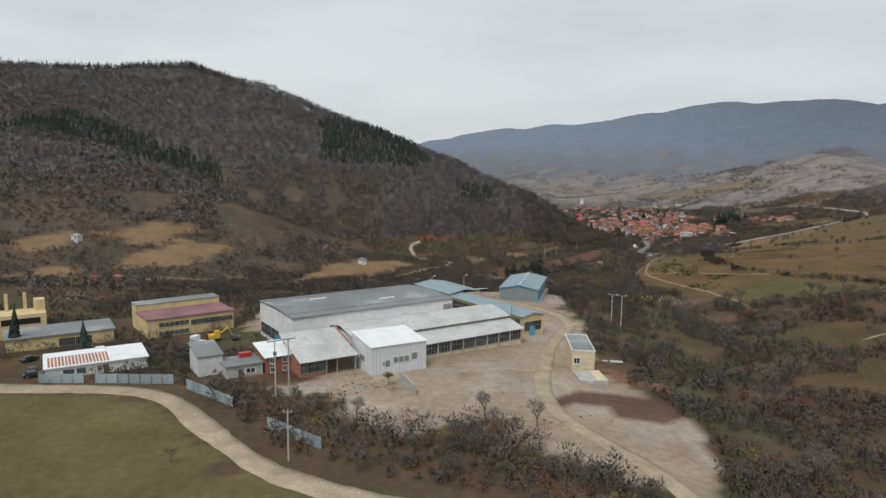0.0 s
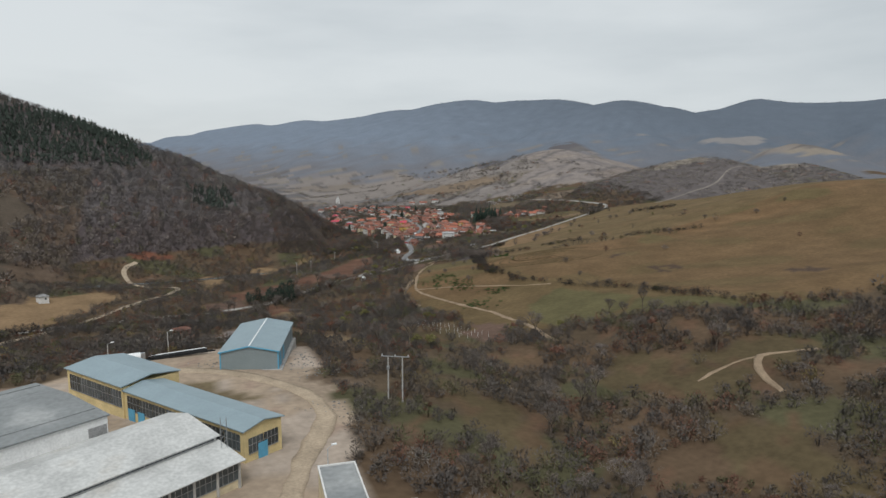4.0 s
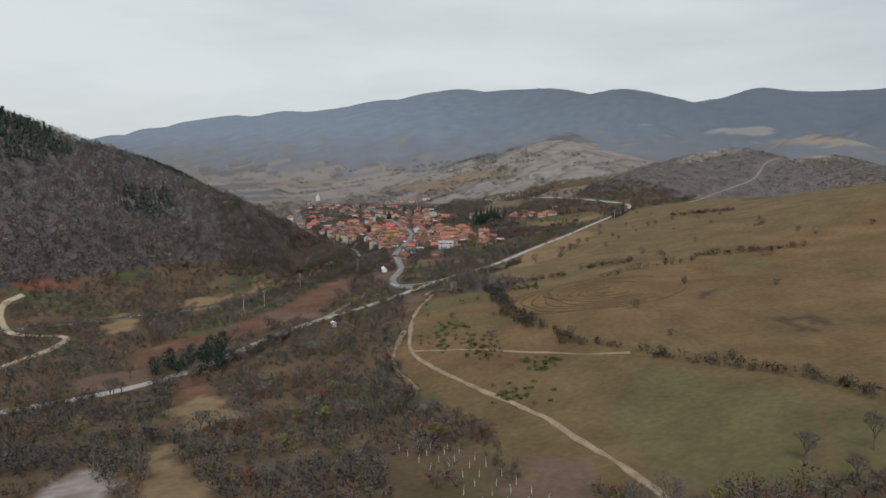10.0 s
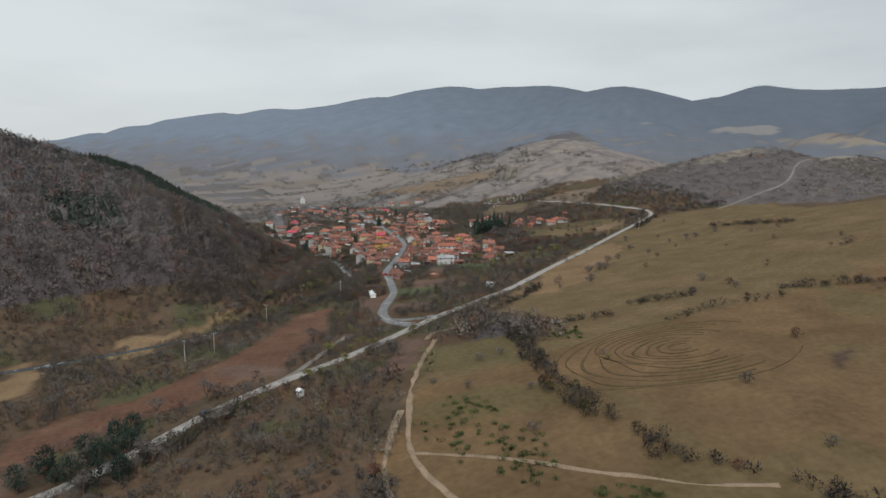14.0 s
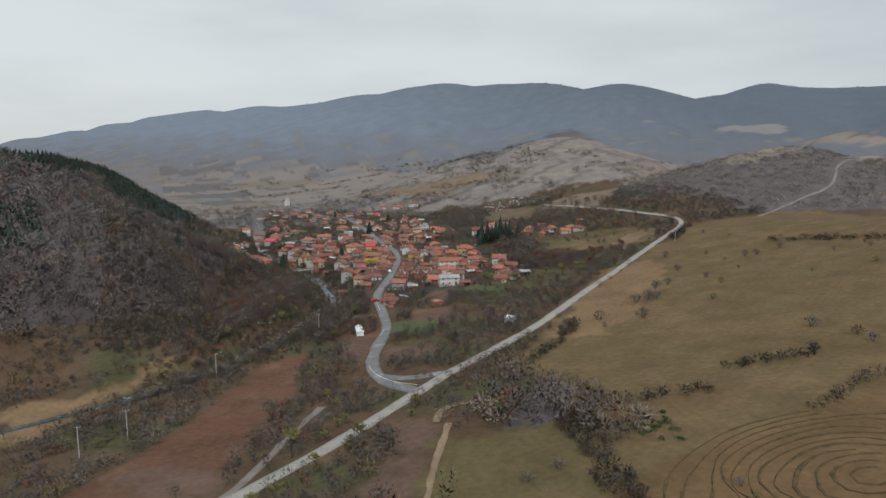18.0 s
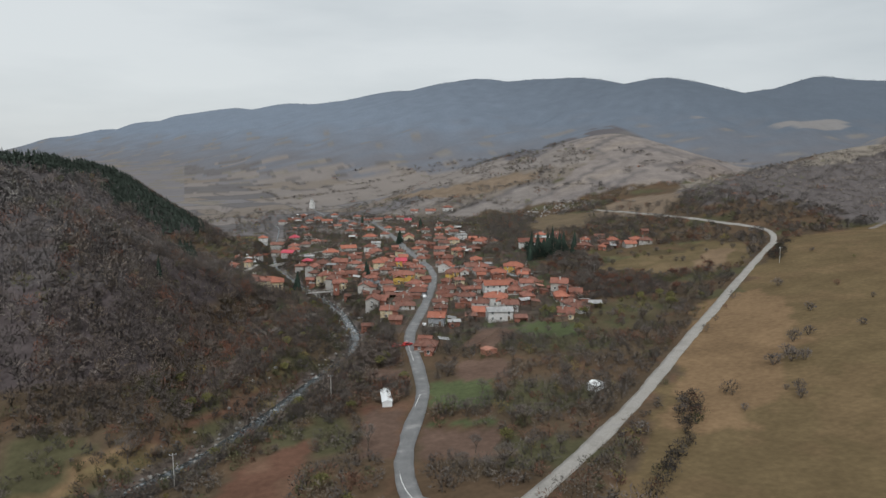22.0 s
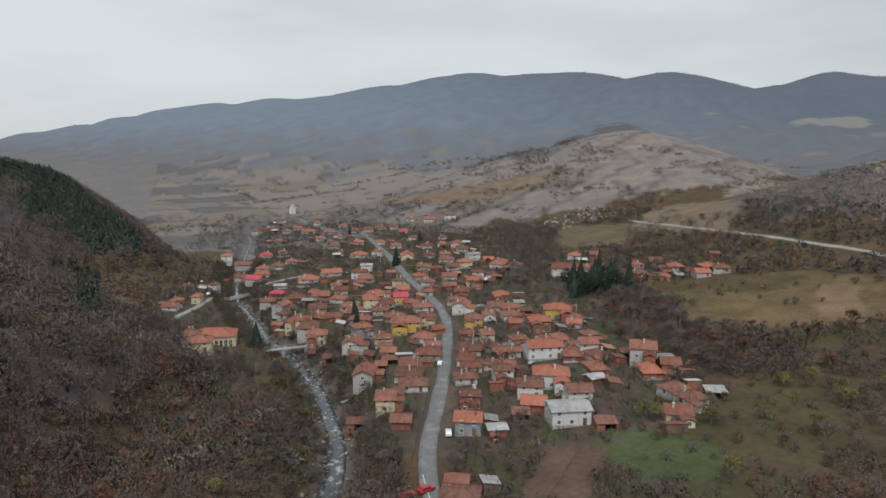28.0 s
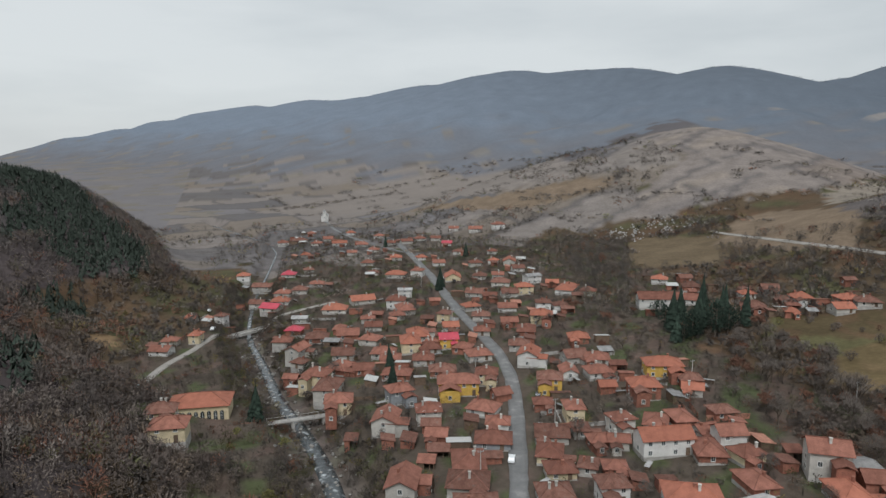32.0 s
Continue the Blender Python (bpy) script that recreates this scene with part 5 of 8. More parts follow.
CHIM = block(block(B(), -0.28, -0.28, -1.2, 0.28, 0.28, 1.0), -0.36, -0.36, 1.0, 0.36, 0.36, 1.14)
CHIM = bm_mesh("chimney", CHIM, PLASTER)
CHIM_B = block(block(B(), -0.28, -0.28, -1.2, 0.28, 0.28, 0.8), -0.34, -0.34, 0.8, 0.34, 0.34, 0.95)
CHIM_B = bm_mesh("chimney", CHIM_B, BRICK)


def roof_mesh(L, D, over, rise, hip, mat, thick=0.16):
    """A hipped or gabled roof, centred, its eaves at height 0."""
    l, d = L / 2 + over, D / 2 + over
    r = max(0.0, l - d) if hip else l
    bm = B()
    tops, lows = [], []
    for z, store in ((0.0, tops), (-thick, lows)):
        c = [bm.verts.new((sx * l, sy * d, z)) for sx, sy in ((-1, -1), (1, -1), (1, 1), (-1, 1))]
        a = [bm.verts.new((-r, 0, z + rise)), bm.verts.new((r, 0, z + rise))] if r > 0.05 else [bm.verts.new((0, 0, z + rise))] * 2
        store.extend(c + a)
    def face(vs):
        u = []
        for v in vs:
            if v not in u:
                u.append(v)
        if len(u) > 2:
            bm.faces.new(u)
    for s, flip in ((tops, 1), (lows, -1)):
        for f in ((0, 1, 5, 4), (1, 2, 5), (2, 3, 4, 5), (3, 0, 4)):
            if not hip and len(f) == 3:
                continue
            face([s[i] for i in f][::flip])
    for i in range(4):
        j = (i + 1) % 4
        if hip or i % 2 == 0:
            face([lows[i], lows[j], tops[j], tops[i]])
        else:
            k = 5 if i == 1 else 4
            face([lows[i], lows[k], tops[k], tops[i]])
            face([lows[k], lows[j], tops[j], tops[k]])
    return bm


def ridge_caps(L, D, over, rise, hip):
    l, d = L / 2 + over, D / 2 + over
    r = max(0.0, l - d) if hip else l
    bm = tube(B(), (-r - 0.05, 0, rise + 0.02), (r + 0.05, 0, rise + 0.02), 0.13, 0.13, 5)
    if hip:
        for sx in (-1, 1):
            for sy in (-1, 1):
                tube(bm, (sx * r, 0, rise + 0.02), (sx * l, sy * d, 0.04), 0.11, 0.11, 4)
    return bm


ROOFS = {"t": (TILE, "red-tiled"), "n": (TILE_NEW, "orange-tiled"), "o": (TILE_OLD, "brown-tiled"), "k": (ROOF_PINK, "raspberry-roofed"), "g": (ROOF_GREY, "grey-roofed")}
WALLS = {"p": (PLASTER, "pale plastered"), "w": (PLASTER_WHITE, "white plastered"), "c": (PLASTER_CREAM, "cream plastered"), "y": (PLASTER_YELLOW, "yellow plastered"), "b": (BRICK, "brick"), "g": (PLASTER_GREY, "grey plastered")}
hr = np.random.default_rng(5)
FOOTPRINTS = []


def house(x, y, turn, L, D, storeys, roof, wall):
    """A village house that faces the valley's lower end."""
    L, D = 0.9 * L, 0.9 * D
    h = {1: 2.5, 2: 4.6, 3: 7.0}[storeys] * hr.uniform(0.94, 1.06)
    FOOTPRINTS.append((x, y, max(L, D) * 0.62))
    c, s = math.cos(radians(turn)), math.sin(radians(turn))
    corners = [zat(x + c * a - s * b, y + s * a + c * b) for a in (-L / 2, L / 2) for b in (-D / 2, D / 2)]
    z = 0.5 * (max(corners) + sum(corners) / 4)
    (rm, rl), (wm, wl) = ROOFS[roof], WALLS[wall]
    near = y < 900
    nm = "house" if not (wall == "b" and storeys == 1 and L < 8) else "barn"
    t = thing(nm, pose(x, y, z, 0, 0, turn), f"{rl} {wl} {('single', 'two', 'three')[storeys - 1]}-storey village {nm}", nm, "village houses")
    hip = hr.uniform() < (0.72 if nm == "house" else 0.3) and roof != "g"
    rise = D * (0.25 if roof != "g" else 0.12) * hr.uniform(0.9, 1.12)
    w = block(B(), -L / 2, -D / 2, -2.2, L / 2, D / 2, h)
    if not hip:
        prism(w, [(-D / 2, h - 0.01), (D / 2, h - 0.01), (0, h + rise * 0.93)], -L / 2 + 0.01, L / 2 - 0.01, "x")
    part("wall", w, wm, t)
    over = 0.55
    ro = part("roof", roof_mesh(L, D, over, rise * (D / 2 + over) / (D / 2), hip, rm), rm, t, m=pose(0, 0, h - 0.06))
    if near and roof != "g":
        part("ridge_tiles", ridge_caps(L, D, over, rise * (D / 2 + over) / (D / 2), hip), rm, ro)
    if near and hr.uniform() < 0.5:
        sx, wl2, wd2, wh2 = hr.choice((-1, 1)), L * hr.uniform(0.35, 0.5), D * hr.uniform(0.45, 0.7), h * hr.uniform(0.72, 0.95)
        wx = sx * (L / 2 - wl2 / 2 - 0.3)
        wing = part("wing", block(B(), wx - wl2 / 2, -D / 2 - wd2, -2.2, wx + wl2 / 2, -D / 2 + 0.05, wh2), wm if hr.uniform() < 0.7 else BRICK, t)
        wr = part("wing_roof", roof_mesh(wd2 + D * 0.5, wl2, 0.4, wl2 * 0.26, False, rm), rm if hr.uniform() < 0.7 else TILE_OLD, t, m=pose(wx, -D / 2 - wd2 / 2 + D * 0.25, wh2 - 0.05, 0, 0, 90))
        part("window", WIN, None, wing, m=pose(wx, -D / 2 - wd2 - 0.03, 1.5))
    for _ in range(1 + (hr.uniform() < 0.5) if nm == "house" else 0):
        cx, cy = hr.uniform(-0.3, 0.3) * L, hr.choice((-1, 1)) * hr.uniform(0.08, 0.25) * D
        part("chimney", CHIM if hr.uniform() < 0.6 else CHIM_B, None, t, m=pose(cx, cy, h + rise * 0.85))
    if nm == "house":
        part("plinth", block(B(), -L / 2 - 0.05, -D / 2 - 0.05, -2.2, L / 2 + 0.05, D / 2 + 0.05, 0.45), CONCRETE, t)
    n = max(1, int(L / 3.2)) if near else max(1, int(L / 4.5))
    sides = [(0, -D / 2 - 0.02, 0, L, n)]
    if near or storeys > 1:
        sides += [(L / 2 + 0.02, 0, 90, D, max(1, int(D / 4))), (-L / 2 - 0.02, 0, -90, D, max(1, int(D / 4)))]
    for sx, sy, rot, span, k in sides:
        for st in range(storeys):
            for i in range(k):
                if hr.uniform() < (0.12 if nm == "house" else 0.55):
                    continue
                o = (i + 0.5) / k * span - span / 2
                px, py = (sx + o, sy) if rot == 0 else (sx, sy + o)
                if st == 0 and rot == 0 and i == k - 1 and storeys < 3 and near:
                    part("door", DOOR, None, t, m=pose(px, py, 0.3, 0, 0, rot))
                else:
                    part("window", WIN, None, t, m=pose(px, py, 1.5 + 2.45 * st, 0, 0, rot))
    return t


house(206.1, 896.0, 52, 9.8, 7.1, 2, "t", "p")
house(205.8, 884.7, -42, 6.2, 5.4, 1, "o", "p")
house(209.3, 861.7, -32, 9.5, 8.1, 2, "t", "c")
house(211.1, 847.4, 66, 12.8, 8.5, 2, "o", "p")
house(212.1, 833.1, -12, 9.3, 8.2, 2, "t", "c")
house(201.5, 876.3, -28, 5.6, 4.7, 1, "t", "b")
house(223.1, 885.4, -17, 9.4, 7.9, 1, "o", "p")
house(218.8, 869.7, 52, 10.5, 8.4, 1, "t", "b")
house(226.7, 864.0, -9, 8.1, 7.1, 1, "t", "b")
house(238.2, 879.7, -23, 9.9, 8.4, 1, "t", "w")
house(236.9, 853.6, -25, 10.9, 7.6, 1, "t", "b")
house(231.7, 831.3, 5, 8.5, 7.5, 2, "t", "g")
house(222.2, 810.2, 65, 10.4, 7.6, 2, "t", "p")
house(235.8, 812.0, -12, 7.9, 6.9, 2, "t", "p")
house(234.5, 805.3, -20, 5.6, 4.9, 1, "o", "b")
house(233.8, 797.6, -26, 6.3, 5.5, 1, "t", "b")
house(252.0, 830.2, -17, 14.8, 8.2, 2, "t", "y")
house(264.1, 834.7, -24, 7.9, 7.0, 2, "t", "c")
house(262.6, 819.0, 4, 6.1, 5.4, 1, "t", "b")
house(253.3, 810.7, -42, 9.7, 8.2, 1, "t", "w")
house(252.7, 798.2, -25, 7.1, 6.2, 1, "t", "w")
house(246.9, 787.8, -24, 10.5, 8.0, 1, "t", "g")
house(236.1, 778.6, 73, 11.5, 8.6, 1, "t", "b")
house(232.0, 767.9, -25, 10.5, 9.2, 1, "o", "p")
house(230.0, 757.4, -17, 10.4, 8.4, 1, "o", "w")
house(216.8, 771.4, 66, 10.8, 7.5, 2, "t", "p")
house(256.8, 877.0, -17, 9.2, 8.0, 1, "t", "p")
house(253.0, 850.0, -17, 10.2, 7.7, 1, "o", "b")
house(271.3, 861.0, -5, 10.0, 8.8, 1, "t", "p")
house(286.1, 846.6, 57, 11.1, 8.1, 2, "n", "w")
house(280.4, 819.0, -27, 8.7, 7.7, 2, "o", "y")
house(271.0, 805.4, -20, 6.2, 5.5, 1, "t", "b")
house(262.8, 784.3, -23, 9.7, 8.5, 1, "o", "p")
house(256.9, 773.9, 60, 8.7, 6.9, 1, "t", "c")
house(255.0, 764.9, -15, 7.7, 6.8, 1, "t", "c")
house(248.4, 755.4, -16, 8.3, 7.2, 1, "o", "p")
house(307.2, 833.7, -26, 9.3, 8.2, 1, "t", "w")
house(301.5, 840.5, -4, 9.0, 7.9, 1, "o", "p")
house(300.4, 821.7, -11, 9.2, 8.1, 1, "t", "w")
house(292.1, 827.5, 71, 9.0, 6.0, 1, "t", "w")
house(295.3, 808.1, -16, 5.6, 4.9, 1, "n", "b")
house(319.3, 811.7, -23, 13.3, 9.0, 2, "n", "y")
house(302.6, 798.7, -20, 9.9, 8.6, 2, "n", "b")
house(321.5, 800.4, -24, 7.5, 6.6, 1, "o", "b")
house(316.6, 792.9, -37, 6.6, 5.8, 1, "n", "p")
house(274.9, 793.6, 72, 7.7, 5.9, 2, "t", "c")
house(282.2, 780.2, -3, 6.8, 6.0, 2, "t", "p")
house(271.2, 783.0, 70, 5.9, 4.7, 1, "o", "p")
house(271.9, 774.4, -12, 6.4, 5.6, 1, "t", "b")
house(275.9, 771.5, -26, 5.6, 4.7, 1, "t", "p")
house(291.4, 776.9, 51, 9.1, 6.7, 1, "t", "p")
house(299.0, 776.1, 77, 9.1, 6.2, 1, "t", "b")
house(284.2, 763.9, -12, 14.8, 7.7, 2, "n", "w")
house(298.8, 766.0, 0, 6.3, 5.5, 1, "t", "p")
house(299.9, 758.5, -15, 7.6, 6.7, 2, "t", "w")
house(312.0, 774.7, -11, 7.2, 6.3, 1, "o", "b")
house(292.4, 757.1, 65, 10.9, 7.6, 1, "t", "b")
house(298.8, 750.9, -1, 7.4, 6.5, 1, "t", "c")
house(290.8, 739.5, 79, 9.7, 6.8, 1, "t", "b")
house(262.2, 763.6, 53, 6.1, 4.7, 1, "o", "p")
house(267.3, 760.0, -23, 5.9, 5.2, 1, "t", "b")
house(259.8, 749.5, -14, 7.2, 6.3, 2, "o", "w")
house(271.7, 737.3, -28, 12.7, 9.3, 2, "n", "w")
house(284.8, 731.3, 2, 6.0, 5.3, 1, "g", "b")
house(308.7, 737.1, -36, 9.4, 8.3, 3, "t", "p")
house(303.3, 726.6, 69, 10.1, 7.1, 1, "n", "b")
house(312.7, 727.7, -29, 6.9, 6.1, 1, "t", "b")
house(314.8, 733.8, -13, 7.1, 6.2, 1, "g", "b")
house(249.6, 976.4, 1, 13.9, 9.0, 1, "n", "p")
house(263.2, 955.7, -22, 10.1, 8.8, 2, "t", "w")
house(232.6, 962.8, -18, 13.3, 9.3, 1, "n", "p")
house(243.9, 935.7, -13, 6.9, 6.1, 1, "t", "p")
house(257.7, 932.7, -10, 7.4, 6.5, 1, "t", "p")
house(237.5, 900.6, -37, 9.3, 8.2, 1, "t", "p")
house(230.1, 913.1, -13, 10.1, 8.9, 1, "t", "b")
house(216.7, 914.7, -15, 10.5, 9.2, 1, "o", "b")
house(243.3, 920.5, -15, 8.1, 7.1, 1, "t", "p")
house(213.6, 951.4, -17, 7.7, 6.7, 1, "g", "p")
house(208.7, 931.3, -23, 7.7, 6.8, 1, "k", "b")
house(228.3, 924.4, 70, 8.1, 5.4, 1, "t", "b")
house(238.8, 871.0, -16, 8.4, 7.4, 1, "t", "w")
house(202.5, 919.7, -21, 8.8, 7.7, 1, "t", "p")
house(250.0, 882.3, 78, 11.8, 8.4, 2, "n", "c")
house(202.7, 985.5, -38, 11.2, 8.6, 1, "k", "p")
house(208.1, 995.7, -16, 10.4, 7.8, 1, "n", "w")
house(197.0, 1017.0, -23, 9.1, 7.8, 1, "o", "p")
house(191.8, 1078.6, -10, 8.7, 7.5, 2, "n", "w")
house(202.9, 1059.6, -23, 13.5, 7.5, 1, "o", "p")
house(211.4, 1015.5, -22, 9.7, 8.5, 1, "t", "p")
house(221.2, 1017.1, -16, 9.2, 8.0, 1, "o", "p")
house(233.0, 1031.0, -16, 8.9, 7.8, 1, "t", "w")
house(220.9, 1078.4, -15, 9.8, 8.6, 1, "k", "w")
house(235.8, 1092.4, -2, 7.3, 6.4, 1, "o", "p")
house(177.1, 971.7, -35, 5.9, 5.2, 2, "o", "w")
house(163.1, 979.0, -28, 5.6, 4.8, 1, "n", "p")
house(166.3, 931.2, 69, 6.6, 5.0, 2, "n", "c")
house(155.9, 930.5, -15, 7.2, 6.3, 1, "t", "p")
house(153.5, 915.7, -25, 8.7, 7.6, 1, "t", "w")
house(242.6, 1162.9, -18, 8.3, 7.3, 1, "n", "p")
house(279.4, 1218.3, -7, 13.9, 8.2, 1, "n", "w")
house(261.0, 1230.2, -24, 10.3, 7.7, 1, "t", "p")
house(235.3, 1278.0, 1, 11.1, 9.6, 1, "t", "w")
house(295.7, 1197.9, -13, 10.8, 9.3, 1, "t", "p")
house(275.3, 1256.2, -15, 9.8, 8.6, 1, "t", "p")
house(296.5, 1156.5, -19, 9.2, 8.1, 1, "t", "p")
house(277.9, 1152.0, -12, 8.2, 7.2, 1, "t", "p")
house(249.3, 1259.6, 5, 13.7, 9.6, 1, "o", "p")
house(319.9, 1193.0, -24, 10.8, 7.5, 1, "t", "p")
house(302.6, 1107.3, -15, 9.2, 8.1, 1, "n", "p")
house(278.9, 1097.1, -25, 9.7, 7.6, 1, "t", "p")
house(285.5, 1041.4, -24, 13.9, 9.5, 1, "n", "p")
house(273.7, 1055.7, -10, 6.8, 6.0, 1, "o", "p")
house(303.6, 1291.7, -7, 9.4, 8.2, 1, "n", "w")
house(322.0, 1245.3, -24, 9.8, 7.5, 1, "t", "p")
house(265.7, 1303.9, 4, 8.4, 7.4, 1, "t", "p")
house(298.8, 1037.3, -33, 8.3, 7.3, 2, "t", "w")
house(274.6, 979.6, -20, 8.0, 7.0, 2, "g", "w")
house(264.4, 942.7, 84, 13.9, 9.2, 1, "t", "p")
house(282.2, 950.0, -11, 5.6, 4.7, 1, "t", "b")
house(275.8, 914.4, -41, 6.7, 5.8, 2, "o", "c")
house(273.4, 899.8, -12, 7.3, 6.4, 1, "n", "w")
house(257.3, 896.4, 80, 13.4, 9.3, 1, "n", "p")
house(265.2, 879.0, -11, 8.0, 7.0, 2, "k", "y")
house(259.6, 882.2, -37, 7.7, 6.7, 1, "t", "w")
house(250.2, 864.7, -17, 8.3, 7.3, 1, "t", "p")
house(268.6, 870.9, -37, 7.9, 6.9, 1, "t", "b")
house(313.6, 1011.0, 73, 14.6, 10.2, 1, "n", "c")
house(322.3, 1065.3, -10, 8.9, 7.8, 1, "t", "w")
house(341.5, 1043.8, -10, 9.0, 7.5, 1, "t", "p")
house(328.1, 1002.0, -27, 8.8, 7.7, 1, "o", "p")
house(338.2, 997.5, -25, 7.5, 6.6, 1, "t", "p")
house(355.5, 1006.2, -10, 8.1, 7.1, 1, "o", "w")
house(349.3, 973.4, 2, 9.6, 7.7, 2, "g", "w")
house(308.1, 958.4, -36, 10.0, 8.8, 1, "o", "p")
house(312.0, 947.0, -27, 7.6, 6.6, 1, "t", "b")
house(333.3, 950.5, -12, 10.0, 7.9, 2, "n", "c")
house(331.4, 977.6, -28, 11.3, 8.8, 1, "o", "p")
house(324.0, 949.1, -13, 9.4, 8.2, 1, "o", "p")
house(309.2, 918.8, -18, 9.5, 7.9, 1, "t", "w")
house(324.1, 909.7, -21, 7.5, 6.5, 2, "o", "w")
house(312.9, 889.4, -28, 10.2, 8.9, 2, "n", "c")
house(354.4, 941.2, 49, 18.7, 10.2, 1, "n", "w")
house(359.0, 926.9, -35, 8.2, 7.2, 1, "t", "p")
house(332.0, 907.4, -21, 7.5, 6.6, 1, "o", "w")
house(294.3, 929.2, 2, 8.6, 7.5, 1, "n", "p")
house(292.0, 909.7, -22, 8.6, 7.5, 1, "o", "p")
house(283.7, 887.8, -19, 7.1, 6.2, 1, "t", "p")
house(299.4, 894.3, -17, 7.8, 6.9, 1, "t", "b")
house(300.5, 879.0, 63, 11.3, 8.0, 1, "t", "b")
house(290.3, 864.1, -25, 8.7, 7.7, 1, "o", "p")
house(313.7, 858.4, -22, 8.5, 7.4, 1, "n", "b")
house(319.4, 1096.9, -2, 8.3, 7.3, 1, "n", "w")
house(351.4, 1105.2, -22, 8.6, 7.6, 1, "o", "w")
house(371.1, 1084.8, -33, 7.7, 6.7, 1, "t", "w")
house(362.1, 1033.8, 64, 12.9, 8.5, 1, "n", "p")
house(359.6, 1155.8, -25, 8.6, 7.5, 1, "k", "w")
house(403.2, 1202.1, -21, 13.3, 9.3, 1, "t", "w")
house(420.8, 1189.9, -16, 13.2, 8.9, 2, "t", "w")
house(350.4, 1205.0, 0, 11.1, 7.9, 1, "t", "p")
house(362.6, 1196.1, -19, 9.2, 8.1, 1, "t", "p")
house(390.9, 1227.0, -22, 9.8, 8.2, 1, "t", "w")
house(334.6, 1194.3, 1, 10.9, 7.6, 1, "t", "p")
house(354.0, 1042.2, -39, 7.0, 6.1, 1, "n", "w")
house(354.3, 957.9, -27, 7.3, 6.4, 1, "n", "b")
house(369.8, 884.9, -24, 18.5, 9.8, 2, "t", "w")
house(386.8, 883.0, -42, 14.9, 8.6, 1, "t", "w")
house(401.4, 925.2, -39, 8.7, 7.6, 1, "n", "w")
house(412.4, 918.8, -16, 7.2, 6.3, 1, "o", "b")
house(403.6, 902.3, -26, 9.4, 8.2, 1, "o", "b")
house(412.3, 874.2, -18, 7.4, 6.5, 1, "n", "w")
house(423.9, 872.5, -25, 8.1, 7.1, 1, "o", "b")
house(399.6, 856.5, -41, 10.9, 8.7, 1, "o", "b")
house(415.4, 855.7, -28, 7.2, 6.3, 1, "o", "b")
house(422.1, 852.6, -25, 8.8, 7.7, 1, "n", "w")
house(405.2, 841.1, -34, 5.8, 5.1, 1, "n", "b")
house(432.7, 838.1, -17, 10.2, 8.0, 1, "n", "b")
house(421.7, 831.8, -15, 8.9, 7.8, 1, "n", "p")
house(434.4, 830.5, -35, 10.1, 8.9, 1, "o", "p")
house(451.8, 854.6, -17, 5.6, 4.7, 1, "o", "b")
house(259.8, 708.2, -15, 12.5, 9.4, 2, "g", "w")
house(270.7, 719.7, -17, 8.4, 7.3, 2, "o", "w")
house(261.1, 732.4, -29, 8.9, 7.8, 2, "o", "w")
house(256.7, 722.1, -30, 7.9, 6.9, 1, "n", "b")
house(298.0, 708.1, 1, 8.7, 7.6, 1, "o", "w")
house(296.9, 699.7, 0, 8.4, 7.4, 1, "o", "w")
house(285.9, 692.9, -29, 7.9, 7.0, 1, "t", "c")
house(215.9, 727.4, -24, 6.1, 5.3, 1, "o", "b")
house(216.2, 744.1, 71, 8.7, 6.5, 2, "t", "c")
house(240.7, 734.1, -25, 6.8, 6.0, 2, "o", "b")
house(232.1, 715.8, -29, 8.0, 7.0, 2, "n", "g")
house(238.1, 710.2, -14, 5.6, 4.7, 1, "g", "b")
house(216.1, 686.3, -29, 5.6, 4.8, 1, "t", "b")
house(214.3, 680.3, -29, 9.2, 8.1, 1, "o", "b")

SHED_ROOFS = (ROOF_GREY, TILE_OLD, RUST_SHEET, TILE_OLD, TILE, TILE_OLD, ROOF_ASBESTOS)


def lean_to(x, y, turn, L, D, h, mat):
    """A low outhouse with a sloping roof and an open front."""
    FOOTPRINTS.append((x, y, max(L, D) * 0.6))
    t = thing("outhouse", pose(x, y, zat(x, y), 0, 0, turn), "low timber outhouse with a patched sloping roof", "shed", "village outhouses")
    w = block(B(), -L / 2, D / 2 - 0.2, -1.5, L / 2, D / 2, h + 0.5)
    block(w, -L / 2, -D / 2, -1.5, -L / 2 + 0.2, D / 2 - 0.2, h)
    block(w, L / 2 - 0.2, -D / 2, -1.5, L / 2, D / 2 - 0.2, h)
    block(w, -L / 2 + 0.2, -D / 2, -1.5, -L * 0.1, -D / 2 + 0.15, h - 0.05)
    part("wall", w, TIMBER if hr.uniform() < 0.6 else BRICK, t)
    r = prism(B(), [(-D / 2 - 0.4, h - 0.1), (D / 2 + 0.3, h + 0.65), (D / 2 + 0.3, h + 0.77), (-D / 2 - 0.4, h + 0.02)], -L / 2 - 0.3, L / 2 + 0.3, "x")
    part("roof", r, mat, t)
    part("post", block(B(), L * 0.2, -D / 2 + 0.05, -1, L * 0.2 + 0.16, -D / 2 + 0.21, h), TIMBER, t)


hq = np.random.default_rng(31)
made = 0
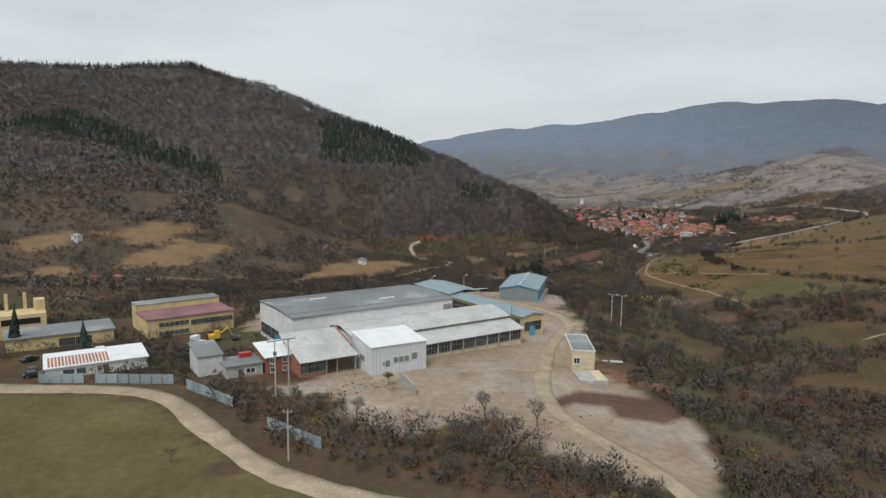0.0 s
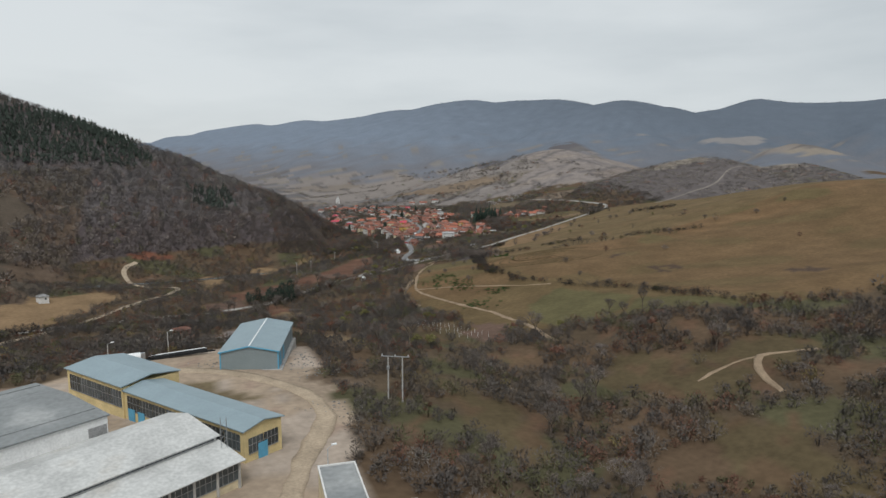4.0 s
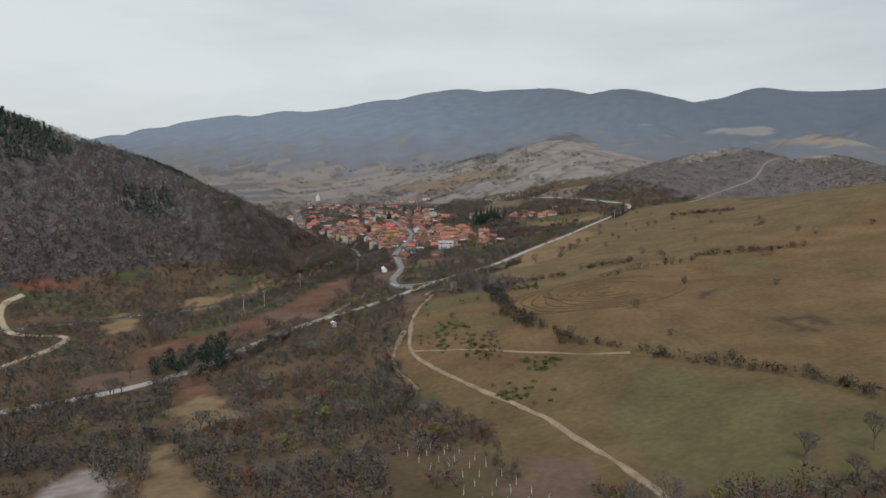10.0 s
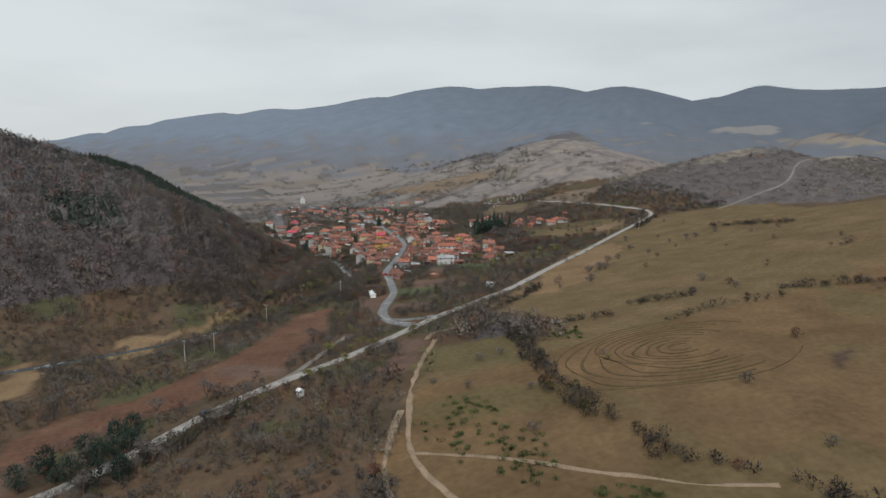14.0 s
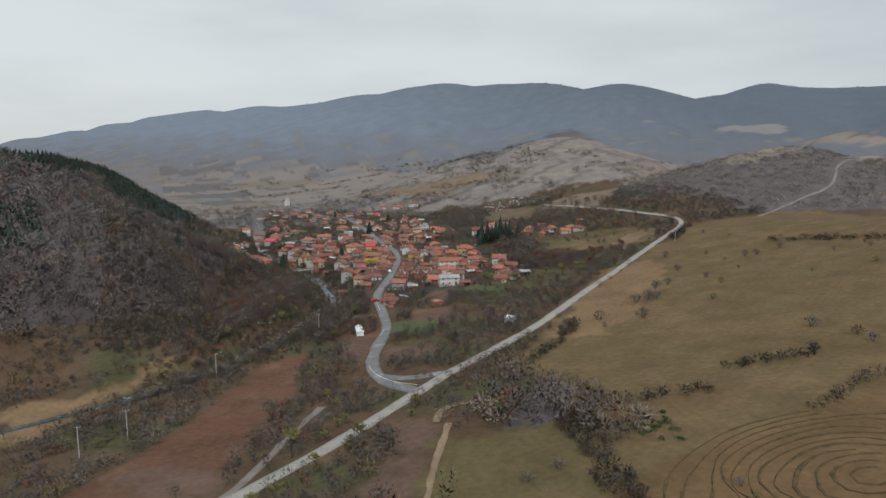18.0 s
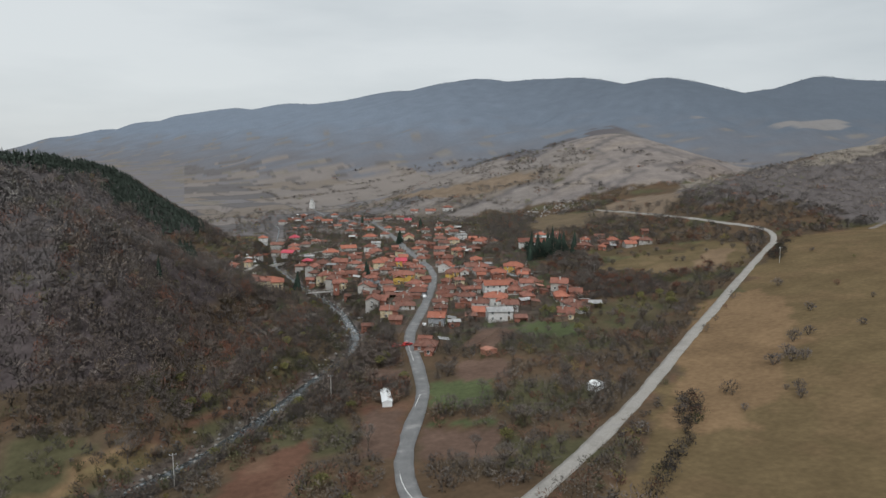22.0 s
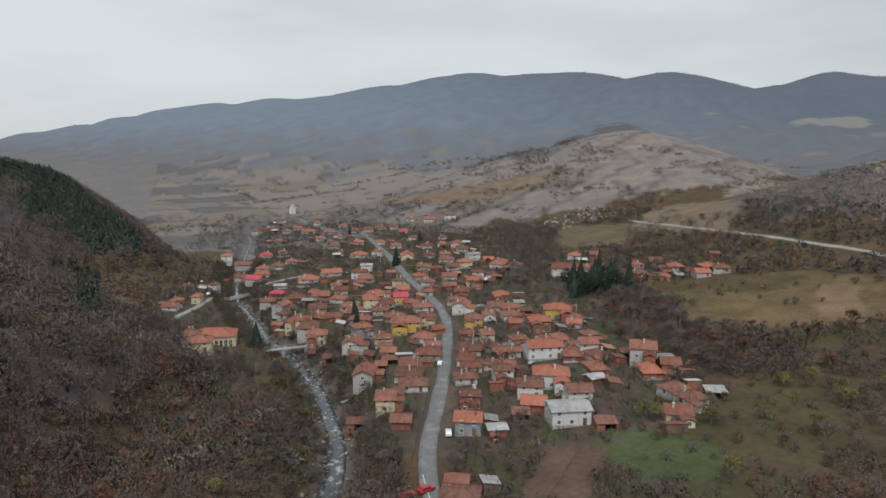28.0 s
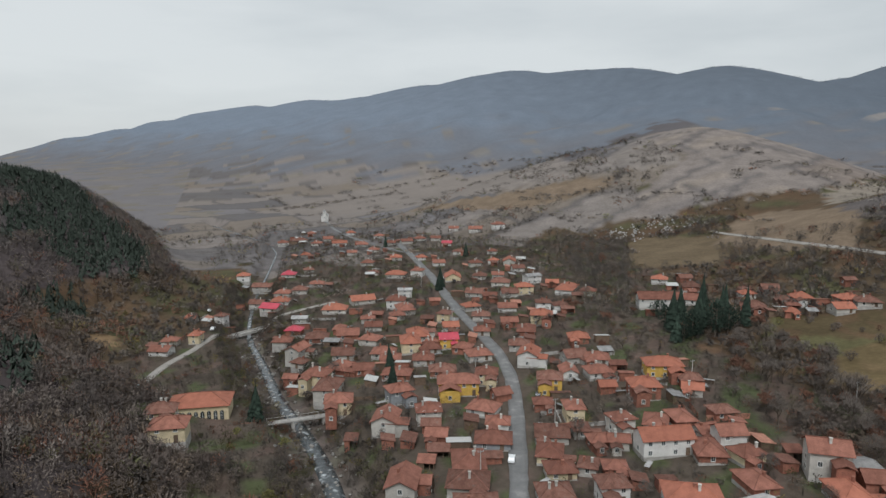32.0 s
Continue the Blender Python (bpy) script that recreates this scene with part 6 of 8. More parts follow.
for _ in range(1800):
    if made >= 150:
        break
    k = hq.integers(0, 200)
    fx, fy, fr = FOOTPRINTS[k]
    an = hq.uniform(0, 6.283)
    x, y = fx + math.cos(an) * (fr + 4.5), fy + math.sin(an) * (fr + 4.5)
    if min(math.hypot(x - a, y - b) - r for a, b, r in FOOTPRINTS) < 2.6 or not clear_of_roads(np.array([x]), np.array([y]))[0]:
        continue
    lean_to(x, y, -19 + hq.choice((0, 90, 180)) + hq.uniform(-8, 8), hq.uniform(3.5, 6.5), hq.uniform(3, 4.2), hq.uniform(2.0, 2.6), SHED_ROOFS[hq.integers(0, 7)])
    made += 1


# the community hall with its row of arched windows
def arch_window(w, h):
    pts = [(-w / 2, 0), (w / 2, 0), (w / 2, h - w / 2)] + [(w / 2 * math.cos(a), h - w / 2 + w / 2 * math.sin(a)) for a in np.linspace(0.3, math.pi - 0.3, 6)] + [(-w / 2, h - w / 2)]
    bm = prism(B(), pts, -0.1, 0.02, "y", 0)
    for v in (-0.03,):
        block(bm, v, -0.13, 0, v + 0.06, 0.0, h, 1)
    block(bm, -w / 2, -0.13, h * 0.45, w / 2, 0.0, h * 0.45 + 0.07, 1)
    return bm_mesh("window", bm, GLASS, FRAME_WHITE)


ARCH = arch_window(1.15, 3.0)
hall = thing("community_hall", pose(160.5, 836.8, 17.4, 0, 0, -8), "cream community hall with arched windows and a hipped tiled roof", "hall")
FOOTPRINTS.extend([(170, 836, 12), (158, 826, 7), (160, 814, 8)])
part("wall", block(B(), 0, 0, -6, 18, 11, 6.2), PLASTER_CREAM, hall)
hall_roof = part("roof", roof_mesh(18, 11, 0.6, 2.7, True, TILE_NEW), TILE_NEW, hall, m=pose(9, 5.5, 6.15))
part("ridge_tiles", ridge_caps(18, 11, 0.6, 2.7, True), TILE, hall_roof)
for i in range(7):
    part("window", ARCH, None, hall, m=pose(4.6 + i * 1.9, -0.02, 1.6))
part("terrace", block(B(), 3, -4, -6, 25, -0.05, 0.5), CONCRETE, hall)
part("railing", block(B(), 3, -4.0, 0.5, 25, -3.9, 1.4), RUST_SHEET, hall)
annexe = thing("community_hall", pose(154, 834.5, 17.4, 0, 0, -8), "low cream annexe with a raspberry sheet roof", "hall")
part("wall", block(B(), -1, -2, -6, 6.3, 9, 4.2), PLASTER_CREAM, annexe)
part("roof", roof_mesh(7.3, 11, 0.4, 1.2, False, ROOF_PINK), ROOF_PINK, annexe, m=pose(2.65, 3.5, 4.15))
for i in range(2):
    part("window", WIN, None, annexe, m=pose(0.8 + i * 2.6, -2.03, 1.7))
house(160.5, 822, -8, 8.5, 7, 1, "o", "c")
house(163.5, 807, -8, 10, 8, 2, "t", "c")

# the white church on the far side of the village
church = thing("church", pose(300, 1440, zat(300, 1440) + 3.0, 0, 0, -12), "small white church with a bell tower on a mound", "church")
part("wall", block(B(), -4, -4, -8, 4, 9, 5), PLASTER_WHITE, church)
part("roof", roof_mesh(13, 8, 0.4, 2.6, False, ROOF_GREY), ROOF_GREY, church, m=pose(0, 2.5, 5, 0, 0, 90))
part("bell_tower", block(B(), -2, -6, -8, 2, -2.2, 9.5), PLASTER_WHITE, church)
part("spire", tube(B(), (0, -4.1, 9.5), (0, -4.1, 12.5), 2.5, 0.2, 8), ROOF_GREY, church)
for zz in (3.0, 10.5):
    part("window", WIN, None, church, m=pose(0, -6.03, zz * 0.7))

# foot bridge over the river
bridge = thing("foot_bridge", pose(202, 836, 13.4, 0, 0, 2), "narrow concrete foot bridge over the river", "bridge")
part("deck", block(B(), -13, -1.3, 1.6, 15, 1.3, 2.0), CONCRETE, bridge)
for sy in (-1.25, 1.25):
    rail = block(B(), -13, sy - 0.05, 2.9, 15, sy + 0.05, 3.0)
    part("railing", rail, CONCRETE, bridge)
    for i in range(9):
        part("post", block(B(), -12.5 + i * 3.3, sy - 0.06, 2.0, -12.38 + i * 3.3, sy + 0.06, 2.9), CONCRETE, bridge)
for px in (-4.5, 5.5):
    part("pier", block(B(), px - 0.5, -1.1, -4, px + 0.5, 1.1, 1.6), CONCRETE, bridge)
bridge = thing("road_bridge", pose(190, 957, 11.6, 0, 0, 33), "pale concrete road bridge beside the river lane", "bridge")
part("deck", block(B(), -12, -2.0, 0.8, 14, 2.0, 1.3), CONCRETE, bridge)
for sy in (-1.95, 1.95):
    part("railing", block(B(), -12, sy - 0.08, 1.3, 14, sy + 0.08, 2.1), CONCRETE, bridge)


# ---------------------------------------------------------------- the works
def works(name, x, y, z, turn, label):
    return thing(name, pose(x, y, z, 0, 0, turn), label, "industrial building")


def window_band(parent, x0, x1, y, z0, z1, bays, rot=0, m=None):
    """A row of steel-framed windows along the local x axis, each bay a part."""
    w = (x1 - x0) / bays
    h = z1 - z0
    pane = bm_mesh("window", block(B(), 0.08, -0.04, 0, w - 0.08, 0.06, h), GLASS)
    bar = bm_mesh("mullion", block(B(), -0.04, -0.07, 0, 0.04, 0.0, h), STEEL)
    rail = bm_mesh("transom", block(B(), 0, -0.075, h * 0.55, w, 0.0, h * 0.55 + 0.08), STEEL)
    sill = bm_mesh("sill", block(B(), 0, -0.10, -0.08, w, 0.0, 0.06), STEEL)
    for i in range(bays):
        win = part("window", pane, None, parent, m=(m or Matrix()) @ pose(x0 + i * w, y, z0, 0, 0, 0))
        for k in range(1, 4):
            part("mullion", bar, None, win, m=pose(k * w / 4, 0, 0))
        part("transom", rail, None, win)
        part("sill", sill, None, win)


# the large white production hall; local x runs along its front
big = works("production_hall", -39, 171.1, 50.2, 33.5, "long white production hall with a flat grey felt roof")
part("wall", block(B(), 0, 0, -2, 50.6, 26, 10.3), WALL_WHITE, big)
part("roof", prism(B(), [(-0.3, 10.3), (13, 11.0), (26.3, 10.3), (26.3, 10.55), (13, 11.25), (-0.3, 10.55)], -0.3, 50.9, "x"), ROOF_FELT, big)
for i in range(6):
    part("roof_seam", block(B(), 0, 3.5 + 4 * i, 10.72 + 0.2 * (1 - abs(i - 2.3) / 2.6), 50.4, 3.62 + 4 * i, 10.86 + 0.2 * (1 - abs(i - 2.3) / 2.6)), ROOF_FELT, big)
part("skylight", block(B(), 30, 8, 11.0, 35, 8.6, 11.25), SHEET_WHITE, big)
part("skylight", block(B(), 12, 17, 11.0, 17, 17.6, 11.25), SHEET_WHITE, big)
part("parapet", block(B(), 47.4, -0.06, 6.2, 50.4, 0.0, 9.0), ROOF_GREY, big, "square grey louvre in the wall")
side = Matrix.Translation((-0.04, 26, 0)) @ pose(0, 0, 0, 0, 0, -90)
window_band(big, 0.5, 15.5, 0, 1.6, 4.6, 6, m=side)
part("gate", block(B(), -0.25, 3.2, 0, -0.02, 7.6, 4.4), TRIM_BLUE, big, "open blue sheet-steel gate leaf")
part("gate", block(B(), -2.2, 7.6, 0, -0.1, 7.8, 4.4), TRIM_BLUE, big, "open blue sheet-steel gate leaf")
part("trim", block(B(), -0.12, 0, 0, -0.02, 3.2, 4.4), TRIM_BLUE, big)

# the long lower workshop with its stepped roof
lo = works("workshop", -39, 171.1, 50.2, 33.5, "long cream workshop with a stepped pale cement roof")
part("wall", block(B(), 11, -20.6, -2, 61, -0.05, 4.2), PLASTER_CREAM, lo)
part("wall", block(B(), 11, -14.5, 4.2, 60.8, -0.05, 6.9), WALL_WHITE, lo)
part("roof", prism(B(), [(-0.05, 7.4), (-6, 8.7), (-14.9, 6.9), (-14.9, 6.75), (-6, 8.5), (-0.05, 7.2)], 10.5, 61.4, "x"), ROOF_ASBESTOS, lo)
part("roof", prism(B(), [(-14.3, 6.1), (-21.4, 4.5), (-21.4, 4.35), (-14.3, 5.9)], 10.5, 61.4, "x"), ROOF_ASBESTOS, lo)
window_band(lo, 12, 60.5, -14.52, 6.25, 6.75, 16)
window_band(lo, 24, 60.5, -20.62, 1.35, 4.1, 9)
for i in range(10):
    part("pilaster", block(B(), 23.8 + i * 4.06, -20.85, -1, 24.2 + i * 4.06, -20.55, 4.2), CONCRETE, lo)
end = Matrix.Translation((61.04, -20.2, 0)) @ pose(0, 0, 0, 0, 0, 90)
window_band(lo, 0.4, 7, 0, 1.35, 4.0, 2, m=end)

# the new white office block
off = works("office_block", -16.4, 153.0, 51.2, 29, "new white panel-clad block with grey windows")
part("wall", block(B(), 0, 0, -1.5, 14.6, 12.6, 6.9), PANEL_WHITE, off)
part("roof", prism(B(), [(-0.25, 6.9), (12.8, 7.9), (12.8, 8.05), (-0.25, 7.05)], -0.25, 14.85, "x"), SHEET_WHITE, off)
part("wall", prism(B(), [(0.01, 6.85), (12.59, 6.85), (12.59, 7.9)], 0.01, 14.59, "x"), PANEL_WHITE, off)
for i in range(15):
    part("panel_joint", block(B(), i * 1.0 + 0.28, -0.02, -0.5, i * 1.0 + 0.31, 0.0, 6.85), ROOF_GREY, off)
GREY_WIN = bm_mesh("window", block(block(B(), 0, -0.06, 0, 1, 0.03, 1, 0), 0.06, -0.07, 0.08, 0.94, 0.0, 0.92, 1), FRAME_WHITE, ROOF_FELT)
for x0, z0, w, h in ((2.9, 2.2, 0.5, 0.9), (3.5, 1.6, 1.3, 1.9), (5.6, 2.4, 1.4, 1.6), (7.05, 2.4, 1.4, 1.6), (8.5, 2.4, 1.4, 1.6), (10.4, 2.6, 1.7, 1.9)):
    part("window", GREY_WIN, None, off, m=pose(x0, -0.03, z0) @ Matrix.Diagonal((w, 1, h, 1)))
part("window", GREY_WIN, None, off, m=Matrix.Translation((-0.03, 7.2, 2.3)) @ pose(0, 0, 0, 0, 0, -90) @ Matrix.Diagonal((3.4, 1, 1.7, 1)))

# the open shed with the patched cement roof
op = works("open_shed", -32.6, 150.6, 51.1, 32, "open loading shed with a patched pale cement roof")
part("roof", prism(B(), [(-0.9, 4.0), (14, 7.6), (14, 7.75), (-0.9, 4.15)], -0.5, 14.3, "x"), ROOF_ASBESTOS, op)
part("wall", block(B(), 0, 0.02, -1, 6.2, 0.3, 1.2), BRICK, op)
part("wall", block(B(), 0, 0.3, -1, 0.3, 13.5, 4.0), BRICK, op)
part("wall", block(B(), 0.3, 13.2, -1, 14, 13.5, 7.2), WALL_WHITE, op)
window_band(op, 0.2, 6.2, 0.06, 1.2, 3.8, 3)
for px in (6.3, 9.0, 13.8):
    part("post", block(B(), px, 0, -1, px + 0.25, 0.25, 4.0), CONCRETE, op)
part("barge_board", prism(B(), [(4.0, 5.2), (14.2, 7.7), (14.2, 8.2), (4.0, 5.7)], 14.3, 14.5, "x"), RUST_SHEET, op)
br = works("brick_house", -41.5, 153.4, 51.1, 32, "small brick house with a white sheet roof")
part("wall", block(B(), 0, 0, -1, 7.6, 9, 4.4), BRICK, br)
part("roof", prism(B(), [(-0.5, 4.2), (9.3, 5.6), (9.3, 5.75), (-0.5, 4.35)], -0.4, 8.2, "x"), SHEET_WHITE, br)
for px, pz in ((1.6, 2.7), (4.6, 2.7), (1.6, 0.6), (4.6, 0.6)):
    part("window", WIN, None, br, m=pose(px, -0.04, pz + 0.5))
an = works("annexe", -49.5, 149.2, 51.1, 32, "low grey-roofed annexe beside the brick house")
part("wall", block(B(), 0, 0, -1, 8.5, 7.5, 3.0), PLASTER, an)
part("roof", block(B(), -0.3, -0.4, 3.0, 8.7, 7.8, 3.3), ROOF_FELT, an)
part("window", WIN, None, an, m=pose(5.6, -0.04, 1.6) @ Matrix.Diagonal((2.2, 1, 1, 1)))
part("door", DOOR, None, an, m=pose(3.2, -0.04, 0))
part("roof_tank", block(B(), 4.6, 5.2, 3.3, 7.4, 6.8, 4.4), CAR_RED, an, "red steel tank on the roof")
wh = works("substation", -56.5, 150.5, 51.1, 32, "narrow white building with a sloping grey roof")
part("wall", block(B(), 0, 0, -1.5, 5.6, 9, 5.0), PLASTER_WHITE, wh)
part("roof", prism(B(), [(-0.3, 4.9), (9.3, 6.2), (9.3, 6.45), (-0.3, 5.15)], -0.3, 5.9, "x"), ROOF_FELT, wh)

# the ochre wing with the blue-grey roof
L = works("ochre_wing", 24.4, 196.2, 49.6, 125, "ochre works wing with a pale blue-grey roof")
part("wall", block(B(), 0, -8.4, -3, 37, 0, 5.9), WALL_OCHRE, L)
part("roof", prism(B(), [(-8.9, 6.0), (-4.2, 6.9), (0.5, 6.0), (0.5, 6.2), (-4.2, 7.1), (-8.9, 6.2)], -0.4, 37, "x"), ROOF_BLUE, L)
part("gable", prism(B(), [(-8.4, 5.85), (0, 5.85), (-4.2, 6.75)], 0.01, 0.3, "x"), WALL_OCHRE, L)
part("wall", block(B(), 37.02, -12.6, -3, 59, 0.3, 6.7), WALL_OCHRE, L)
part("roof", prism(B(), [(-13, 6.8), (-6.2, 7.8), (0.8, 6.8), (0.8, 7.0), (-6.2, 8.0), (-13, 7.0)], 36.8, 59.4, "x"), ROOF_BLUE, L)
gab = Matrix.Translation((-0.04, 0, 0)) @ pose(0, 0, 0, 0, 0, -90)
window_band(L, 0.8, 7.6, 0, 1.6, 4.4, 2, m=gab)
part("door", block(B(), -0.16, -5.0, 0, -0.05, -2.9, 2.9), TRIM_BLUE, L, "pale blue steel door")
back = Matrix.Translation((37, 0.04, 0)) @ pose(0, 0, 0, 0, 0, 180)
window_band(L, 1, 36, 0, 2.2, 5.2, 8, m=back)
window_band(L, -21, -0.5, 0.3, 2.4, 5.8, 5, m=back @ pose(0, -0.6, 0))
for px in (30, 33.4, 24):
    part("door", block(B(), px, 0.05, -1, px + 2.2, 0.2, 2.6), TRIM_BLUE, L, "blue steel door")

# the blue-grey steel hall
bh = works("steel_hall", 22.75, 257.2, 48.1, -14.6, "blue-grey steel hall with a pale blue ridge roof")
bh.scale = (0.94, 0.95, 0.92)
part("wall", block(B(), 0, 0, -4, 15.8, 32, 5.3), WALL_STEEL, bh)
part("gable", prism(B(), [(0, 5.29), (15.8, 5.29), (7.9, 6.9)], 0.0, 32, "y"), WALL_STEEL, bh)
part("roof", prism(B(), [(-0.4, 5.25), (7.9, 6.95), (16.2, 5.25), (16.2, 5.45), (7.9, 7.15), (-0.4, 5.45)], -0.4, 32.4, "y"), ROOF_BLUE, bh)
part("ridge_cap", prism(B(), [(7.72, 7.12), (7.9, 7.22), (8.08, 7.12)], -0.4, 32.4, "y"), SHEET_WHITE, bh)
for x0, x1 in ((-0.06, 0.3), (15.5, 15.86)):
    part("corner_trim", block(B(), x0, -0.06, -3, x1, 0.3, 5.25), TRIM_BLUE, bh)
part("verge_trim", prism(B(), [(-0.4, 5.1), (7.9, 6.8), (16.2, 5.1), (16.2, 5.45), (7.9, 7.16), (-0.4, 5.45)], -0.46, -0.41, "y"), TRIM_BLUE, bh)
for i in range(31):
    part("wall_rib", block(B(), 0.5 + i * 0.5, -0.03, -3, 0.56 + i * 0.5, 0.0, 5.3), WALL_STEEL, bh)
for i in range(5):
    part("wall_panel", block(B(), 15.8, 2 + i * 6.2, 0, 15.86, 5 + i * 6.2, 4.2), TRIM_BLUE if i < 2 else WALL_STEEL, bh)
for i in range(22):
    part("roof_rib", prism(B(), [(8.1, 7.12), (16.2, 5.45), (16.2, 5.475), (8.1, 7.145)], 0.4 + i * 1.45, 0.43 + i * 1.45, "y"), ROOF_BLUE, bh)
part("footing", block(B(), -0.5, -0.6, -4, 16.8, 32.5, 0.15), CONCRETE, bh)

# the cream gatehouse
ki = works("gatehouse", 33.2, 164.2, 49.6, -4, "cream flat-roofed gatehouse with a grey felt roof")
part("wall", block(B(), 0, 0, -2, 5.7, 16, 5.0), PLASTER_CREAM, ki)
part("roof", block(B(), 0.15, 0.15, 5.0, 5.55, 15.85, 5.12), ROOF_FELT, ki)
for c4 in ((-0.1, -0.1, 5.8, 0.15), (-0.1, 15.85, 5.8, 16.1), (-0.1, 0.15, 0.15, 15.85), (5.55, 0.15, 5.8, 15.85)):
    part("parapet", block(B(), c4[0], c4[1], 5.0, c4[2], c4[3], 5.35), PLASTER_WHITE, ki)
part("window", WIN, None, ki, m=pose(1.2, -0.05, 2.6) @ Matrix.Diagonal((1.6, 1, 1.3, 1)))
slab = thing("concrete_slab", pose(33.5, 154.5, 49.6, 0, 0, 3), "pale cast concrete slab on bare soil", "slab")
part("slab", block(B(), 0, 0, -1, 6.8, 8, 0.5), CONCRETE, slab)
part("block", block(B(), 4.0, 0.4, 0.5, 6.6, 7.6, 0.62), PLASTER_CREAM, slab, "cream plastered top of the slab")
sg = thing("sheet_pile", pose(46, 176, zat(46, 176), 0, 0, -8), "stack of pale sheets lying by the gatehouse", "sheets")
part("sheet", block(B(), 0, 0, 0, 3.4, 1.4, 0.35), ROOF_ASBESTOS, sg)
part("sheet", block(B(), -3.5, 0.4, 0, -0.6, 1.5, 0.25), ROOF_ASBESTOS, sg)

# old buildings west of the works
ye = works("ochre_block", -83.7, 186, 50.2, 37, "ochre two-level block with a faded maroon roof")
part("wall", block(B(), 0, 0, -2, 24.8, 13, 5.6), WALL_OCHRE, ye)
part("roof", block(B(), -0.3, -0.3, 5.6, 25.1, 13, 6.0), ROOF_PURPLE, ye)
part("wall", block(B(), 0, 13.02, -2, 24.8, 19, 7.6), WALL_OCHRE, ye)
part("roof", block(B(), -0.2, 12.9, 7.6, 25, 19.2, 7.9), ROOF_FELT, ye)
window_band(ye, 3, 11.5, -0.03, 3.4, 4.6, 6)
window_band(ye, 12, 24.5, -0.03, 3.0, 4.4, 7)
window_band(ye, 3, 11.5, -0.03, 0.8, 2.0, 6)
wl_ = works("low_shed", -89.9, 146.9, 51.3, 31, "long white low shed with a rusting sheet roof")
part("wall", block(B(), 0, 0, -1, 21.4, 13, 2.7), WALL_WHITE, wl_)
part("roof", block(B(), -0.4, -0.4, 2.7, 21.8, 13.4, 2.95), SHEET_WHITE, wl_)
for i in range(18):
    part("roof_sheet", block(B(), 0.5 + i * 0.72, 0.4, 2.95, 0.95 + i * 0.72, 8.8, 3.02), RUST_SHEET, wl_)
window_band(wl_, 3.4, 5.8, -0.03, 0.9, 2.0, 1)
window_band(wl_, 6.2, 8.2, -0.03, 0.9, 2.0, 1)
part("door", DOOR, None, wl_, m=pose(12.4, -0.04, 0))
part("window", WIN, None, wl_, m=pose(11, -0.04, 1.5))
part("roof_vent", block(B(), 11, 11.5, 2.95, 13, 12.6, 3.5), SHEET_WHITE, wl_)
ru = works("derelict_hall", -113.3, 169, 50.5, 33, "derelict flat-roofed hall with ochre walls")
part("wall", block(B(), 0, 0, -1, 25.5, 13, 3.8), WALL_OCHRE, ru)
part("roof", block(B(), -0.4, -0.4, 3.8, 26, 13.4, 4.15), ROOF_FELT, ru)
window_band(ru, 12, 20, -0.03, 0.8, 2.8, 4)
ru2 = works("derelict_tower", -124, 182, 50.5, 33, "derelict ochre block with tall bare pillars")
part("wall", block(B(), 0, 0, -1, 12, 9, 7.0), WALL_OCHRE, ru2)
# a black slab on the solid wall paints the shade inside an opening
part("opening", block(B(), 1, -0.06, 4.2, 10.5, 0.0, 5.9), RUBBER, ru2, "black slab standing for the dark of an unglazed window")
for px in (2.0, 6.6):
    part("pillar", block(B(), px, 7, 7.0, px + 0.9, 8, 12.0), WALL_OCHRE, ru2)
part("turret", block(B(), 9.2, 5, 7.0, 12, 9, 10.0), WALL_OCHRE, ru2)


# ---------------------------------------------------------------- poles, fences, vehicles
def pole(x, y, h, label, lamp=False):
    t = thing("utility_pole", pose(x, y, zat(x, y)), label, "pole")
    part("shaft", tube(B(), (0, 0, -0.5), (0, 0, h), 0.17, 0.10, 7), CONCRETE, t)
    if lamp:
        part("arm", tube(B(), (0, 0, h - 0.1), (0.9, 0.3, h + 0.35), 0.05, 0.04, 5), STEEL, t)
        part("lamp", block(B(), 0.7, 0.15, h + 0.3, 1.5, 0.5, h + 0.5), SHEET_WHITE, t)
    else:
        part("crossarm", block(B(), -0.8, -0.06, h - 0.5, 0.8, 0.06, h - 0.38), STEEL, t)
        for px in (-0.7, 0, 0.7):
            part("insulator", tube(B(), (px, 0, h - 0.38), (px, 0, h - 0.12), 0.06, 0.05, 6), SHEET_WHITE, t)
    return t


def pole_pair(x, y, turn, h, gap):
    t = thing("pole_pair", pose(x, y, zat(x, y), 0, 0, turn), "pair of concrete power poles joined by a crossarm", "pole")
    for px in (0, gap):
        part("shaft", tube(B(), (px, 0, -1), (px, 0, h), 0.22, 0.13, 7), CONCRETE, t)
    part("crossarm", block(B(), -1.6, -0.1, h - 0.15, gap + 1.6, 0.1, h + 0.05), STEEL, t)
    for px in (-1.4, gap / 2, gap + 1.4):
        part("insulator", tube(B(), (px, 0, h + 0.05), (px, 0, h + 0.5), 0.09, 0.07, 6), SHEET_WHITE, t)
    part("switch_box", block(B(), -0.3, -0.3, h - 3.2, 0.3, 0.3, h - 2.4), STEEL, t)


pole_pair(-35.2, 137.4, 35, 12.5, 3.0)
pole_pair(59.0, 226.8, -30, 10.5, 3.4)
pole(-25.5, 107, 9, "slim concrete pole by the sandy track")
pole(-4, 267, 7, "street lamp at the works yard", True)
pole(9.6, 285.5, 7, "street lamp at the works yard", True)
pole(36, 181, 8, "street lamp behind the gatehouse", True)
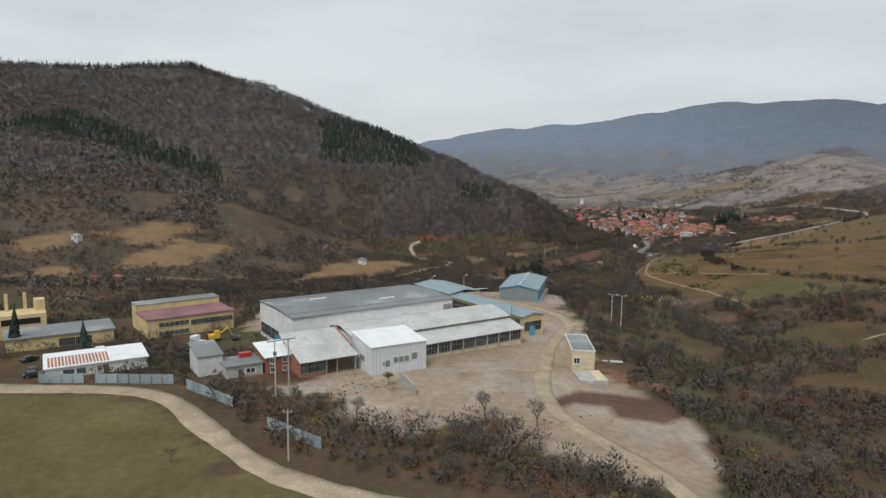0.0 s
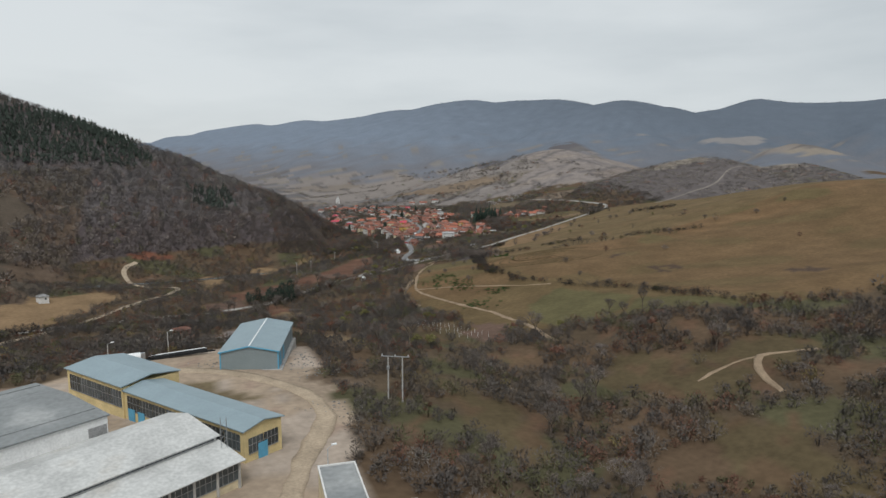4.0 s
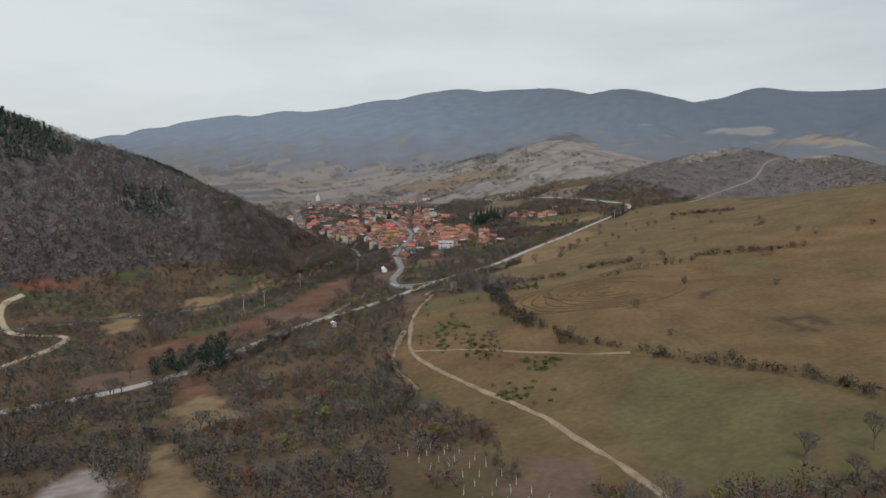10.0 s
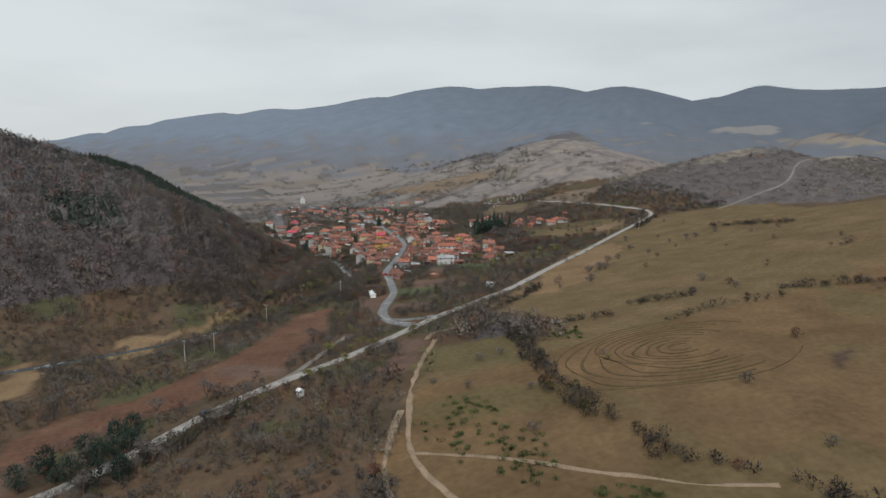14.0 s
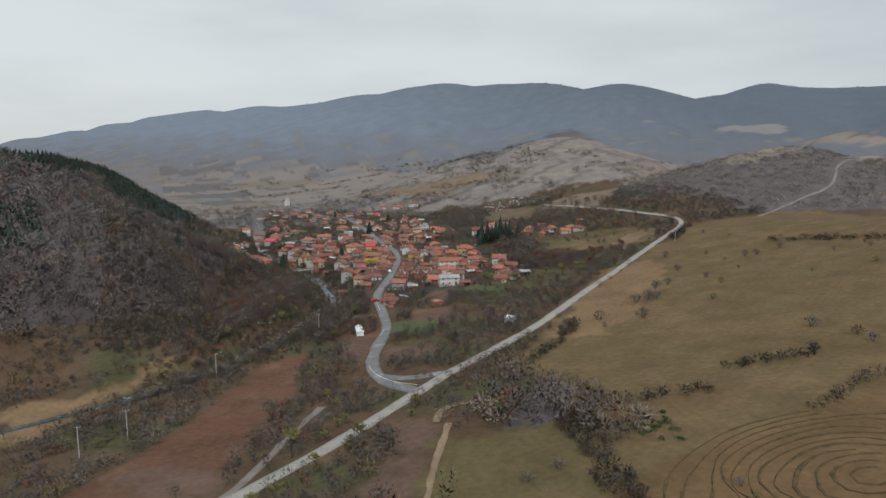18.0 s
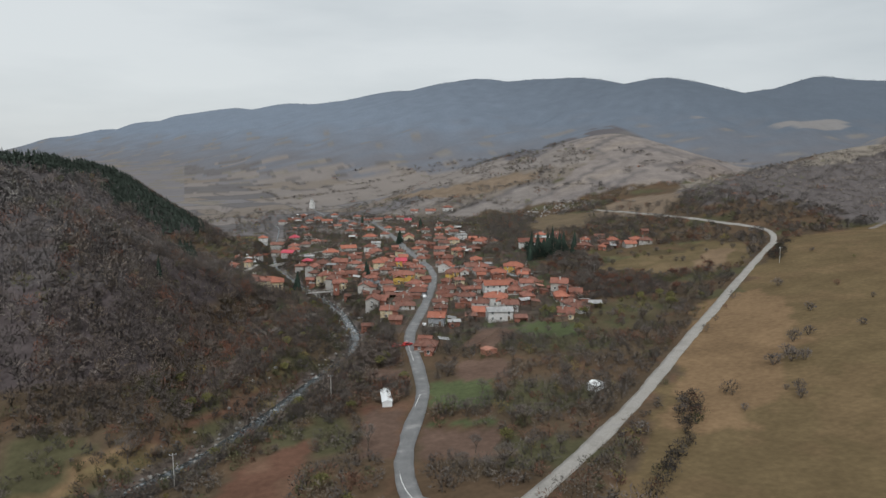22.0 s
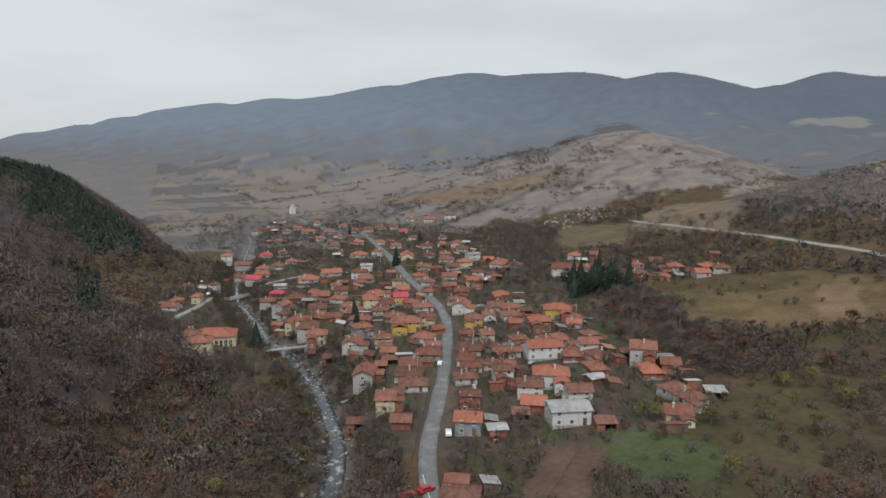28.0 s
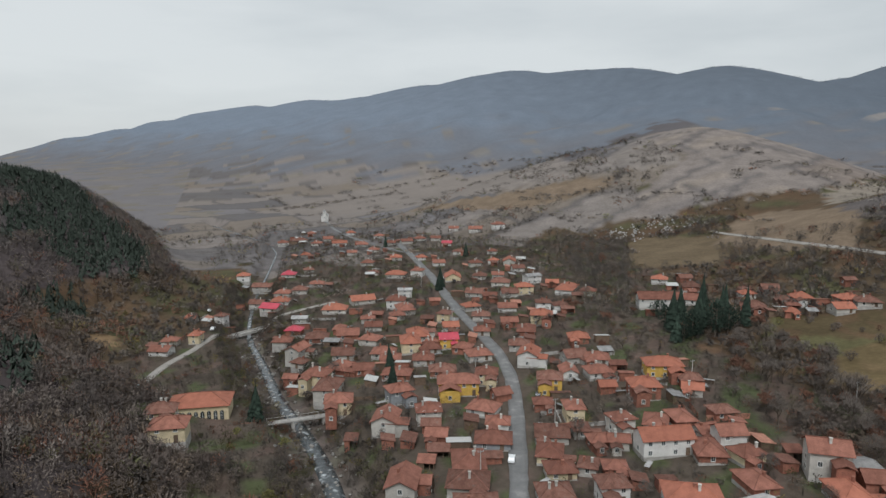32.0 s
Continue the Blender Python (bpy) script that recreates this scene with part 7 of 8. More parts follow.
for x, y in ((95, 550), (84, 543), (122, 600), (168, 640), (420, 700), (322, 800), (345, 760), (262, 840), (276, 905), (236, 770), (268, 792), (215, 735), (290, 1000)):
    pole(x, y, 8.5, "concrete utility pole with a short crossarm")
tower = thing("lattice_mast", pose(20.5, 190.5, 49.6), "slim lattice mast above the workshop roof", "mast")
for sx, sy in ((0, 0), (0.9, 0), (0, 0.9), (0.9, 0.9)):
    part("upright", tube(B(), (sx, sy, -1), (sx, sy, 11), 0.05, 0.05, 4), STEEL, tower)
for i in range(9):
    part("brace", tube(B(), (0, 0, 1 + i * 1.1), (0.9, 0, 2.1 + i * 1.1), 0.03, 0.03, 4), STEEL, tower)
    part("brace", tube(B(), (0.9, 0, 1 + i * 1.1), (0.9, 0.9, 2.1 + i * 1.1), 0.03, 0.03, 4), STEEL, tower)

PANEL = B()
block(PANEL, -1.15, -0.03, 0.1, 1.15, 0.03, 2.3)
for i in range(8):
    block(PANEL, -1.1 + i * 0.3, -0.055, 0.1, -1.02 + i * 0.3, -0.03, 2.3)
PANEL = bm_mesh("fence_panel", PANEL, FENCE_BLUE)
POST = bm_mesh("fence_post", block(B(), -0.06, -0.06, -0.4, 0.06, 0.06, 2.4), STEEL)
fence = thing("sheet_fence", pose(-56, 138, 51.3), "blue-grey sheet-metal fence with gaps along the track", "fence")
for pts in ([(-77.7, 145), (-60, 145.2)], [(-90, 144.5), (-80, 144.8)], [(-56.1, 142.2), (-42.4, 131.4)], [(-32.7, 120.8), (-20.6, 111.3)]):
    (ax, ay), (bx, by) = pts
    n = max(2, round(math.hypot(bx - ax, by - ay) / 2.4))
    for i in range(n):
        k = (i + 0.5) / n
        px, py = ax + k * (bx - ax), ay + k * (by - ay)
        m = pose(px + 56, py - 138, zat(px, py) - 51.3, hr.uniform(-3, 3), hr.uniform(-2, 2), math.degrees(math.atan2(by - ay, bx - ax)))
        part("fence_panel", PANEL, None, fence, m=m)
        part("fence_post", POST, None, fence, m=m @ pose(-1.2, 0, 0))
stub = thing("stub_wall", pose(-9.4, 149.4, 51.2, 0, 0, -67), "free-standing rough concrete wall stub", "wall")
part("wall", block(B(), 0, -0.15, -0.5, 10, 0.15, 2.4), CONCRETE, stub)


def car(x, y, turn, paint, label, kind="car"):
    """A parked car, of body, cabin, glass and wheels."""
    t = thing(kind, pose(x, y, zat(x, y) + (0.3 if kind == "car" and y > 400 else 0.05), 0, 0, turn), label, kind)
    part("body", prism(B(), [(-2.1, 0.35), (2.1, 0.35), (2.15, 0.7), (1.9, 0.88), (0.95, 0.95), (-1.6, 0.98), (-2.1, 0.85)], -0.85, 0.85, "y"), paint, t)
    cab = part("cabin", prism(B(), [(-1.75, 0.95), (0.95, 0.93), (0.35, 1.42), (-1.3, 1.46)], -0.76, 0.76, "y"), paint, t)
    part("side_window", prism(B(), [(-1.55, 0.99), (0.75, 0.97), (0.3, 1.36), (-1.22, 1.39)], -0.775, 0.775, "y"), GLASS, cab)
    part("windscreen", prism(B(), [(0.99, 0.96), (1.0, 0.99), (0.42, 1.41), (0.38, 1.38)], -0.68, 0.68, "y"), GLASS, cab)
    for wx in (-1.3, 1.3):
        for wy in (-0.8, 0.8):
            wheel = part("wheel", tube(B(), (wx, wy - 0.1, 0.31), (wx, wy + 0.1, 0.31), 0.31, 0.31, 12), RUBBER, t)
            part("rim", tube(B(), (wx, wy - 0.115, 0.31), (wx, wy + 0.115, 0.31), 0.18, 0.18, 10), STEEL, wheel)


car(-59.2, 186.5, 115, CAR_DARK, "dark blue car parked in the works yard")
car(-102.6, 161.6, 70, CAR_DARK, "dark car parked beside the low shed")
car(-96.5, 152.5, 120, CAR_DARK, "dark car parked by the fence")
car(-94, 149, 40, CAR_DARK, "dark grey car parked by the fence")
car(88, 479, 40, CAR_DARK, "dark car standing on the valley road")
car(247.5, 777, 62, CAR_WHITE, "white car parked at the village street")
car(168, 932, 60, CAR_DARK, "dark car parked on the river lane")
car(173, 955, 75, CAR_WHITE, "white car parked on the river lane")
car(171, 1000, 80, CAR_WHITE, "white car parked beside the lane")
car(204, 687, 20, CAR_RED, "red car parked beside the village street")
car(209, 688, 15, CAR_RED, "red car parked beside the village street")
car(226, 716, 70, CAR_WHITE, "silver car standing on a gravel patch")
car(274, 815, 65, CAR_DARK, "dark car parked at the village street")
car(309, 1018, 80, CAR_WHITE, "white car parked on the village square")
car(312, 1004, 80, CAR_DARK, "dark car parked on the village square")
truck = thing("flatbed_truck", pose(-66, 180, 50.7, 0, 0, 160), "white flatbed lorry parked in the yard", "lorry")
part("bed", block(B(), -3.4, -1.2, 0.9, 1.6, 1.2, 1.15), SHEET_WHITE, truck)
part("cab", block(B(), 1.7, -1.15, 0.6, 3.4, 1.15, 2.5), CAR_WHITE, truck)
for wx in (-2.4, -1.5, 2.5):
    for wy in (-1.05, 1.05):
        part("wheel", tube(B(), (wx, wy - 0.15, 0.48), (wx, wy + 0.15, 0.48), 0.48, 0.48, 12), RUBBER, truck)
dig = thing("excavator", pose(-64.5, 184.5, 50.6, 0, 0, 30), "yellow excavator standing in the yard", "excavator")
part("body", block(B(), -1.3, -1.2, 1.0, 1.5, 1.2, 2.0), MACHINE_YELLOW, dig)
part("cab", block(B(), 0.2, -1.1, 2.0, 1.5, 0.1, 3.1), MACHINE_YELLOW, dig)
for wy in (-1.0, 1.0):
    part("track", block(B(), -1.7, wy - 0.25, 0, 1.7, wy + 0.25, 0.9), RUBBER, dig)
part("boom", tube(B(), (1.2, 0.4, 1.6), (4.2, 0.4, 3.4), 0.25, 0.2, 5), MACHINE_YELLOW, dig)
part("arm", tube(B(), (4.2, 0.4, 3.4), (5.4, 0.4, 1.0), 0.2, 0.15, 5), MACHINE_YELLOW, dig)
part("bucket", block(B(), 4.9, 0.0, 0.2, 5.8, 0.8, 1.0), MACHINE_YELLOW, dig)
tank = thing("water_tank", pose(1.5, 273, zat(1.5, 273), 0, 0, 8), "white cylindrical tank on a steel cradle", "tank")
part("barrel", tube(B(), (-2.6, 0, 1.7), (1.6, 0, 1.7), 1.1, 1.1, 14), SHEET_WHITE, tank)
part("cradle", block(B(), -2.4, -0.9, 0, 2.6, 0.9, 0.75), RUBBER, tank)
part("pump", block(B(), 1.7, -0.6, 0.75, 2.7, 0.6, 2.6), STEEL, tank)
pipes = thing("pipe_stack", pose(4, 276.5, zat(11, 278) + 0.1, 0, 0, 13), "long stack of dark steel pipes on the ground", "pipes")
for i in range(9):
    part("pipe", tube(B(), (hr.uniform(0, 2), i * 0.45, 0.22 + 0.3 * (i % 2)), (16 + hr.uniform(0, 3), i * 0.45, 0.22 + 0.3 * (i % 2)), 0.2, 0.2, 7), RUBBER if i < 7 else SHEET_WHITE, pipes)
hut = thing("brick_hut", pose(12, 356, zat(12, 356), 0, 0, 10), "small brick hut with a brown roof in the scrub", "hut")
part("wall", block(B(), -3, -2.2, -1, 3, 2.2, 2.4), BRICK, hut)
part("roof", roof_mesh(6, 4.4, 0.4, 1.0, True, TILE_OLD), TILE_OLD, hut, m=pose(0, 0, 2.4))


def cabin(x, y, roof, wall):
    t = thing("cabin", pose(x, y, zat(x, y), 0, 0, hr.uniform(-30, 30)), "small cabin alone on the terraced hillside", "cabin")
    part("wall", block(B(), -2.4, -2.2, -1.5, 2.4, 2.2, 3.6), wall, t)
    part("roof", roof_mesh(4.8, 4.4, 0.4, 1.2, True, roof), roof, t, m=pose(0, 0, 3.6))
    part("window", WIN, None, t, m=pose(0.8, -2.23, 2.3))


cabin(-236, 429, ROOF_GREY, PLASTER_WHITE)
cabin(-189, 356, TILE, PLASTER_WHITE)
cabin(-178, 362, TILE, TIMBER)
cabin(-58, 480, ROOF_GREY, PLASTER_WHITE)
cabin(-100, 520, ROOF_GREY, PLASTER)
for x, y, L, D, turn, lab in ((184.5, 634, 3.0, 10.5, -12, "long white polytunnel shed in the gardens"), (243.8, 605, 4.6, 3.4, 25, "small shed with a white sheet roof"), (233, 661, 5, 4, 10, "small red garden shed"), (115, 477, 1.8, 1.6, 20, "small white block hut by the valley road")):
    t = thing("garden_shed", pose(x, y, zat(x, y), 0, 0, turn), lab, "shed")
    part("wall", block(B(), -L / 2, -D / 2, -0.8, L / 2, D / 2, 1.9), RUST_SHEET if "red" in lab else SHEET_WHITE, t)
    part("roof", prism(B(), [(-L / 2 - 0.2, 1.85), (L / 2 + 0.2, 1.85), (0, 2.5)], -D / 2 - 0.2, D / 2 + 0.2, "y"), RUST_SHEET if "red" in lab else SHEET_WHITE, t)

# fences round the village gardens: posts with two rails
GF_POST = bm_mesh("fence_post", block(B(), -0.06, -0.06, -0.5, 0.06, 0.06, 1.3), TIMBER)
for pts in ([(209, 700), (222, 728), (236, 757)], [(225, 696), (232, 712), (246, 740)], [(252, 738), (276, 722), (292, 722)], [(240, 722), (262, 712), (280, 700)], [(300, 738), (312, 718), (330, 722)], [(232, 672), (252, 690)], [(178, 640), (186, 660), (196, 672)], [(213, 655), (228, 672)]):
    t = thing("garden_fence", pose(pts[0][0], pts[0][1], zat(*pts[0])), "weathered post-and-rail garden fence", "fence")
    ln = smooth_line(pts, 3.0)
    z0 = zat(*pts[0])
    for i, (px, py) in enumerate(ln):
        part("fence_post", GF_POST, None, t, m=pose(px - pts[0][0], py - pts[0][1], zat(px, py) - z0))
        if i:
            qx, qy = ln[i - 1]
            for rz_ in (0.5, 1.1):
                part("rail", tube(B(), (qx - pts[0][0], qy - pts[0][1], zat(qx, qy) - z0 + rz_), (px - pts[0][0], py - pts[0][1], zat(px, py) - z0 + rz_), 0.05, 0.05, 4), TIMBER, t)

# white lines and islands at the junction
for pts, w in (([(178, 546), (172, 558), (171, 577), (179, 602), (196, 634)], 0.18), ([(205, 668), (211, 696)], 0.18)):
    ribbon("road_marking", pts, w, PAINT_WHITE, "thin white centre line on the street", "marking", lift=0.345, edge=0.0, drop=0.02)
ribbon("dirt_track", [(170, 512), (174, 520), (182, 522), (190, 514)], 2.2, DIRT_ROAD, "short dirt loop beside the junction", lift=0.12, edge=0.3)
ribbon("road", [(172, 566), (178, 556), (190, 552)], 4.0, ASPHALT, "asphalt slip lane at the junction", lift=0.27)

# stones of the far cemetery, as one body of many
cr = np.random.default_rng(3)
cv, cf = [], []
for _ in range(150):
    a, b = cr.uniform(0, 1, 2)
    x, y = 462 + 80 * a + cr.normal(0, 2), 1045 + 55 * b + 10 * a
    z, s = zat(x, y), cr.uniform(0.35, 0.8)
    k = len(cv)
    cv += [(x + dx * s, y + dy * 0.4 * s, z + dz * 1.6 * s) for dz in (0, 1) for dx, dy in ((-1, -1), (1, -1), (1, 1), (-1, 1))]
    cf += [(k, k + 1, k + 5, k + 4), (k + 1, k + 2, k + 6, k + 5), (k + 2, k + 3, k + 7, k + 6), (k + 3, k, k + 4, k + 7), (k + 4, k + 5, k + 6, k + 7)]
tagged(new("gravestones", soup("gravestones", cv, cf, STONE_PALE)), "many pale gravestones in the hillside cemetery", "gravestones", kind="stuff")

# boulders in the river
bv, bf = [], []
for i in range(1900):
    k = cr.integers(0, len(rp))
    o = cr.normal(0, 4.5)
    x, y = rp[k] + rn[k] * o + cr.normal(0, 1, 2)
    if y > 960 or y < 600:
        continue
    s = cr.uniform(0.25, 1.0)
    z = max(zat(x, y), rz[k] - 0.2)
    j = len(bv)
    u = cr.uniform(0.7, 1.3, (6, 3)) * s
    for q, d in zip(u, ((1, 0, 0.1), (0, 1, 0.1), (-1, 0, 0.1), (0, -1, 0.1), (0, 0, 0.8), (0, 0, -0.5))):
        bv.append((x + d[0] * q[0], y + d[1] * q[1], z + d[2] * q[2]))
    bf += [(j + a, j + (a + 1) % 4, j + 4) for a in range(4)] + [(j + (a + 1) % 4, j + a, j + 5) for a in range(4)]
tagged(new("boulders", soup("boulders", bv, bf, ROCK)), "pale boulders strewn along the river", "boulders", kind="stuff")

# mown rows in the ring-shaped field
for i in range(12):
    k, a0 = 4 + i * 3.0, cr.uniform(0.2, 1.1)
    pts = [(217 + k * (1.0 + 0.10 * math.sin(2 * a + 0.7 * i) + 0.05 * math.sin(5 * a + 2 * i)) * math.cos(a), 429 + k * 0.78 * math.sin(a)) for a in np.linspace(a0, a0 + cr.uniform(3.2, 4.9), 30)]
    ribbon("mown_row", [p_ for p_ in pts], 0.4, STRAW, "dark raked row of mown grass", "hay row", lift=0.12, edge=0.35, drop=0.3)

# rows of white-painted orchard trunks
ot = bm_mesh("trunk", tube(tube(B(), (0, 0, -0.2), (0, 0, 1.2), 0.06, 0.05, 6), (0, 0, 1.1), (0.2, 0.1, 2.0), 0.035, 0.015, 4), PAINT_WHITE)
for i in range(9):
    for j in range(4):
        x, y = 101 + j * 3.6 + i * 0.7 + cr.normal(0, 0.3), 344 - i * 5.2 - j * 1.5 + cr.normal(0, 0.4)
        t = thing("orchard_tree", pose(x, y, zat(x, y), 0, 0, cr.uniform(0, 360)), "young orchard tree with a white-limed trunk", "tree", "orchard")
        part("trunk", ot, None, t)

# ---------------------------------------------------------------- clutter between the houses and in the yard
kr = np.random.default_rng(83)


def free_spot(x, y, gap):
    return min(math.hypot(x - a, y - b) - r for a, b, r in FOOTPRINTS) > gap and clear_of_roads(np.array([x]), np.array([y]))[0]


BOARD = bm_mesh("board_panel", prism(B(), [(-0.02, -0.4), (0.02, -0.4), (0.02, 1.35), (-0.02, 1.45)], 0, 2.4, "x"), TIMBER)
BLOCKS = bm_mesh("wall_panel", block(block(B(), 0, -0.12, -0.5, 2.4, 0.12, 1.1), -0.04, -0.17, 1.1, 2.44, 0.17, 1.2), CONCRETE)
SHEETS = bm_mesh("sheet_panel", prism(B(), [(-0.015, -0.3), (0.015, -0.3), (0.015, 1.7), (-0.015, 1.65)], 0, 2.4, "x"), RUST_SHEET)
FENCE_POST = bm_mesh("fence_post", tube(B(), (0, 0, -0.4), (0, 0, 1.6), 0.06, 0.05, 5), TIMBER)


def yard_fence(x, y, turn, n, panel, label):
    z0 = zat(x, y)
    t = thing("yard_fence", pose(x, y, z0, 0, 0, turn), label, "fence", "fences between the yards")
    c, s = math.cos(radians(turn)), math.sin(radians(turn))
    for i in range(n):
        z = zat(x + c * (2.4 * i + 1.2), y + s * (2.4 * i + 1.2)) - z0
        part(panel.name.split(".")[0], panel, None, t, m=pose(2.4 * i, 0, z, 0, 0, 0))
        part("fence_post", FENCE_POST, None, t, m=pose(2.4 * i, 0.08, z))


made = 0
for _ in range(500):
    if made >= 46:
        break
    fx, fy, fr = FOOTPRINTS[kr.integers(0, 110)]
    an = kr.uniform(0, 6.283)
    x, y = fx + math.cos(an) * (fr + 1.5), fy + math.sin(an) * (fr + 1.5)
    turn = kr.choice((-19, 71)) + kr.uniform(-8, 8)
    n = int(kr.integers(3, 6))
    ends = [(x + math.cos(radians(turn)) * k, y + math.sin(radians(turn)) * k) for k in (0, 2.4 * n)]
    if all(free_spot(a, b, 0.3) for a, b in ends):
        k = kr.integers(0, 3)
        yard_fence(x, y, turn, n, (BOARD, BLOCKS, SHEETS)[k], ("grey board fence between village yards", "low concrete block wall between village yards", "rusty sheet-iron fence between village yards")[k])
        made += 1


def log_mesh():
    bm = B()
    for r in range(4):
        for i in range(9):
            tube(bm, (-1.5 + 0.36 * i + 0.18 * (r % 2), -0.45 + kr.uniform(-0.06, 0.06), 0.17 + 0.31 * r), (-1.5 + 0.36 * i + 0.18 * (r % 2), 0.45 + kr.uniform(-0.06, 0.06), 0.17 + 0.31 * r), 0.165, 0.15, 6)
    return bm_mesh("logs", bm, TIMBER)


LOGS = log_mesh()
SHEET = bm_mesh("cover_sheet", prism(B(), [(-0.65, 1.32), (0.65, 1.42), (0.65, 1.46), (-0.65, 1.36)], -1.8, 1.9, "x"), ROOF_GREY)
made = 0
for _ in range(400):
    if made >= 34:
        break
    fx, fy, fr = FOOTPRINTS[kr.integers(0, 120)]
    an = kr.uniform(0, 6.283)
    x, y = fx + math.cos(an) * (fr + 2), fy + math.sin(an) * (fr + 2)
    if free_spot(x, y, 1.2):
        t = thing("woodpile", pose(x, y, zat(x, y), 0, 0, kr.uniform(0, 180)), "stacked firewood under a grey cover sheet", "woodpile", "woodpiles in the yards")
        part("logs", LOGS, None, t)
        part("cover_sheet", SHEET, None, t)
        made += 1

# planked vegetable plots and rubble in the yards
rv_, rf_ = [], []
for cx, cy, n, sp in [(float(a), float(b), 26, 2.2) for a, b in ((226, 740), (262, 742), (300, 760), (246, 812), (318, 748), (330, 742), (205, 690), (246, 700))] + [(-46, 172, 30, 3), (-52, 190, 40, 4), (46, 262, 70, 4), (47, 252, 60, 4), (38, 160, 40, 3.5), (44, 222, 40, 3), (20, 262, 30, 3), (30, 298, 40, 5), (-14, 148, 40, 3), (-20, 146, 50, 4), (25, 128, 25, 5)]:
    for _ in range(n):
        x, y = cx + kr.normal(0, sp), cy + kr.normal(0, sp)
        z, s = zat(x, y), kr.uniform(0.1, 0.42)
        j = len(rv_)
        u = kr.uniform(0.6, 1.4, (6, 3)) * s
        for q, d in zip(u, ((1, 0, 0.1), (0, 1, 0.1), (-1, 0, 0.1), (0, -1, 0.1), (0, 0, 0.7), (0, 0, -0.5))):
            rv_.append((x + d[0] * q[0], y + d[1] * q[1], z + d[2] * q[2]))
        rf_ += [(j + a, j + (a + 1) % 4, j + 4) for a in range(4)] + [(j + (a + 1) % 4, j + a, j + 5) for a in range(4)]
tagged(new("rubble", soup("rubble", rv_, rf_, ROCK)), "broken stone and brick rubble lying in heaps", "rubble", kind="stuff")

# a pale pipe up the wooded slope behind the hall
pl = smooth_line([(118, 865), (134, 868), (143, 863), (153, 850)], 3.0)
pipe = thing("slope_pipe", pose(pl[0][0], pl[0][1], zat(*pl[0])), "pale blue pipeline on posts down the wooded slope", "pipe")
for (ax, ay), (bx, by) in zip(pl[:-1], pl[1:]):
    o = Vector((pl[0][0], pl[0][1], zat(*pl[0])))
    part("pipe_length", tube(B(), Vector((ax, ay, zat(ax, ay) + 3.4)) - o, Vector((bx, by, zat(bx, by) + 3.4)) - o, 0.14, 0.14, 6), ROOF_GREY if kr.uniform() < 0.6 else ROOF_BLUE, pipe)
    part("post", tube(B(), Vector((ax, ay, zat(ax, ay) - 0.5)) - o, Vector((ax, ay, zat(ax, ay) + 3.3)) - o, 0.1, 0.1, 5), STEEL, pipe)

# ---------------------------------------------------------------- gardens between the houses
fp = np.array(FOOTPRINTS)


def rule_gardens(x, y):
    ok = inside(x, y, VILLAGE) & clear_of_roads(x, y) & (waves(x, y, 61, 16) > -0.5)
    d = np.full(x.shape, 1e9)
    for a, b, r in fp:
        d = np.minimum(d, np.hypot(x - a, y - b) - r)
    return ok & (d > 0.6)


rng = np.random.default_rng(19)
p = scatter(130, 690, 450, 1300, 3.3, rng, rule_gardens)
n = len(p)
stuff("garden_shrubs", plants(p, rng.uniform(1.6, 5.0, n), rng.uniform(1.0, 4.2, n), 50, 4, rng.uniform(0.10, 0.2, n), rng, pick(p, rng, (4, 4, 2.5, 1.0, 2.4, 0.4, 0.8), 63) * 0.72), "leafless shrubs and fruit trees in village gardens", "shrubs")


def rule_bank(x, y):
    d, _ = along(x, y, RIVER)
    ok = (d > 2.6) & (d < 17) & (y > 590) & (y < 1060) & ~inside(x, y, GREENS[3])
    for a, b, r in fp:
        ok &= np.hypot(x - a, y - b) > r + 0.5
    return ok & (waves(x, y, 65, 14) > -0.7)


p = scatter(100, 590, 225, 1060, 2.6, rng, rule_bank)
n = len(p)
stuff("bank_thicket", plants(p, rng.uniform(2.0, 4.6, n), rng.uniform(1.4, 4.8, n), 70, 5, rng.uniform(0.12, 0.22, n), rng, pick(p, rng, (4, 3.4, 2.5, 0.9, 2.6, 0.7, 0.8), 67) * 0.75), "leafless and yellowing thicket along the river banks", "scrub")
p = np.concatenate([np.column_stack([x + rng.normal(0, 3.2, 26), y + rng.normal(0, 5, 26)]) for x, y in ((148, 396), (156, 374), (141, 420), (152, 432), (150, 410), (205, 470), (140, 360))])
p = np.column_stack([p, height(p[:, 0], p[:, 1])])
n = len(p)
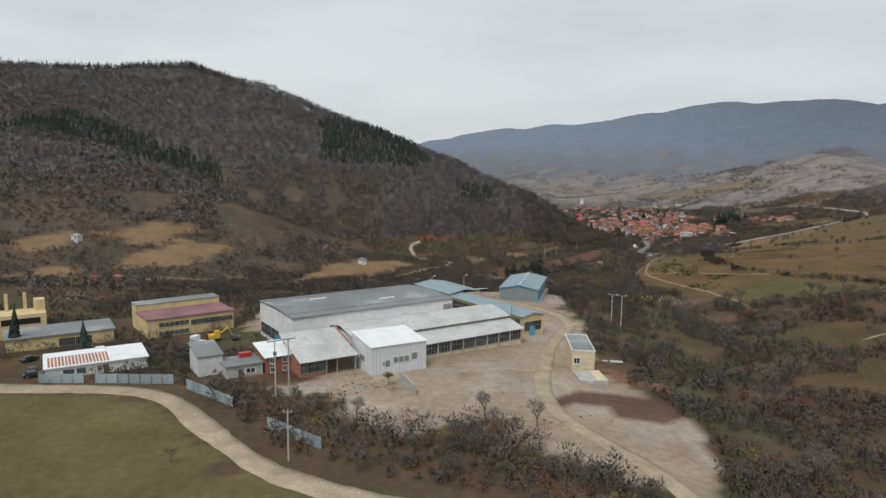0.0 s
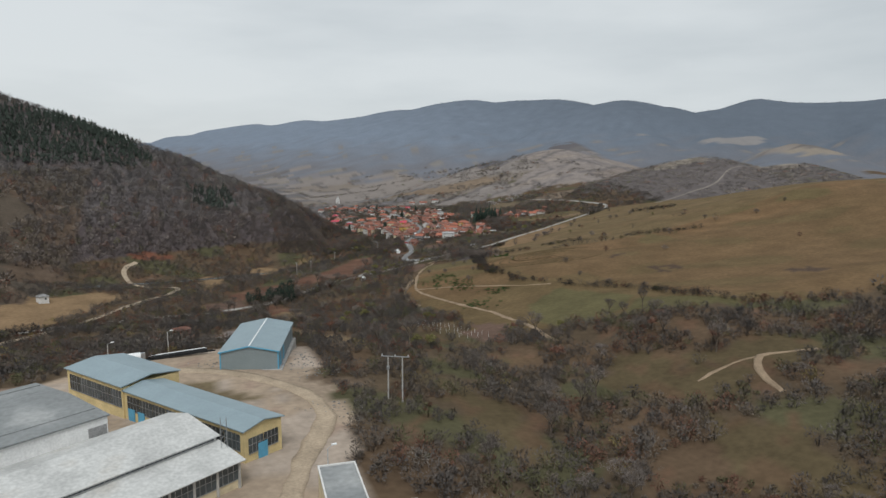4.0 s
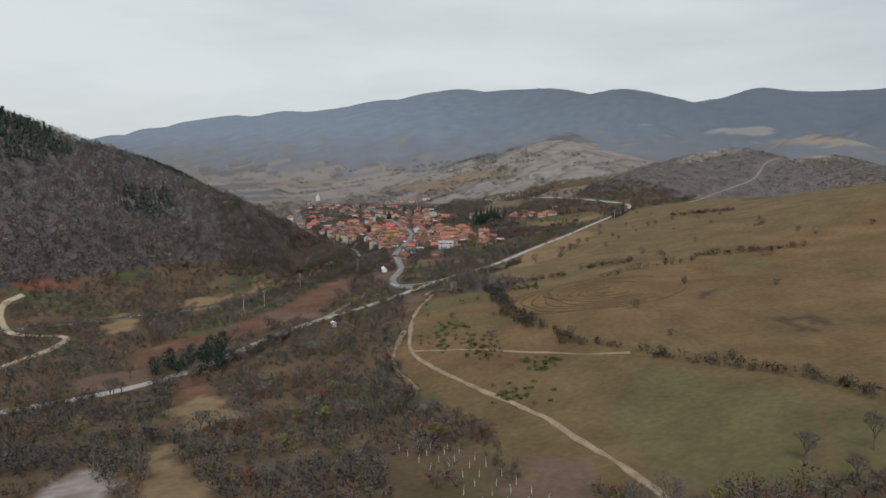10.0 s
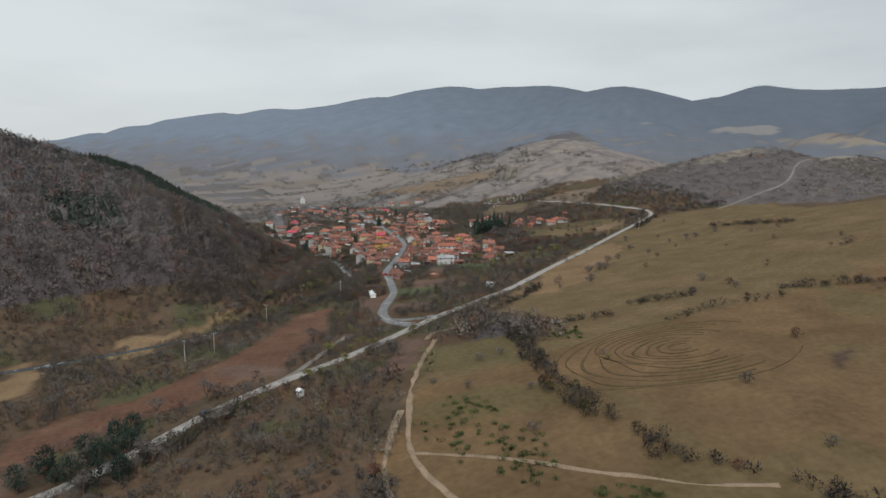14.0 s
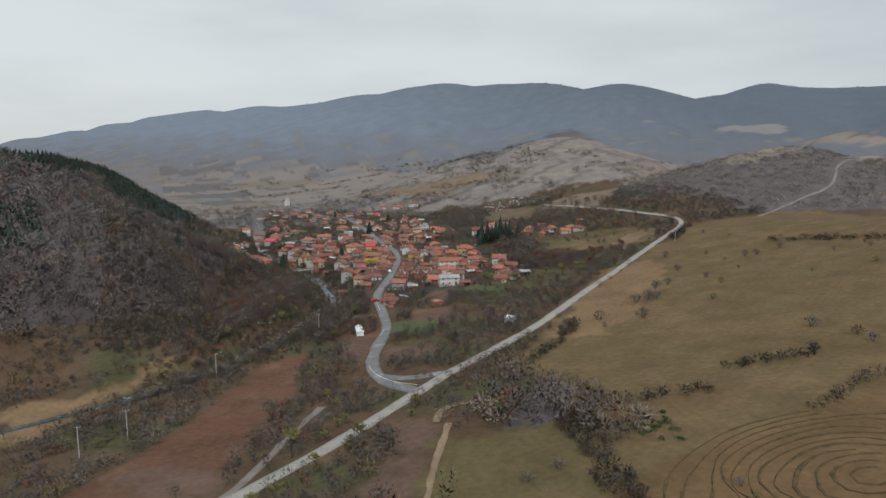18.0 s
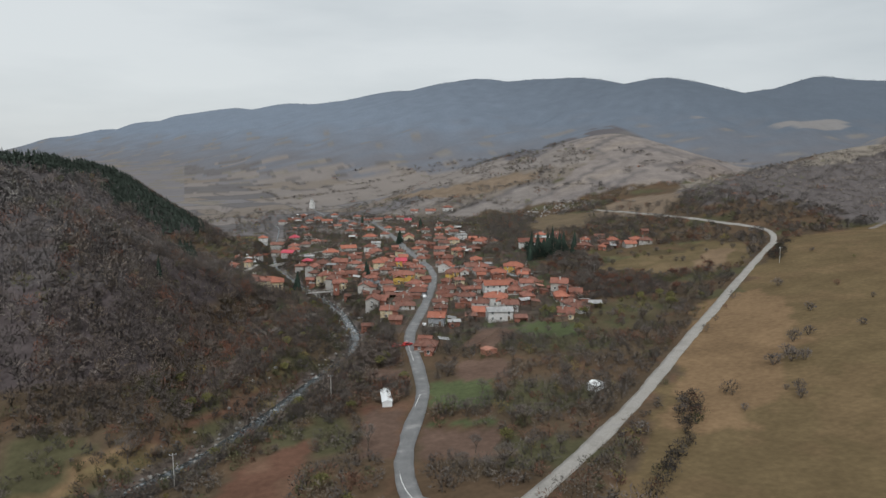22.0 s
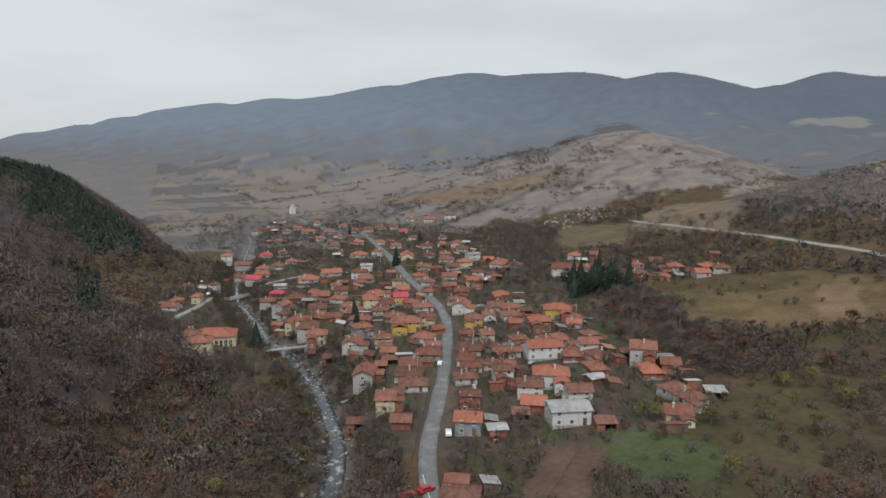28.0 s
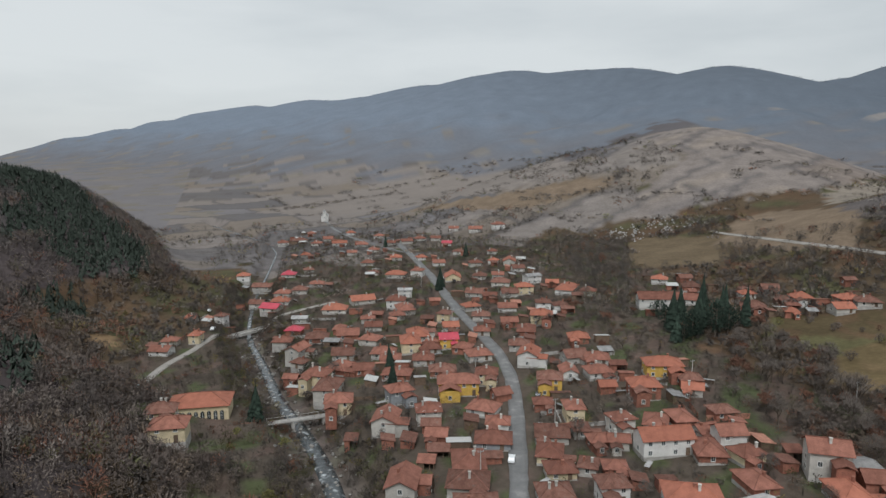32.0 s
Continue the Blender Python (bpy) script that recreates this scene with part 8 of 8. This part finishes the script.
stuff("brambles", plants(p, rng.uniform(1.2, 2.6, n), rng.uniform(0.5, 1.1, n), 46, 0, rng.uniform(0.10, 0.16, n), rng, np.tile([0.062, 0.095, 0.036], (n, 1)) * rng.uniform(0.8, 1.2, (n, 1))), "low green bramble patches in the meadow", "brambles")


# undergrowth of the wooded slope above the river, and of the bank beside the lower village
def rule_under(x, y):
    d, _ = along(x, y, RIVER)
    ok = ((x < 200) & (d > 14) & (height(x, y) > 20)) | inside(x, y, [(300, 712), (318, 716), (350, 697), (362, 740), (352, 775), (325, 765), (312, 740)])
    for a, b, r in fp:
        ok &= np.hypot(x - a, y - b) > r + 0.5
    return ok & clear_of_roads(x, y) & ~in_any(x, y, OPEN) & ~in_pines(x, y)


p = np.concatenate([scatter(85, 630, 200, 930, 2.9, rng, rule_under), scatter(296, 690, 366, 780, 2.9, rng, rule_under)])
n = len(p)
stuff("undergrowth", plants(p, rng.uniform(2.6, 5.0, n), rng.uniform(2.0, 5.5, n), 84, 5, rng.uniform(0.14, 0.22, n), rng, pick(p, rng, (5, 4, 2, 1.6, 0.2, 0.02, 0.8), 75) * np.array([1.06, 1.0, 1.0])), "leafless maroon-grey undergrowth on the wooded slope", "scrub")

# bushes crowd the valley road on its lower side
ln = smooth_line(MROAD, 2.0)
ln = ln[(ln[:, 0] < 96) & ((ln[:, 0] < 27) | (ln[:, 0] > 44))]
p = np.concatenate([ln + [o * 0.6, -o] + rng.normal(0, 0.9, ln.shape) for o in (3.6, 5.4, 7.6)])
p = np.column_stack([p, height(p[:, 0], p[:, 1])])[rng.uniform(0, 1, len(p)) < 0.75]
n = len(p)
stuff("roadside_thicket", plants(p, rng.uniform(2.4, 4.6, n), rng.uniform(2.2, 5.4, n), 90, 7, rng.uniform(0.12, 0.2, n), rng, pick(p, rng, (5, 5, 2, 1, 1.6, 0.4, 0.8), 69) * 0.7), "leafless thicket along the valley road", "scrub")


def in_garden(x, y):
    return rule_gardens(x, y)


grove("bare", 84, 200, 700, 360, 960, 0.4, 0.75, 21, in_garden, "bare trees in village gardens")
grove("willow", 10, 160, 700, 215, 860, 0.5, 0.8, 22, None, "willows along the river")
grove("rust", 8, 300, 840, 380, 960, 0.5, 0.8, 23, in_garden, "rust-brown trees by the village")
